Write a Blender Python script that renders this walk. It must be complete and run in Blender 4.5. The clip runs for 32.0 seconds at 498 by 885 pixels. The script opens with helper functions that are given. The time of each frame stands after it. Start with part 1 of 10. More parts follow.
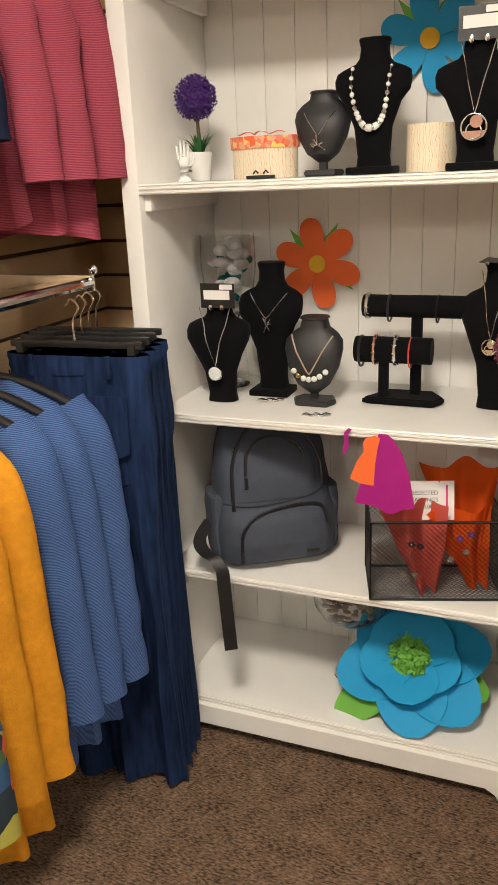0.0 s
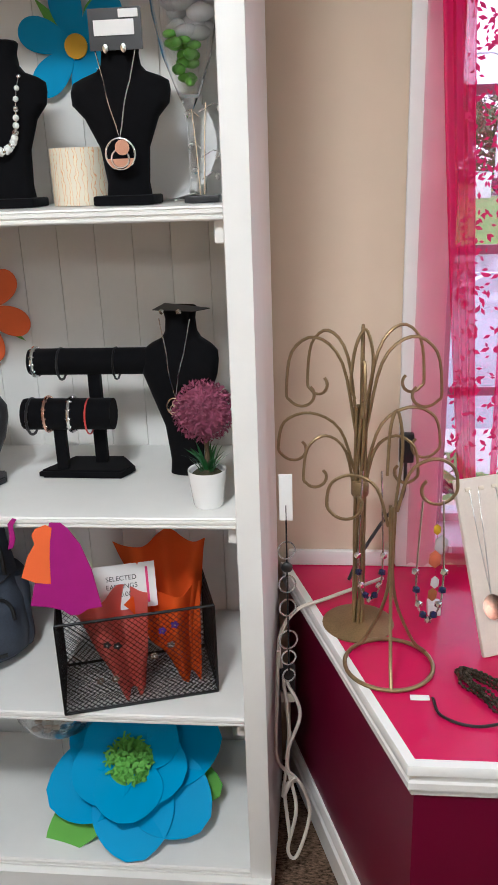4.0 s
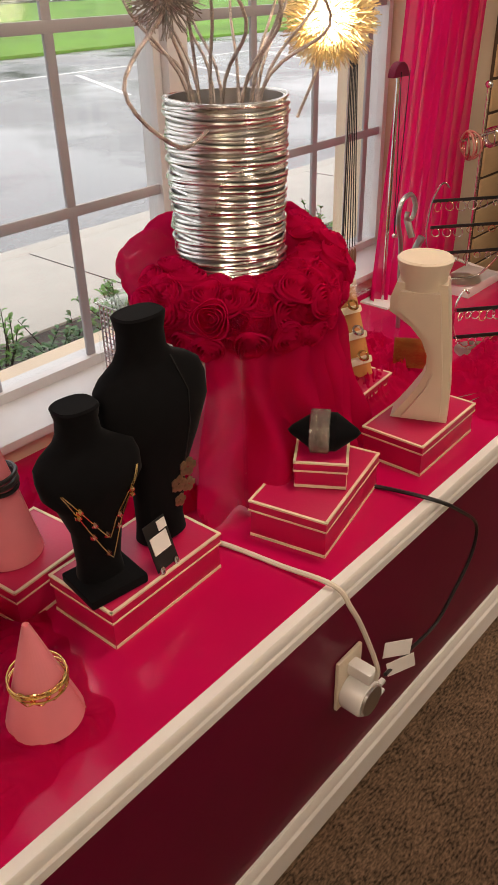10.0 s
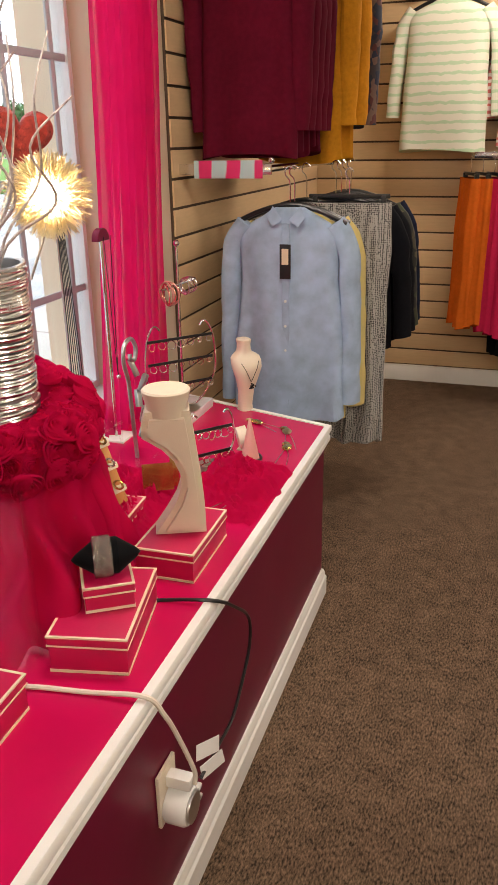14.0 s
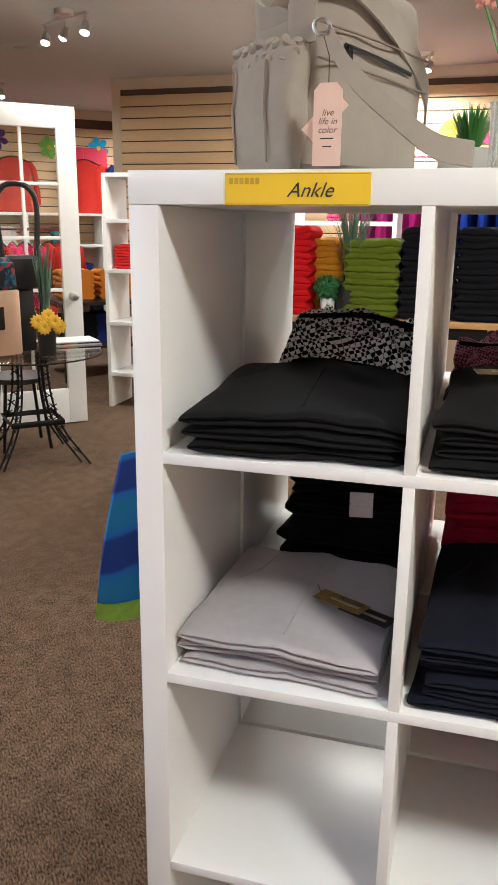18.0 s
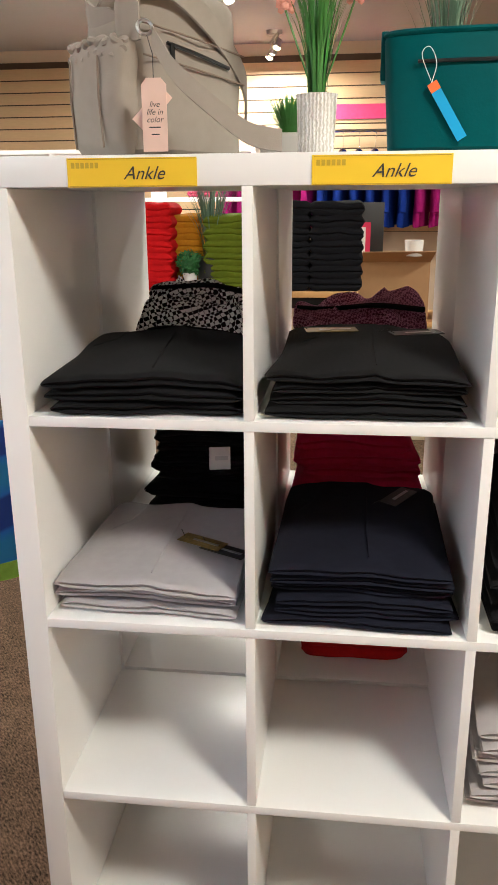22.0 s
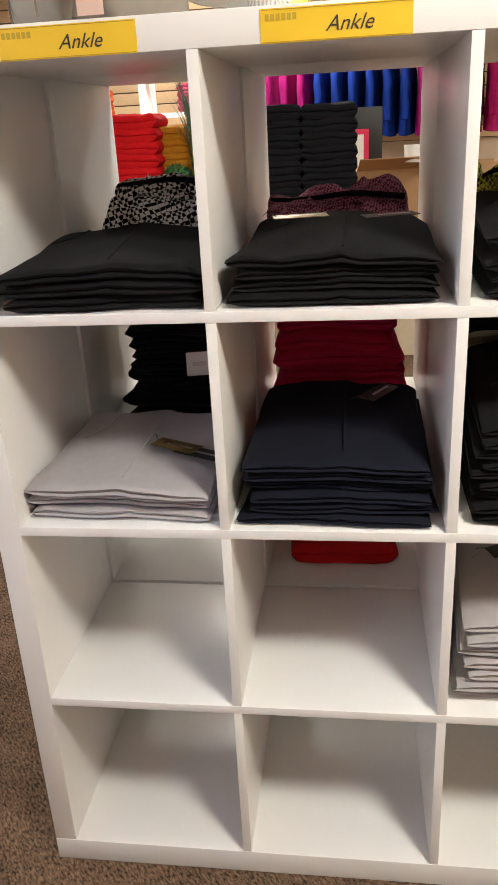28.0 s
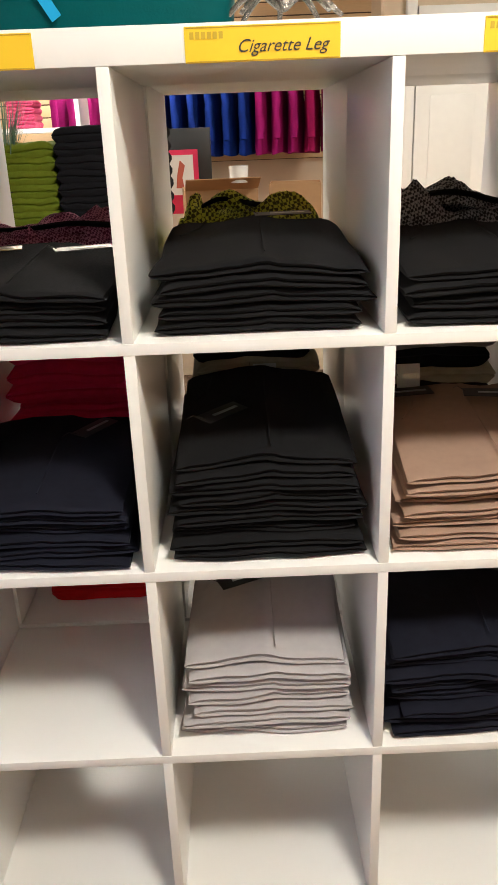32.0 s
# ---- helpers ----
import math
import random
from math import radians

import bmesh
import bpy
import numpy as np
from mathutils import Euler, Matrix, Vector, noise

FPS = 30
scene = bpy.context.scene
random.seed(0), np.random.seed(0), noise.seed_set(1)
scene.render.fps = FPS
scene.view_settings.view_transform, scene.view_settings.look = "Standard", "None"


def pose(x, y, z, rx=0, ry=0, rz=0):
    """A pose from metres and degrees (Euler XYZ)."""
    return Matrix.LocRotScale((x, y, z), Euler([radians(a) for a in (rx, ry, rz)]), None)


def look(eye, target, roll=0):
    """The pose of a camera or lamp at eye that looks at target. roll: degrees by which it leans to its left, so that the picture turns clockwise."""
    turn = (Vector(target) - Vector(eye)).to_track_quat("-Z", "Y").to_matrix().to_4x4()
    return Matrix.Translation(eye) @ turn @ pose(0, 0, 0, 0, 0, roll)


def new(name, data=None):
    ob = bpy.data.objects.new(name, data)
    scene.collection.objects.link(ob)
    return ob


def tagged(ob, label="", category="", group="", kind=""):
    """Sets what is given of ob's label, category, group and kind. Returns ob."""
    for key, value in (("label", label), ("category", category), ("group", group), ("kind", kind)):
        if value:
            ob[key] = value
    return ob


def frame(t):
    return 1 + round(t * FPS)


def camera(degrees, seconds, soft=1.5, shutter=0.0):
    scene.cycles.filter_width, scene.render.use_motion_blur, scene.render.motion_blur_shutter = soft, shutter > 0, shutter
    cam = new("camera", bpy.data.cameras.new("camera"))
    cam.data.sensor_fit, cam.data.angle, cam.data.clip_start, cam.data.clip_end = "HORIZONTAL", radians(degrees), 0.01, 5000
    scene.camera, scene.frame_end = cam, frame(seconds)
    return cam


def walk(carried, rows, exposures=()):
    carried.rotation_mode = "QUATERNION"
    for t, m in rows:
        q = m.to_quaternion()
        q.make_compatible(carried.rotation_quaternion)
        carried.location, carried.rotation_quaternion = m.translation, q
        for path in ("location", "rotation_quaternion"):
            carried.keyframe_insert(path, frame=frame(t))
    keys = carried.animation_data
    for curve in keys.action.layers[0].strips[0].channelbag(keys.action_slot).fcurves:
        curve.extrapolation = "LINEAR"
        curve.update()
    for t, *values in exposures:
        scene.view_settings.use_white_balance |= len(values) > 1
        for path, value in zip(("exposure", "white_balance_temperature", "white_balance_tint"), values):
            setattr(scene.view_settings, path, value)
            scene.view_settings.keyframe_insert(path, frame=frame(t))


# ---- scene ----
cam = camera(35.4, 32.0)
PATH = [
    (0, (-0.277, -1.418, 1.494), (-0.999, 0.33, 0.842), -2.5),
    (0.5, (-0.242, -1.404, 1.521), (-0.9, 0.389, 0.927), -2.5),
    (1, (-0.226, -1.392, 1.554), (-0.791, 0.449, 1.013), -2.3),
    (1.5, (-0.228, -1.353, 1.562), (-0.716, 0.523, 1.072), -1.8),
    (2, (-0.236, -1.294, 1.598), (-0.725, 0.593, 1.153), -2.2),
    (2.5, (-0.261, -1.248, 1.603), (-0.728, 0.646, 1.16), -2.4),
    (4.5, (-0.053, -1.003, 1.494), (-0.136, 0.858, 0.765), -1.4),
    (5, (0.031, -0.981, 1.476), (0.058, 0.859, 0.692), -1.1),
    (5.5, (0.094, -0.933, 1.46), (0.263, 0.87, 0.613), -2.0),
    (6, (0.174, -0.832, 1.455), (0.451, 0.934, 0.557), -2.5),
    (6.5, (0.274, -0.741, 1.449), (0.651, 0.986, 0.513), -3.5),
    (7, (0.37, -0.707, 1.43), (0.85, 0.984, 0.476), -4.8),
    (7.5, (0.411, -0.699, 1.418), (1.009, 0.941, 0.441), -4.7),
    (8, (0.44, -0.668, 1.419), (1.175, 0.894, 0.41), -3.8),
    (8.5, (0.489, -0.615, 1.421), (1.361, 0.863, 0.394), -4.2),
    (9, (0.54, -0.585, 1.402), (1.522, 0.815, 0.364), -3.9),
    (9.5, (0.562, -0.565, 1.418), (1.676, 0.72, 0.364), -2.0),
    (10, (0.567, -0.516, 1.427), (1.841, 0.624, 0.39), -1.4),
    (10.5, (0.548, -0.461, 1.437), (1.917, 0.568, 0.404), -1.4),
    (11, (0.544, -0.437, 1.437), (1.983, 0.502, 0.414), -1.2),
    (11.5, (0.549, -0.431, 1.444), (2.049, 0.42, 0.431), -1.3),
    (12, (0.544, -0.426, 1.442), (2.097, 0.382, 0.476), -2.1),
    (12.5, (0.534, -0.426, 1.452), (2.142, 0.344, 0.546), -2.9),
    (13, (0.527, -0.455, 1.451), (2.197, 0.254, 0.611), -2.4),
    (13.5, (0.501, -0.483, 1.466), (2.22, 0.181, 0.689), -1.5),
    (15.5, (0.133, -0.518, 1.381), (2.035, -0.364, 0.784), -0.7),
    (16, (0.153, -0.544, 1.388), (2.063, -0.64, 0.804), 0.6),
    (16.5, (0.152, -0.526, 1.394), (2.039, -0.858, 0.819), 1.0),
    (17, (0.147, -0.501, 1.404), (1.981, -1.049, 0.824), 1.0),
    (17.5, (0.127, -0.48, 1.409), (1.893, -1.222, 0.834), 1.1),
    (18, (0.091, -0.473, 1.414), (1.808, -1.349, 0.878), 0.7),
    (18.5, (0.074, -0.471, 1.415), (1.736, -1.453, 0.89), -0.2),
    (19, (0.068, -0.478, 1.407), (1.677, -1.534, 0.862), -0.7),
    (19.5, (0.032, -0.486, 1.42), (1.61, -1.583, 0.867), -0.4),
    (20, (-0.007, -0.466, 1.42), (1.557, -1.583, 0.868), -0.1),
    (20.5, (-0.03, -0.449, 1.424), (1.529, -1.567, 0.859), -0.4),
    (21, (-0.044, -0.444, 1.423), (1.503, -1.571, 0.844), -0.5),
    (21.5, (-0.048, -0.437, 1.419), (1.495, -1.565, 0.831), -0.4),
    (22, (-0.055, -0.436, 1.418), (1.491, -1.56, 0.828), -0.4),
    (22.5, (-0.054, -0.44, 1.409), (1.486, -1.56, 0.797), -0.2),
    (23, (-0.043, -0.434, 1.405), (1.482, -1.558, 0.762), 0.4),
    (23.5, (-0.042, -0.435, 1.4), (1.472, -1.564, 0.74), 0.6),
    (24, (-0.046, -0.443, 1.397), (1.464, -1.569, 0.722), 0.1),
    (24.5, (-0.051, -0.449, 1.398), (1.459, -1.565, 0.711), -0.3),
    (25, (-0.059, -0.45, 1.393), (1.461, -1.551, 0.702), -0.5),
    (25.5, (-0.055, -0.455, 1.383), (1.464, -1.545, 0.673), -0.5),
    (27.5, (-0.07, -0.484, 1.36), (1.453, -1.536, 0.602), -2.5),
    (28, (-0.075, -0.509, 1.347), (1.448, -1.563, 0.594), -3.1),
    (28.5, (-0.081, -0.542, 1.347), (1.428, -1.623, 0.603), -2.9),
    (29, (-0.093, -0.562, 1.345), (1.408, -1.667, 0.619), -2.9),
    (29.5, (-0.11, -0.596, 1.349), (1.363, -1.738, 0.622), -1.9),
    (30, (-0.121, -0.648, 1.345), (1.316, -1.827, 0.607), -1.4),
    (30.5, (-0.154, -0.716, 1.344), (1.271, -1.919, 0.621), -1.3),
    (31, (-0.168, -0.748, 1.338), (1.232, -1.982, 0.62), -1.7),
    (31.5, (-0.191, -0.758, 1.346), (1.189, -2.004, 0.609), -2.3),
    (32, (-0.234, -0.768, 1.358), (1.12, -2.045, 0.625), -2.2),
]
EXPOSE = [(0, 0.05, 6100, 8), (2.5, -0.05, 5900, 8), (5, -0.4, 4400, 4), (6.0, -0.78, 4300, 4), (7.0, -0.9, 6000, 9), (8, -0.92, 6500, 12), (9, -0.88, 7000, 15), (12, -0.5, 7000, 16), (13, -0.4, 7000, 15), (15.5, -0.1, 4950, 4), (16.5, 0.0, 5000, 4), (19, 0.15, 5600, 4), (27, 0.15, 5700, 5), (32, 0.08, 5800, 5)]
walk(cam, [(t, look(eye, target, roll)) for t, eye, target, roll in PATH], EXPOSE)

# ---- world, sun and exposure ----
world = bpy.data.worlds.new("sky")
scene.world = world
world.use_nodes = True
wn = world.node_tree
sky = wn.nodes.new("ShaderNodeTexSky")
sky.sky_type, sky.sun_disc, sky.sun_elevation, sky.sun_rotation = "NISHITA", False, radians(50), radians(155)
sky.air_density, sky.dust_density = 1.0, 5.0
veil = wn.nodes.new("ShaderNodeMix")          # an even veil of cloud over the sky
veil.data_type = "RGBA"
veil.inputs["Factor"].default_value = 0.7
veil.inputs["B"].default_value = (27.0, 28.0, 29.5, 1)
wn.links.new(sky.outputs[0], veil.inputs["A"])
wn.links.new(veil.outputs["Result"], wn.nodes["Background"].inputs[0])
wn.nodes["Background"].inputs[1].default_value = 0.15
sun = new("sun", bpy.data.lights.new("sun", "SUN"))
sun.data.energy, sun.data.angle, sun.data.color = 1.5, radians(20), (1.0, 0.97, 0.92)
sun.matrix_world = look((5, -12, 18), (0, 0, 0))

# spot bars on the ceiling: x, y, watts
SPOTS = [(-0.6, -1.15, 56), (1.5, -2.0, 24), (1.9, 0.0, 26), (4.55, -0.45, 22), (5.55, -1.9, 21), (4.4, -3.3, 55), (8.42, -1.81, 38), (5.4, -4.68, 60), (1.2, -4.4, 55), (9.2, -4.2, 60), (2.5, -7.0, 60), (6.8, -7.0, 60), (-0.9, -3.6, 45)]
for x, y, w in SPOTS:
    lamp = new("ceiling_spot", bpy.data.lights.new("ceiling_spot", "AREA"))
    lamp.data.shape, lamp.data.size, lamp.data.energy, lamp.data.color = "DISK", 0.42, w, (1.0, 0.86, 0.69)
    lamp.matrix_world = pose(x, y, 2.50)


# ---- helpers for building ----
def tree_of(m):
    m.use_nodes = True
    t = m.node_tree
    return t, t.nodes["Principled BSDF"]


def mat(name, color, rough=0.5, metal=0.0, vary=0.08, scale=30.0, bump=0.0, bscale=None, coat=0.0, sheen=0.0, alpha=1.0, island=0.0, emit=0.0, trans=0.0, spec=0.5, stretch=None):
    """A surface of one colour with grain at two scales, fine relief and uneven gloss."""
    m = bpy.data.materials.new(name)
    t, b = tree_of(m)
    n, l = t.nodes, t.links
    co = n.new("ShaderNodeTexCoord")
    src = co.outputs["Object"]
    if stretch:
        mp = n.new("ShaderNodeMapping")
        mp.inputs["Scale"].default_value = stretch
        l.new(src, mp.inputs[0])
        src = mp.outputs[0]
    big, fine = n.new("ShaderNodeTexNoise"), n.new("ShaderNodeTexNoise")
    big.inputs["Scale"].default_value, fine.inputs["Scale"].default_value = scale * 0.12, scale
    big.inputs["Detail"].default_value, fine.inputs["Detail"].default_value = 3, 5
    l.new(src, big.inputs["Vector"])
    l.new(src, fine.inputs["Vector"])
    add = n.new("ShaderNodeMath")
    add.operation = "ADD"
    l.new(big.outputs[0], add.inputs[0])
    l.new(fine.outputs[0], add.inputs[1])
    top = add.outputs[0]
    if island:
        oi, ma = n.new("ShaderNodeObjectInfo"), n.new("ShaderNodeMath")
        ma.operation = "MULTIPLY_ADD"
        ma.inputs[1].default_value = island
        l.new(oi.outputs["Random"], ma.inputs[0])
        l.new(top, ma.inputs[2])
        top = ma.outputs[0]
    ramp = n.new("ShaderNodeMapRange")
    ramp.inputs["From Min"].default_value, ramp.inputs["From Max"].default_value = 0.6, 1.4 + island
    ramp.inputs["To Min"].default_value, ramp.inputs["To Max"].default_value = 1 - vary, 1 + vary
    l.new(top, ramp.inputs["Value"])
    mul = n.new("ShaderNodeVectorMath")
    mul.operation = "SCALE"
    mul.inputs[0].default_value = color[:3]
    l.new(ramp.outputs[0], mul.inputs["Scale"])
    l.new(mul.outputs[0], b.inputs["Base Color"])
    rr = n.new("ShaderNodeMapRange")
    rr.inputs["To Min"].default_value, rr.inputs["To Max"].default_value = max(0.02, rough - 0.07), min(1, rough + 0.07)
    l.new(big.outputs[0], rr.inputs["Value"])
    l.new(rr.outputs[0], b.inputs["Roughness"])
    b.inputs["Metallic"].default_value = metal
    b.inputs["Specular IOR Level"].default_value = spec
    b.inputs["Coat Weight"].default_value = coat
    b.inputs["Sheen Weight"].default_value = sheen
    b.inputs["Sheen Roughness"].default_value = 0.4
    b.inputs["Alpha"].default_value = alpha
    b.inputs["Transmission Weight"].default_value = trans
    if emit:
        b.inputs["Emission Color"].default_value, b.inputs["Emission Strength"].default_value = (*color[:3], 1), emit
    if bump:
        bn, bt = n.new("ShaderNodeBump"), n.new("ShaderNodeTexNoise")
        bt.inputs["Scale"].default_value, bt.inputs["Detail"].default_value = bscale or scale * 3, 4
        l.new(src, bt.inputs["Vector"])
        l.new(bt.outputs[0], bn.inputs["Height"])
        bn.inputs["Strength"].default_value, bn.inputs["Distance"].default_value = bump, 0.004
        l.new(bn.outputs[0], b.inputs["Normal"])
    return m


def glow(name, color, strength):
    m = bpy.data.materials.new(name)
    t, b = tree_of(m)
    b.inputs["Base Color"].default_value = (*color, 1)
    b.inputs["Emission Color"].default_value, b.inputs["Emission Strength"].default_value = (*color, 1), strength
    return m


def glass(name, color=(1, 1, 1), rough=0.0):
    m = bpy.data.materials.new(name)
    t, b = tree_of(m)
    b.inputs["Base Color"].default_value = (*color, 1)
    b.inputs["Transmission Weight"].default_value, b.inputs["Roughness"].default_value, b.inputs["IOR"].default_value = 1.0, rough, 1.45
    return m


def pane_glass(name):
    """Thin clear glass: mostly see-through, with a faint gloss."""
    m = bpy.data.materials.new(name)
    t, b = tree_of(m)
    n, l = t.nodes, t.links
    tr, gl, mx, lw, po, ma = (n.new("ShaderNode" + k) for k in ("BsdfTransparent", "BsdfGlossy", "MixShader", "LayerWeight", "Math", "Math"))
    gl.inputs["Roughness"].default_value = 0.02
    tr.inputs[0].default_value = (0.97, 0.985, 0.98, 1)
    po.operation, ma.operation = "POWER", "MULTIPLY_ADD"
    po.inputs[1].default_value, ma.inputs[1].default_value, ma.inputs[2].default_value = 5.0, 0.5, 0.035
    lw.inputs[0].default_value = 0.5
    l.new(lw.outputs["Facing"], po.inputs[0])
    l.new(po.outputs[0], ma.inputs[0])
    l.new(ma.outputs[0], mx.inputs[0])
    l.new(tr.outputs[0], mx.inputs[1])
    l.new(gl.outputs[0], mx.inputs[2])
    l.new(mx.outputs[0], n["Material Output"].inputs[0])
    return m


def sheer(name, color, alpha, weave=0.0):
    """Gauzy cloth: a thin coloured weave that lets light through."""
    m = bpy.data.materials.new(name)
    t, b = tree_of(m)
    n, l = t.nodes, t.links
    tr, tl, df, m1, m2 = n.new("ShaderNodeBsdfTransparent"), n.new("ShaderNodeBsdfTranslucent"), n.new("ShaderNodeBsdfDiffuse"), n.new("ShaderNodeMixShader"), n.new("ShaderNodeMixShader")
    tr.inputs[0].default_value = (*[0.80 + 0.20 * min(1, c * 1.1) for c in color], 1)
    tl.inputs[0].default_value = (*color, 1)
    df.inputs[0].default_value = (*color, 1)
    m1.inputs[0].default_value = 0.5
    co, no, mr = n.new("ShaderNodeTexCoord"), n.new("ShaderNodeTexNoise"), n.new("ShaderNodeMapRange")
    no.inputs["Scale"].default_value = 6
    mr.inputs["To Min"].default_value, mr.inputs["To Max"].default_value = max(0, alpha - 0.22), min(1, alpha + 0.22)
    l.new(co.outputs["Object"], no.inputs["Vector"])
    l.new(no.outputs[0], mr.inputs["Value"])
    l.new(mr.outputs[0], m2.inputs[0])
    l.new(df.outputs[0], m1.inputs[1])
    l.new(tl.outputs[0], m1.inputs[2])
    l.new(tr.outputs[0], m2.inputs[1])
    l.new(m1.outputs[0], m2.inputs[2])
    l.new(m2.outputs[0], n["Material Output"].inputs[0])
    return m


def striped(name, c1, c2, scale, axis=2, rough=0.8, c3=None, wob=1.5, sharp=0.5, bump=0.0):
    """Bands of two colours along one axis, slightly wavering."""
    m = bpy.data.materials.new(name)
    t, b = tree_of(m)
    n, l = t.nodes, t.links
    co, wv, rp = n.new("ShaderNodeTexCoord"), n.new("ShaderNodeTexWave"), n.new("ShaderNodeValToRGB")
    wv.bands_direction = "XYZ"[axis]
    wv.inputs["Scale"].default_value, wv.inputs["Distortion"].default_value, wv.inputs["Detail"].default_value = scale, wob, 2
    wv.inputs["Detail Scale"].default_value = 3
    l.new(co.outputs["Object"], wv.inputs[0])
    l.new(wv.outputs[0], rp.inputs[0])
    e = rp.color_ramp.elements
    e[0].position, e[0].color, e[1].position, e[1].color = sharp - 0.08, (*c1, 1), sharp + 0.08, (*c2, 1)
    if c3:
        x = e.new(0.85)
        x.color = (*c3, 1)
    l.new(rp.outputs[0], b.inputs["Base Color"])
    b.inputs["Roughness"].default_value = rough
    if bump:
        bn = n.new("ShaderNodeBump")
        bn.inputs["Strength"].default_value, bn.inputs["Distance"].default_value = bump, 0.003
        l.new(wv.outputs[0], bn.inputs["Height"])
        l.new(bn.outputs[0], b.inputs["Normal"])
    return m


def checked(name, c1, c2, scale, rough=0.85, bump=0.3, share=0.38):
    """A knit or woven pattern of small cells in two colours."""
    m = bpy.data.materials.new(name)
    t, b = tree_of(m)
    n, l = t.nodes, t.links
    co, vo, rp, bn = n.new("ShaderNodeTexCoord"), n.new("ShaderNodeTexVoronoi"), n.new("ShaderNodeValToRGB"), n.new("ShaderNodeBump")
    vo.inputs["Scale"].default_value, vo.inputs["Randomness"].default_value = scale, 0.35
    l.new(co.outputs["Object"], vo.inputs["Vector"])
    l.new(vo.outputs["Distance"], rp.inputs[0])
    e = rp.color_ramp.elements
    e[0].position, e[0].color, e[1].position, e[1].color = share, (*c1, 1), share + 0.1, (*c2, 1)
    l.new(rp.outputs[0], b.inputs["Base Color"])
    bn.inputs["Strength"].default_value, bn.inputs["Distance"].default_value = bump, 0.003
    bn.invert = True
    l.new(vo.outputs["Distance"], bn.inputs["Height"])
    l.new(bn.outputs[0], b.inputs["Normal"])
    b.inputs["Roughness"].default_value = rough
    return m


def weave(name, c1, c2, scale, rough=0.85, bump=0.4):
    """A knit of small two-coloured checks, a little uneven."""
    m = bpy.data.materials.new(name)
    t, b = tree_of(m)
    n, l = t.nodes, t.links
    co, mp, no, mx, ck, bn = (n.new("ShaderNode" + k) for k in ("TexCoord", "Mapping", "TexNoise", "VectorMath", "TexChecker", "Bump"))
    mp.inputs["Rotation"].default_value = (0.55, 0.4, 0.75)
    no.inputs["Scale"].default_value = 30
    l.new(co.outputs["Object"], mp.inputs[0])
    l.new(co.outputs["Object"], no.inputs["Vector"])
    mx.operation = "MULTIPLY_ADD"
    mx.inputs[1].default_value = (0.012, 0.012, 0.012)
    l.new(no.outputs["Color"], mx.inputs[0])
    l.new(mp.outputs[0], mx.inputs[2])
    ck.inputs["Scale"].default_value = scale
    ck.inputs["Color1"].default_value, ck.inputs["Color2"].default_value = (*c1, 1), (*c2, 1)
    l.new(mx.outputs[0], ck.inputs["Vector"])
    l.new(ck.outputs["Color"], b.inputs["Base Color"])
    l.new(ck.outputs["Fac"], bn.inputs["Height"])
    bn.inputs["Strength"].default_value, bn.inputs["Distance"].default_value = bump, 0.002
    l.new(bn.outputs[0], b.inputs["Normal"])
    b.inputs["Roughness"].default_value, b.inputs["Specular IOR Level"].default_value = rough, 0.1
    return m


def blotched(name, colors, scale, rough=0.85):
    """Printed cloth: random patches of several colours."""
    m = bpy.data.materials.new(name)
    t, b = tree_of(m)
    n, l = t.nodes, t.links
    co, vo, sp, rp = n.new("ShaderNodeTexCoord"), n.new("ShaderNodeTexVoronoi"), n.new("ShaderNodeSeparateColor"), n.new("ShaderNodeValToRGB")
    vo.inputs["Scale"].default_value = scale
    l.new(co.outputs["Object"], vo.inputs["Vector"])
    l.new(vo.outputs["Color"], sp.inputs[0])
    l.new(sp.outputs[0], rp.inputs[0])
    rp.color_ramp.interpolation = "CONSTANT"
    e = rp.color_ramp.elements
    e[0].color, e[1].position, e[1].color = (*colors[0], 1), 1 / len(colors), (*colors[1], 1)
    for k in range(2, len(colors)):
        e.new(k / len(colors)).color = (*colors[k], 1)
    l.new(rp.outputs[0], b.inputs["Base Color"])
    b.inputs["Roughness"].default_value = rough
    return m


def mesh_of(bm, name="m", smooth=True):
    me = bpy.data.meshes.new(name)
    bm.normal_update()
    if smooth:
        for f in bm.faces:
            f.smooth = True
        for e in bm.edges:
            if len(e.link_faces) == 2 and e.calc_face_angle(0) > 0.6:
                e.smooth = False
    bm.to_mesh(me)
    bm.free()
    return me


def part(name, bm, material, parent=None, label="", m=None):
    """Links a bmesh as one mesh object under a thing or a part."""
    ob = new(name, mesh_of(bm, name))
    ob.data.materials.append(material)
    if parent:
        ob.parent = parent
    if m is not None:
        ob.matrix_basis = m
    return tagged(ob, label)


def thing(name, label, category, m=None, group="", kind=""):
    ob = new(name)
    ob.empty_display_size = 0.05
    if m is not None:
        ob.matrix_basis = m
    return tagged(ob, label, category, group, kind)


def solo(name, bm, material, label, category, m=None, group="", kind=""):
    ob = part(name, bm, material, None, "", m)
    return tagged(ob, label, category, group, kind)


def structure(name, bm, material, label="", m=None, category=""):
    return tagged(part(name, bm, material, None, "", m), label, category, "", "structure")


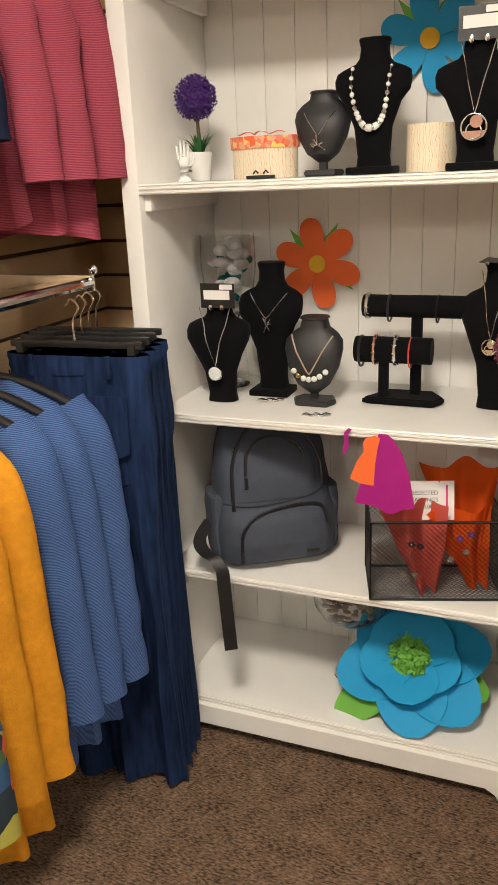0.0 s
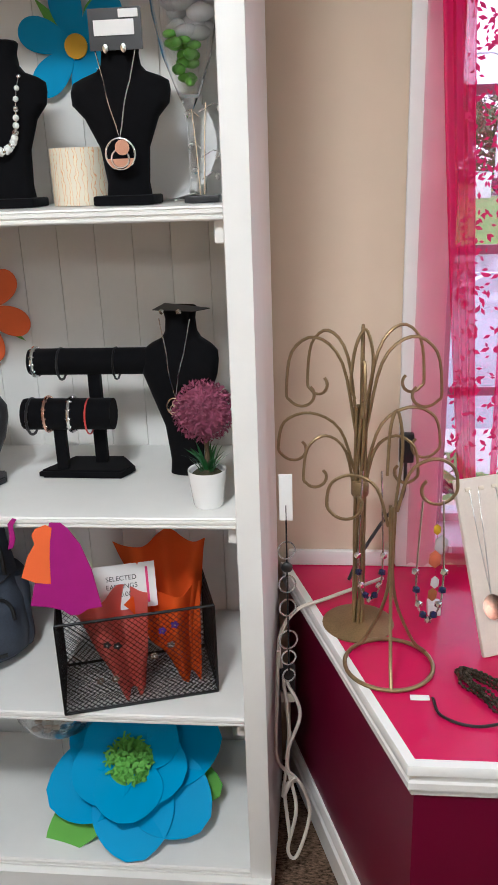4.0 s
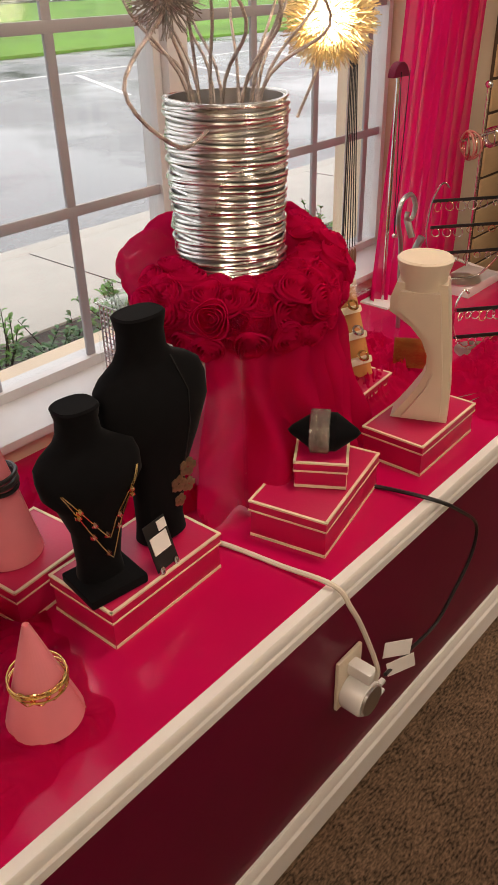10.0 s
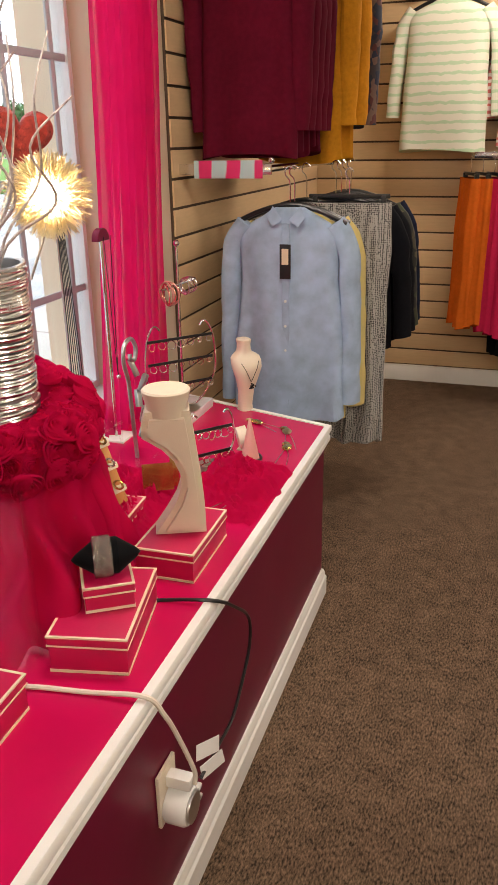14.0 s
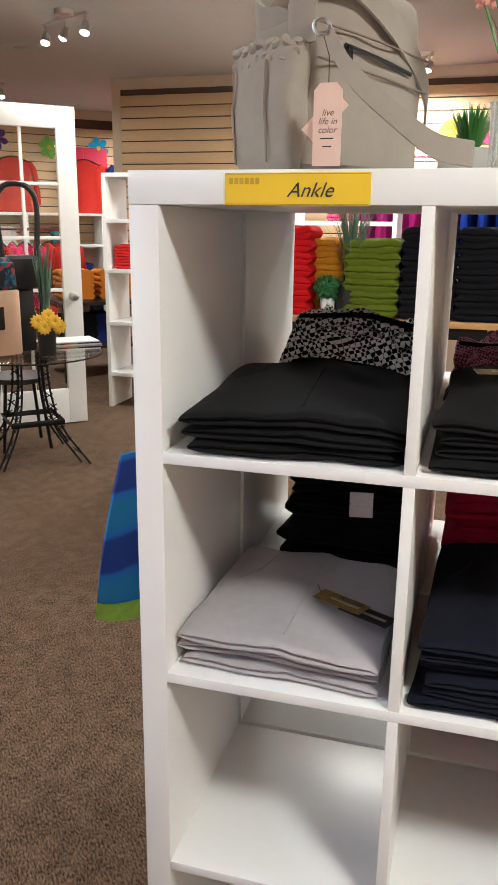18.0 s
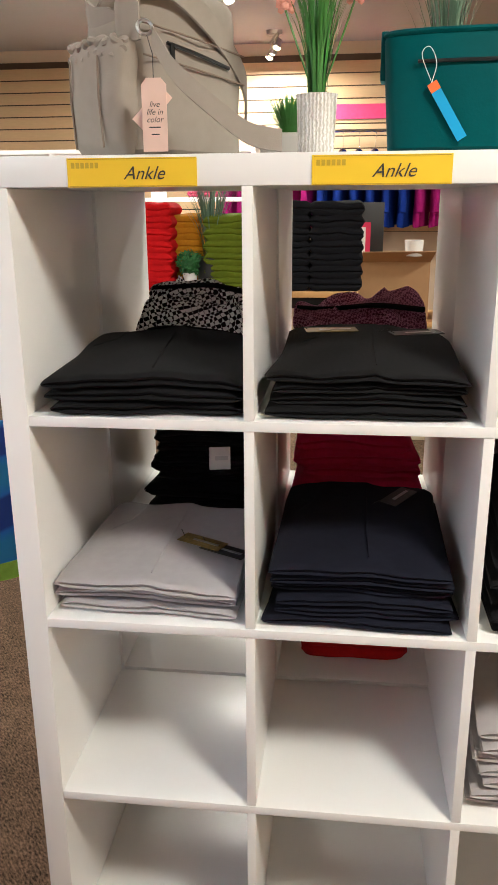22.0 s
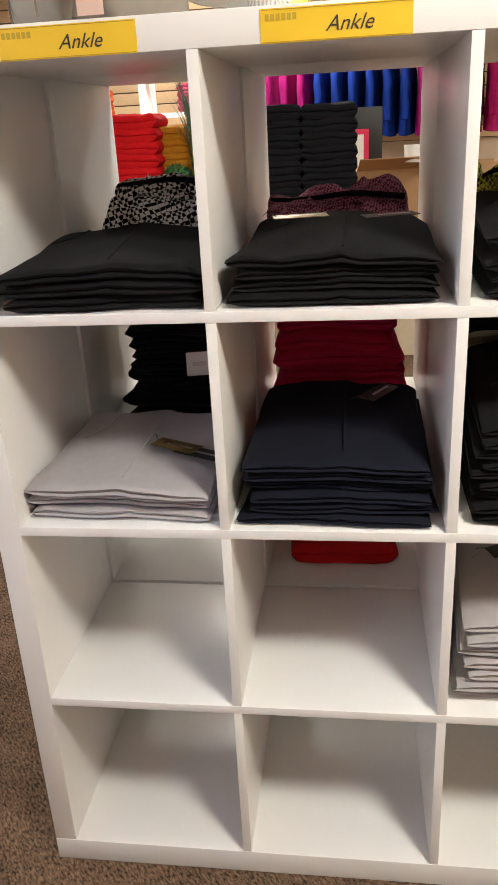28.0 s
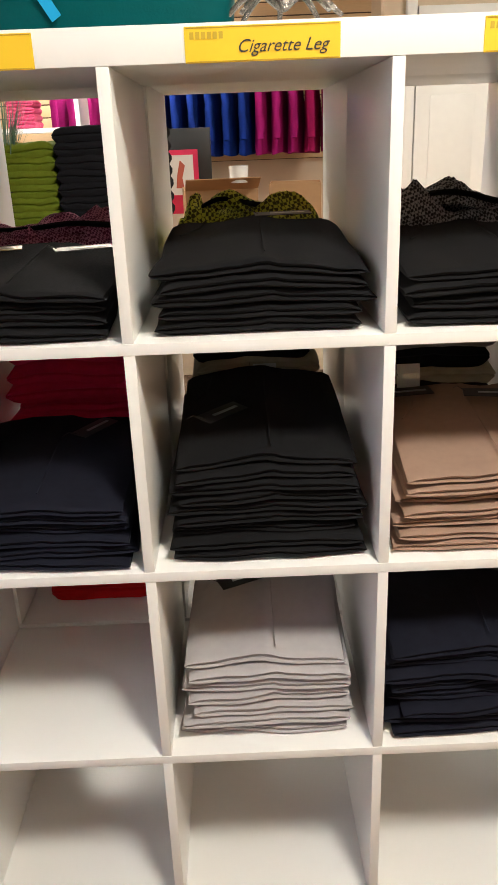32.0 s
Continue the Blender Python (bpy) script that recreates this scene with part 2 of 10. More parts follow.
def box(x0, y0, z0, x1, y1, z1, bev=0.0, bm=None, seg=2):
    own = bmesh.new()
    bmesh.ops.create_cube(own, size=1)
    for v in own.verts:
        v.co = Vector((x0 + (v.co.x + 0.5) * (x1 - x0), y0 + (v.co.y + 0.5) * (y1 - y0), z0 + (v.co.z + 0.5) * (z1 - z0)))
    if bev:
        bmesh.ops.bevel(own, geom=own.edges[:], offset=bev, segments=seg, affect="EDGES", profile=0.6)
    return join(bm, own)


def join(bm, own):
    if bm is None:
        return own
    me = bpy.data.meshes.new("tmp")
    own.to_mesh(me)
    own.free()
    bm.from_mesh(me)
    bpy.data.meshes.remove(me)
    return bm


def moved(own, m, bm=None):
    own.transform(m)
    return join(bm, own)


def lathe(profile, seg=24, bm=None, sx=1.0, sy=1.0, at=(0, 0, 0)):
    """Turns a list of (radius, height) round z."""
    own = bmesh.new()
    rings = []
    for r, z in profile:
        if r < 1e-5:
            rings.append([own.verts.new((at[0], at[1], at[2] + z))])
        else:
            rings.append([own.verts.new((at[0] + sx * r * math.cos(2 * math.pi * k / seg), at[1] + sy * r * math.sin(2 * math.pi * k / seg), at[2] + z)) for k in range(seg)])
    for a, b in zip(rings, rings[1:]):
        for k in range(seg):
            q = [a[k % len(a)], a[(k + 1) % len(a)], b[(k + 1) % len(b)], b[k % len(b)]]
            q = [v for i, v in enumerate(q) if v not in q[:i]]
            if len(q) > 2:
                own.faces.new(q)
    if len(rings[0]) > 1:
        own.faces.new(rings[0][::-1])
    if len(rings[-1]) > 1:
        own.faces.new(rings[-1])
    return join(bm, own)


def tube(points, r, seg=8, closed=False, bm=None, r2=None, flat=1.0):
    """A rod swept along points; r2: the radius at its end."""
    own = bmesh.new()
    pts = [Vector(p) for p in points]
    n = len(pts)
    rings, ref = [], None
    for i, p in enumerate(pts):
        a, b = pts[(i - 1) % n] if closed or i else p, pts[(i + 1) % n] if closed or i < n - 1 else p
        d = (b - a).normalized() if (b - a).length > 1e-9 else Vector((0, 0, 1))
        if ref is None:
            ref = d.orthogonal().normalized()
        ref = (ref - d * ref.dot(d))
        ref = ref.normalized() if ref.length > 1e-6 else d.orthogonal().normalized()
        side = d.cross(ref)
        rad = r if r2 is None else r + (r2 - r) * i / max(1, n - 1)
        rings.append([own.verts.new(p + rad * (math.cos(2 * math.pi * k / seg) * ref + flat * math.sin(2 * math.pi * k / seg) * side)) for k in range(seg)])
    for i in range(n if closed else n - 1):
        a, b = rings[i], rings[(i + 1) % n]
        for k in range(seg):
            own.faces.new((a[k], a[(k + 1) % seg], b[(k + 1) % seg], b[k]))
    if not closed:
        own.faces.new(rings[0][::-1])
        own.faces.new(rings[-1])
    return join(bm, own)


def smooth_path(points, n=6):
    """A finer line through points (Catmull-Rom)."""
    p = [Vector(q) for q in points]
    p = [2 * p[0] - p[1], *p, 2 * p[-1] - p[-2]]
    out = []
    for i in range(1, len(p) - 2):
        for k in range(n):
            t = k / n
            out.append(0.5 * (2 * p[i] + (p[i + 1] - p[i - 1]) * t + (2 * p[i - 1] - 5 * p[i] + 4 * p[i + 1] - p[i + 2]) * t * t + (3 * p[i] - p[i - 1] - 3 * p[i + 1] + p[i + 2]) * t**3))
    return out + [p[-2]]


def ring(r, n=24, z=0.0, at=(0, 0, 0)):
    return [(at[0] + r * math.cos(2 * math.pi * k / n), at[1] + r * math.sin(2 * math.pi * k / n), at[2] + z) for k in range(n)]


def ball(r, at=(0, 0, 0), bm=None, sub=2, sx=1, sy=1, sz=1):
    own = bmesh.new()
    bmesh.ops.create_icosphere(own, subdivisions=sub, radius=r)
    for v in own.verts:
        v.co = Vector((v.co.x * sx + at[0], v.co.y * sy + at[1], v.co.z * sz + at[2]))
    return join(bm, own)


def slab(outline, z0, z1, bev=0.0, bm=None):
    """A flat plate: an outline in x and y raised from z0 to z1."""
    own = bmesh.new()
    f = own.faces.new([own.verts.new((x, y, z0)) for x, y in outline])
    own.normal_update()
    up = bmesh.ops.extrude_face_region(own, geom=[f])
    for v in [g for g in up["geom"] if isinstance(g, bmesh.types.BMVert)]:
        v.co.z = z1
    bmesh.ops.recalc_face_normals(own, faces=own.faces[:])
    if bev:
        bmesh.ops.bevel(own, geom=[e for e in own.edges if abs(e.verts[0].co.z - e.verts[1].co.z) < 1e-6], offset=bev, segments=2, affect="EDGES")
    return join(bm, own)


def moulding(line, profile, bm=None, caps=True):
    """A moulded strip: a profile of (outward, up) swept along a line of x, y points with mitred corners; outward is to the line's right."""
    own = bmesh.new()
    pts = [Vector((x, y, 0)) for x, y in line]
    rows = []
    for i, p in enumerate(pts):
        d1 = (p - pts[i - 1]).normalized() if i else (pts[1] - p).normalized()
        d2 = (pts[i + 1] - p).normalized() if i < len(pts) - 1 else d1
        n1, n2 = Vector((d1.y, -d1.x, 0)), Vector((d2.y, -d2.x, 0))
        mid = (n1 + n2).normalized()
        mid /= max(0.3, mid.dot(n1))
        rows.append([own.verts.new(p + mid * o + Vector((0, 0, z))) for o, z in profile])
    for a, b in zip(rows, rows[1:]):
        for k in range(len(profile)):
            j = (k + 1) % len(profile)
            own.faces.new((a[k], b[k], b[j], a[j]))
    if caps:
        own.faces.new(rows[0])
        own.faces.new(rows[-1][::-1])
    bmesh.ops.recalc_face_normals(own, faces=own.faces[:])
    return join(bm, own)


def sheet(nx, ny, f, thick=0.0, bm=None):
    """Cloth or paper: f(u, v) gives a place for u and v from 0 to 1."""
    own = bmesh.new()
    g = [[own.verts.new(f(i / nx, j / ny)) for i in range(nx + 1)] for j in range(ny + 1)]
    for j in range(ny):
        for i in range(nx):
            own.faces.new((g[j][i], g[j][i + 1], g[j + 1][i + 1], g[j + 1][i]))
    if thick:
        bmesh.ops.recalc_face_normals(own, faces=own.faces[:])
        bmesh.ops.solidify(own, geom=own.faces[:], thickness=thick)
    return join(bm, own)


def nz(x, y=0.0, z=0.0):
    return noise.noise(Vector((x, y, z)))


# ---- materials ----
WHITE = mat("white_paint", (0.80, 0.79, 0.76), 0.42, vary=0.03, scale=20, bump=0.03)
SHELF_WHITE = mat("white_foil", (0.83, 0.83, 0.82), 0.30, vary=0.015, scale=8)
WALL = mat("cream_paint", (0.68, 0.55, 0.41), 0.7, vary=0.03, scale=15, bump=0.06, bscale=160)
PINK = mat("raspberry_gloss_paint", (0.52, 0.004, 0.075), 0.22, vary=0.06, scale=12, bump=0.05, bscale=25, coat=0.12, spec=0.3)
# the bench front's shade, put into its colour; one stand's top borrows it
PINK_DARK = mat("shaded_raspberry_paint", (0.13, 0.001, 0.024), 0.36, vary=0.06, scale=12, bump=0.05, bscale=25, spec=0.22)
CEIL = mat("ceiling_paint", (0.46, 0.44, 0.42), 0.9, vary=0.03, scale=40, bump=0.1)
SLAT = mat("maple_slat", (0.66, 0.47, 0.27), 0.45, vary=0.1, scale=14, bump=0.04, stretch=(1, 1, 8), island=0.2)
GROOVE = mat("dark_groove", (0.08, 0.05, 0.03), 0.8)
BLACK_VELVET = mat("black_velvet", (0.006, 0.006, 0.007), 0.95, vary=0.2, scale=60, sheen=0.05, spec=0.05)
CHROME = mat("chrome", (0.75, 0.75, 0.74), 0.15, 1.0, vary=0.03)
STEEL = mat("brushed_steel", (0.6, 0.6, 0.6), 0.3, 1.0, vary=0.05)
BLACK_METAL = mat("black_iron", (0.012, 0.012, 0.012), 0.45, 0.6, vary=0.2)
BLACK = mat("black_plastic", (0.012, 0.012, 0.013), 0.35)
GLASS = pane_glass("window_glass")
# vinyl dimmed and muntins greyed: their backlit shade is in the colour
VINYL = mat("white_vinyl_frame", (0.62, 0.62, 0.64), 0.35, vary=0.03)
MUNTIN = mat("backlit_muntin", (0.34, 0.34, 0.37), 0.4, vary=0.03)

# carpet: brown loops in short lines
CARPET = bpy.data.materials.new("brown_loop_carpet")
ct, cb = tree_of(CARPET)
c_co, c_mp, c_n1, c_n2, c_ad, c_rp, c_bp = (ct.nodes.new("ShaderNode" + k) for k in ("TexCoord", "Mapping", "TexNoise", "TexNoise", "Math", "ValToRGB", "Bump"))
c_mp.inputs["Scale"].default_value = (1.0, 2.4, 1.0)
c_mp.inputs["Rotation"].default_value = (0, 0, radians(8))
ct.links.new(c_co.outputs["Object"], c_mp.inputs[0])
c_n1.inputs["Scale"].default_value, c_n1.inputs["Detail"].default_value = 85, 6
c_n1.inputs["Roughness"].default_value = 0.62
c_n2.inputs["Scale"].default_value, c_n2.inputs["Detail"].default_value, c_n2.inputs["Roughness"].default_value = 16, 6, 0.7
ct.links.new(c_mp.outputs[0], c_n1.inputs["Vector"])
ct.links.new(c_co.outputs["Object"], c_n2.inputs["Vector"])
c_ad.operation = "MULTIPLY_ADD"
c_ad.inputs[1].default_value = 0.36
ct.links.new(c_n2.outputs[0], c_ad.inputs[0])
ct.links.new(c_n1.outputs[0], c_ad.inputs[2])
ct.links.new(c_ad.outputs[0], c_rp.inputs[0])
ce = c_rp.color_ramp.elements
ce[0].position, ce[0].color, ce[1].position, ce[1].color = 0.53, (0.028, 0.019, 0.012, 1), 0.86, (0.26, 0.168, 0.110, 1)
ct.links.new(c_rp.outputs[0], cb.inputs["Base Color"])
ct.links.new(c_n1.outputs[0], c_bp.inputs["Height"])
c_bp.inputs["Strength"].default_value, c_bp.inputs["Distance"].default_value = 0.8, 0.006
ct.links.new(c_bp.outputs[0], cb.inputs["Normal"])
cb.inputs["Roughness"].default_value = 0.95
cb.inputs["Specular IOR Level"].default_value = 0.15

# ---- the room ----
WY, GY, ENDX, ROOF = 0.695, 0.82, 5.27, 2.72   # window wall, glass, end wall, ceiling
SH = pose(1.1205, -0.8068, 0, 0, 0, -132.88)   # the cube shelf: x along its front, y into its depth
BT = 0.606                                     # bench top

structure("floor", box(-3.5, -12.0, -0.08, 12.0, WY + 0.3, 0.0), CARPET, "brown loop-pile carpet floor")
structure("ceiling", box(-3.5, -12.0, ROOF, 12.0, WY + 0.3, ROOF + 0.1), CEIL, "plain off-white ceiling")
WX0, WX1, WZ0, WZ1 = 0.13, 2.70, 0.67, 2.30
wb = box(-1.72, WY, 0, WX0, WY + 0.3, ROOF)
box(WX1, WY, 0, 5.6, WY + 0.3, ROOF, bm=wb)
box(WX0, WY, 0, WX1, WY + 0.3, WZ0 - 0.022, bm=wb)
box(WX0, WY, WZ1, WX1, WY + 0.3, ROOF, bm=wb)
structure("wall_window", wb, WALL, "cream painted wall with a wide window")
structure("wall_end", box(ENDX + 0.02, -1.0, 0, ENDX + 0.33, WY, ROOF), WALL, "cream painted partition wall behind slatwall")
structure("wall_back", box(-3.5, -12.1, 0, 12.0, -12.0, ROOF), WALL, "cream painted far wall")
structure("wall_left", box(-1.72, -12.0, 0, -1.62, WY, ROOF), WALL, "cream painted side wall")
structure("wall_right", box(12.0, -12.0, 0, 12.1, WY + 0.3, ROOF), WALL, "cream painted far side wall")
structure("wall_front_far", box(5.6, WY, 0, 12.0, WY + 0.3, ROOF), WALL, "cream painted front wall")


def slatwall(name, length, z0, z1, m, pitch=0.1016, label="maple slatwall boards with dark grooves"):
    """Boards with shadow grooves: x along the wall, the face towards -y."""
    top = structure(name, box(0, 0.008, z0, length, 0.018, z1), GROOVE, label, m)
    n = int((z1 - z0) / pitch)
    me = mesh_of(box(0, 0.0, 0.005, length, 0.0075, pitch - 0.005, 0.002), "slat")
    me.materials.append(SLAT)
    for k in range(n):
        ob = new("slat", me)
        ob.parent = top
        ob.matrix_basis = pose(0, 0, z0 + k * pitch)
    return top


def base_run(name, line, h=0.10, d=0.016):
    return structure(name, moulding(line, [(0, 0), (d, 0), (d, h * 0.72), (d * 0.6, h * 0.82), (d * 0.5, h), (0, h)]), WHITE, "white painted baseboard")


# ---- bench ----
bench = thing("window_bench", "built-in raspberry display bench with white moulded trim", "bench", kind="structure")
BL, BR = 0.35, 0.32   # how far the ends splay per metre of depth
fo = [(0.012, 0.012), (2.663, 0.012), (2.663 + BR * (WY - 0.012), WY), (0.012 - BL * (WY - 0.012), WY)]
# front is the top's raspberry, painted darker to stand for shade
part("carcass", slab(fo, 0.0, BT - 0.02), PINK_DARK, bench, "raspberry glossy front panels with shade in their colour")
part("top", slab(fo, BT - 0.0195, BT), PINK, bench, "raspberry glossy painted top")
line = [(fo[3][0], fo[3][1]), (fo[0][0], fo[0][1]), (fo[1][0], fo[1][1]), (fo[2][0], fo[2][1])]
TRIM = [(0.001, 0.003), (0.018, 0.003), (0.020, 0.0), (0.020, -0.015), (0.014, -0.021), (0.014, -0.029), (0.017, -0.033), (0.017, -0.046), (0.008, -0.054), (0.008, -0.064), (0.003, -0.069), (0.001, -0.069)]
part("top_trim", moulding(line, [(o, BT + z) for o, z in TRIM]), WHITE, bench, "white stepped edge moulding")
BASE = [(0.0, 0.002), (0.016, 0.002), (0.016, 0.065), (0.011, 0.072), (0.011, 0.082), (0.005, 0.095), (0.0, 0.097)]
part("base_trim", moulding(line, BASE), WHITE, bench, "white moulded base trim")

# ---- window ----
win = thing("window_1", "wide three-section window with muntins coloured grey as backlit", "window", kind="structure")
part("window_sill", box(WX0, WY - 0.03, WZ0 - 0.02, WX1, GY + 0.02, WZ0, 0.004), VINYL, win, "white window sill")
SECT = [(0.14, 0.972), (1.032, 1.80), (1.86, 2.69)]
GRID = [[0.185, 0.435, 0.69], [1.29, 1.535], [2.11, 2.355, 2.60]]
for (a, b), g in zip(SECT, GRID):
    f = box(a, GY - 0.012, WZ0, a + 0.02, GY + 0.04, WZ1)
    box(b - 0.02, GY - 0.012, WZ0, b, GY + 0.04, WZ1, bm=f)
    box(a + 0.02, GY - 0.012, WZ0, b - 0.02, GY + 0.04, WZ0 + 0.022, bm=f)
    box(a + 0.02, GY - 0.012, WZ1 - 0.05, b - 0.02, GY + 0.04, WZ1, bm=f)
    fr = part("window_frame", f, VINYL, win, "white vinyl frame")
    p = part("pane", box(a + 0.02, GY + 0.008, WZ0 + 0.022, b - 0.02, GY + 0.012, WZ1 - 0.05), GLASS, win, "clear glass")
    p.visible_shadow = False
    for x in [q for q in g if a + 0.06 < q < b - 0.06]:
        part("muntin", box(x - 0.011, GY - 0.003, WZ0 + 0.022, x + 0.011, GY + 0.006, WZ1 - 0.05, 0.003), MUNTIN, win)
    for z in (1.01, 1.345, 1.68, 2.015):
        part("muntin", box(a + 0.02, GY - 0.004, z - 0.011, b - 0.02, GY + 0.005, z + 0.011, 0.003), MUNTIN, win)
for x0, x1 in ((0.972, 1.032), (1.80, 1.86)):
    part("post", box(x0, GY - 0.035, WZ0, x1, GY + 0.05, WZ1, 0.004), VINYL, win, "white window post")

for x0, x1 in ((0.035, 0.128), (2.702, 2.80)):
    part("casing", box(x0, WY - 0.018, BT + 0.001, x1, WY - 0.001, 2.36, 0.004), WHITE, win, "white window casing")
structure("bench_back_trim", box(-0.225, WY - 0.016, BT + 0.001, 0.034, WY - 0.001, BT + 0.04, 0.004), WHITE, "white strip along the wall above the bench")

# ---- bookcase ----
KX0, KX1, KY, KB = -1.245, -0.25, 0.225, 0.63
book = thing("bookcase", "tall white painted wooden bookcase with beadboard back", "bookcase")
for x0, x1 in ((KX0, KX0 + 0.045), (KX1 - 0.045, KX1)):
    part("upright", box(x0, KY, 0, x1, KB + 0.03, 2.35, 0.003), WHITE, book)
nb = 11
for k in range(nb):
    a = KX0 + 0.045 + (KX1 - KX0 - 0.09) * k / nb
    b = KX0 + 0.045 + (KX1 - KX0 - 0.09) * (k + 1) / nb
    part("back_board", box(a + 0.0003, KB, 0.10, b - 0.0003, KB + 0.012, 2.33, 0.0025), WHITE, book)
SHELF_TOPS = [0.118, 0.508, 0.940, 1.480, 1.937]
for k, z in enumerate(SHELF_TOPS):
    s = moulding([(KX0 + 0.045, KY), (KX1 - 0.045, KY)], [(-0.40, z), (-0.40, z - 0.02), (-0.01, z - 0.02), (-0.002, z - 0.023), (0.001, z - 0.02), (0.001, z - 0.016), (-0.003, z - 0.0145), (-0.003, z - 0.0125), (0.002, z - 0.011), (0.002, z - 0.006), (-0.001, z - 0.005), (0.002, z - 0.003), (0.0, z)])
    part("shelf", s, WHITE, book)
    for x0, x1 in ((KX0 + 0.0452, KX0 + 0.063), (KX1 - 0.063, KX1 - 0.0452)):
        part("cleat", box(x0, KY + 0.02, z - 0.06, x1, KB - 0.002, z - 0.0205, 0.003), WHITE, book)
pl = slab([(0.0, 0.0), (0.075, 0.0), (0.085, 0.02), (0.11, 0.035), (0.885, 0.035), (0.91, 0.02), (0.92, 0.0), (0.995, 0.0), (0.995, 0.094), (0.0, 0.094)], 0, 0.02)
part("plinth", moved(pl, pose(KX0, KY + 0.004, 0, 90)), WHITE, book, "white plinth with cut-out feet")
part("top_board", box(KX0 - 0.02, KY - 0.02, 2.35, KX1 + 0.02, KB + 0.04, 2.38, 0.004), WHITE, book)

# ---- cube shelf: two units back to back ----
T, C, D, O = 0.051, 0.335, 0.39, 0.009
PITCH = C + 0.016


def cube_unit(m, label):
    u = thing("cube_shelf", label, "shelf unit", m, "cube shelf units")
    part("top_board", box(O, 0, 1.439, 1.49 - O, D, 1.481, 0.0015), SHELF_WHITE, u)
    part("bottom_board", box(O, 0, 0, 1.49 - O, D, T, 0.0015), SHELF_WHITE, u)
    part("side_board", box(O, 0.0005, T + 0.0003, T, D, 1.4387, 0.0015), SHELF_WHITE, u)
    part("side_board", box(1.439, 0.0005, T + 0.0003, 1.49 - O, D, 1.4387, 0.0015), SHELF_WHITE, u)
    for k in range(1, 4):
        z = T + PITCH * k
        part("shelf_board", box(T + 0.0002, 0.0, z - 0.016, 1.4388, D - 0.001, z, 0.001), SHELF_WHITE, u)
    for i in range(1, 4):
        x = T + PITCH * i
        for k in range(4):
            z = T + PITCH * k
            part("divider", box(x - 0.016, 0.0006, z + 0.0002, x, D - 0.001, z + C - 0.0002, 0.001), SHELF_WHITE, u)
    return u


cube_unit(SH, "white sixteen-compartment cube shelf holding folded trousers")
cube_unit(SH @ pose(0.004, D + 0.006, 0.003), "white sixteen-compartment cube shelf standing back to back, holding folded tops")
slatwall("slatwall_end", 0.975 + WY - 0.02, 0.10, 2.60, pose(ENDX, WY - 0.02, 0, 0, 0, -90))
slatwall("slatwall_window", ENDX - 3.10, 0.10, 2.60, pose(3.10, WY - 0.02, 0))
slatwall("slatwall_left", 0.36, 0.10, 2.60, pose(-1.615, WY - 0.02, 0))
slatwall("slatwall_side", 2.6, 0.10, 2.60, pose(-1.60, -1.92, 0, 0, 0, 90))
base_run("baseboard", [(ENDX, -1.0), (ENDX, WY - 0.02)][::-1])


# ---- makers of repeated kinds of things ----
def loft(sections, seg=28, power=2.6, bm=None, wrinkle=0.0):
    """Rounded cross-sections stacked up: (z, half width, half depth, y shift); wrinkle: how far soft cloth buckles."""
    if wrinkle:
        zs = np.linspace(sections[0][0], sections[-1][0], 26)
        sections = [(z, *(np.interp(z, [q[0] for q in sections], [q[k] for q in sections]) for k in (1, 2, 3))) for z in zs]
    own = bmesh.new()
    rings = []
    for z, a, b, dy in sections:
        row = []
        for k in range(seg):
            c, s = math.cos(2 * math.pi * k / seg), math.sin(2 * math.pi * k / seg)
            row.append(own.verts.new((a * math.copysign(abs(c) ** (2 / power), c), dy + b * math.copysign(abs(s) ** (2 / power), s), z)))
        rings.append(row)
    for p, q in zip(rings, rings[1:]):
        for k in range(seg):
            own.faces.new((p[k], p[(k + 1) % seg], q[(k + 1) % seg], q[k]))
    own.faces.new(rings[0][::-1])
    own.faces.new(rings[-1])
    if wrinkle:
        for v in own.verts:
            v.co += wrinkle * Vector((nz(v.co.z * 18, v.co.y * 16), nz(v.co.x * 16, v.co.z * 20, 3), 0.4 * nz(v.co.x * 14, v.co.y * 14, 8)))
    return join(bm, own)


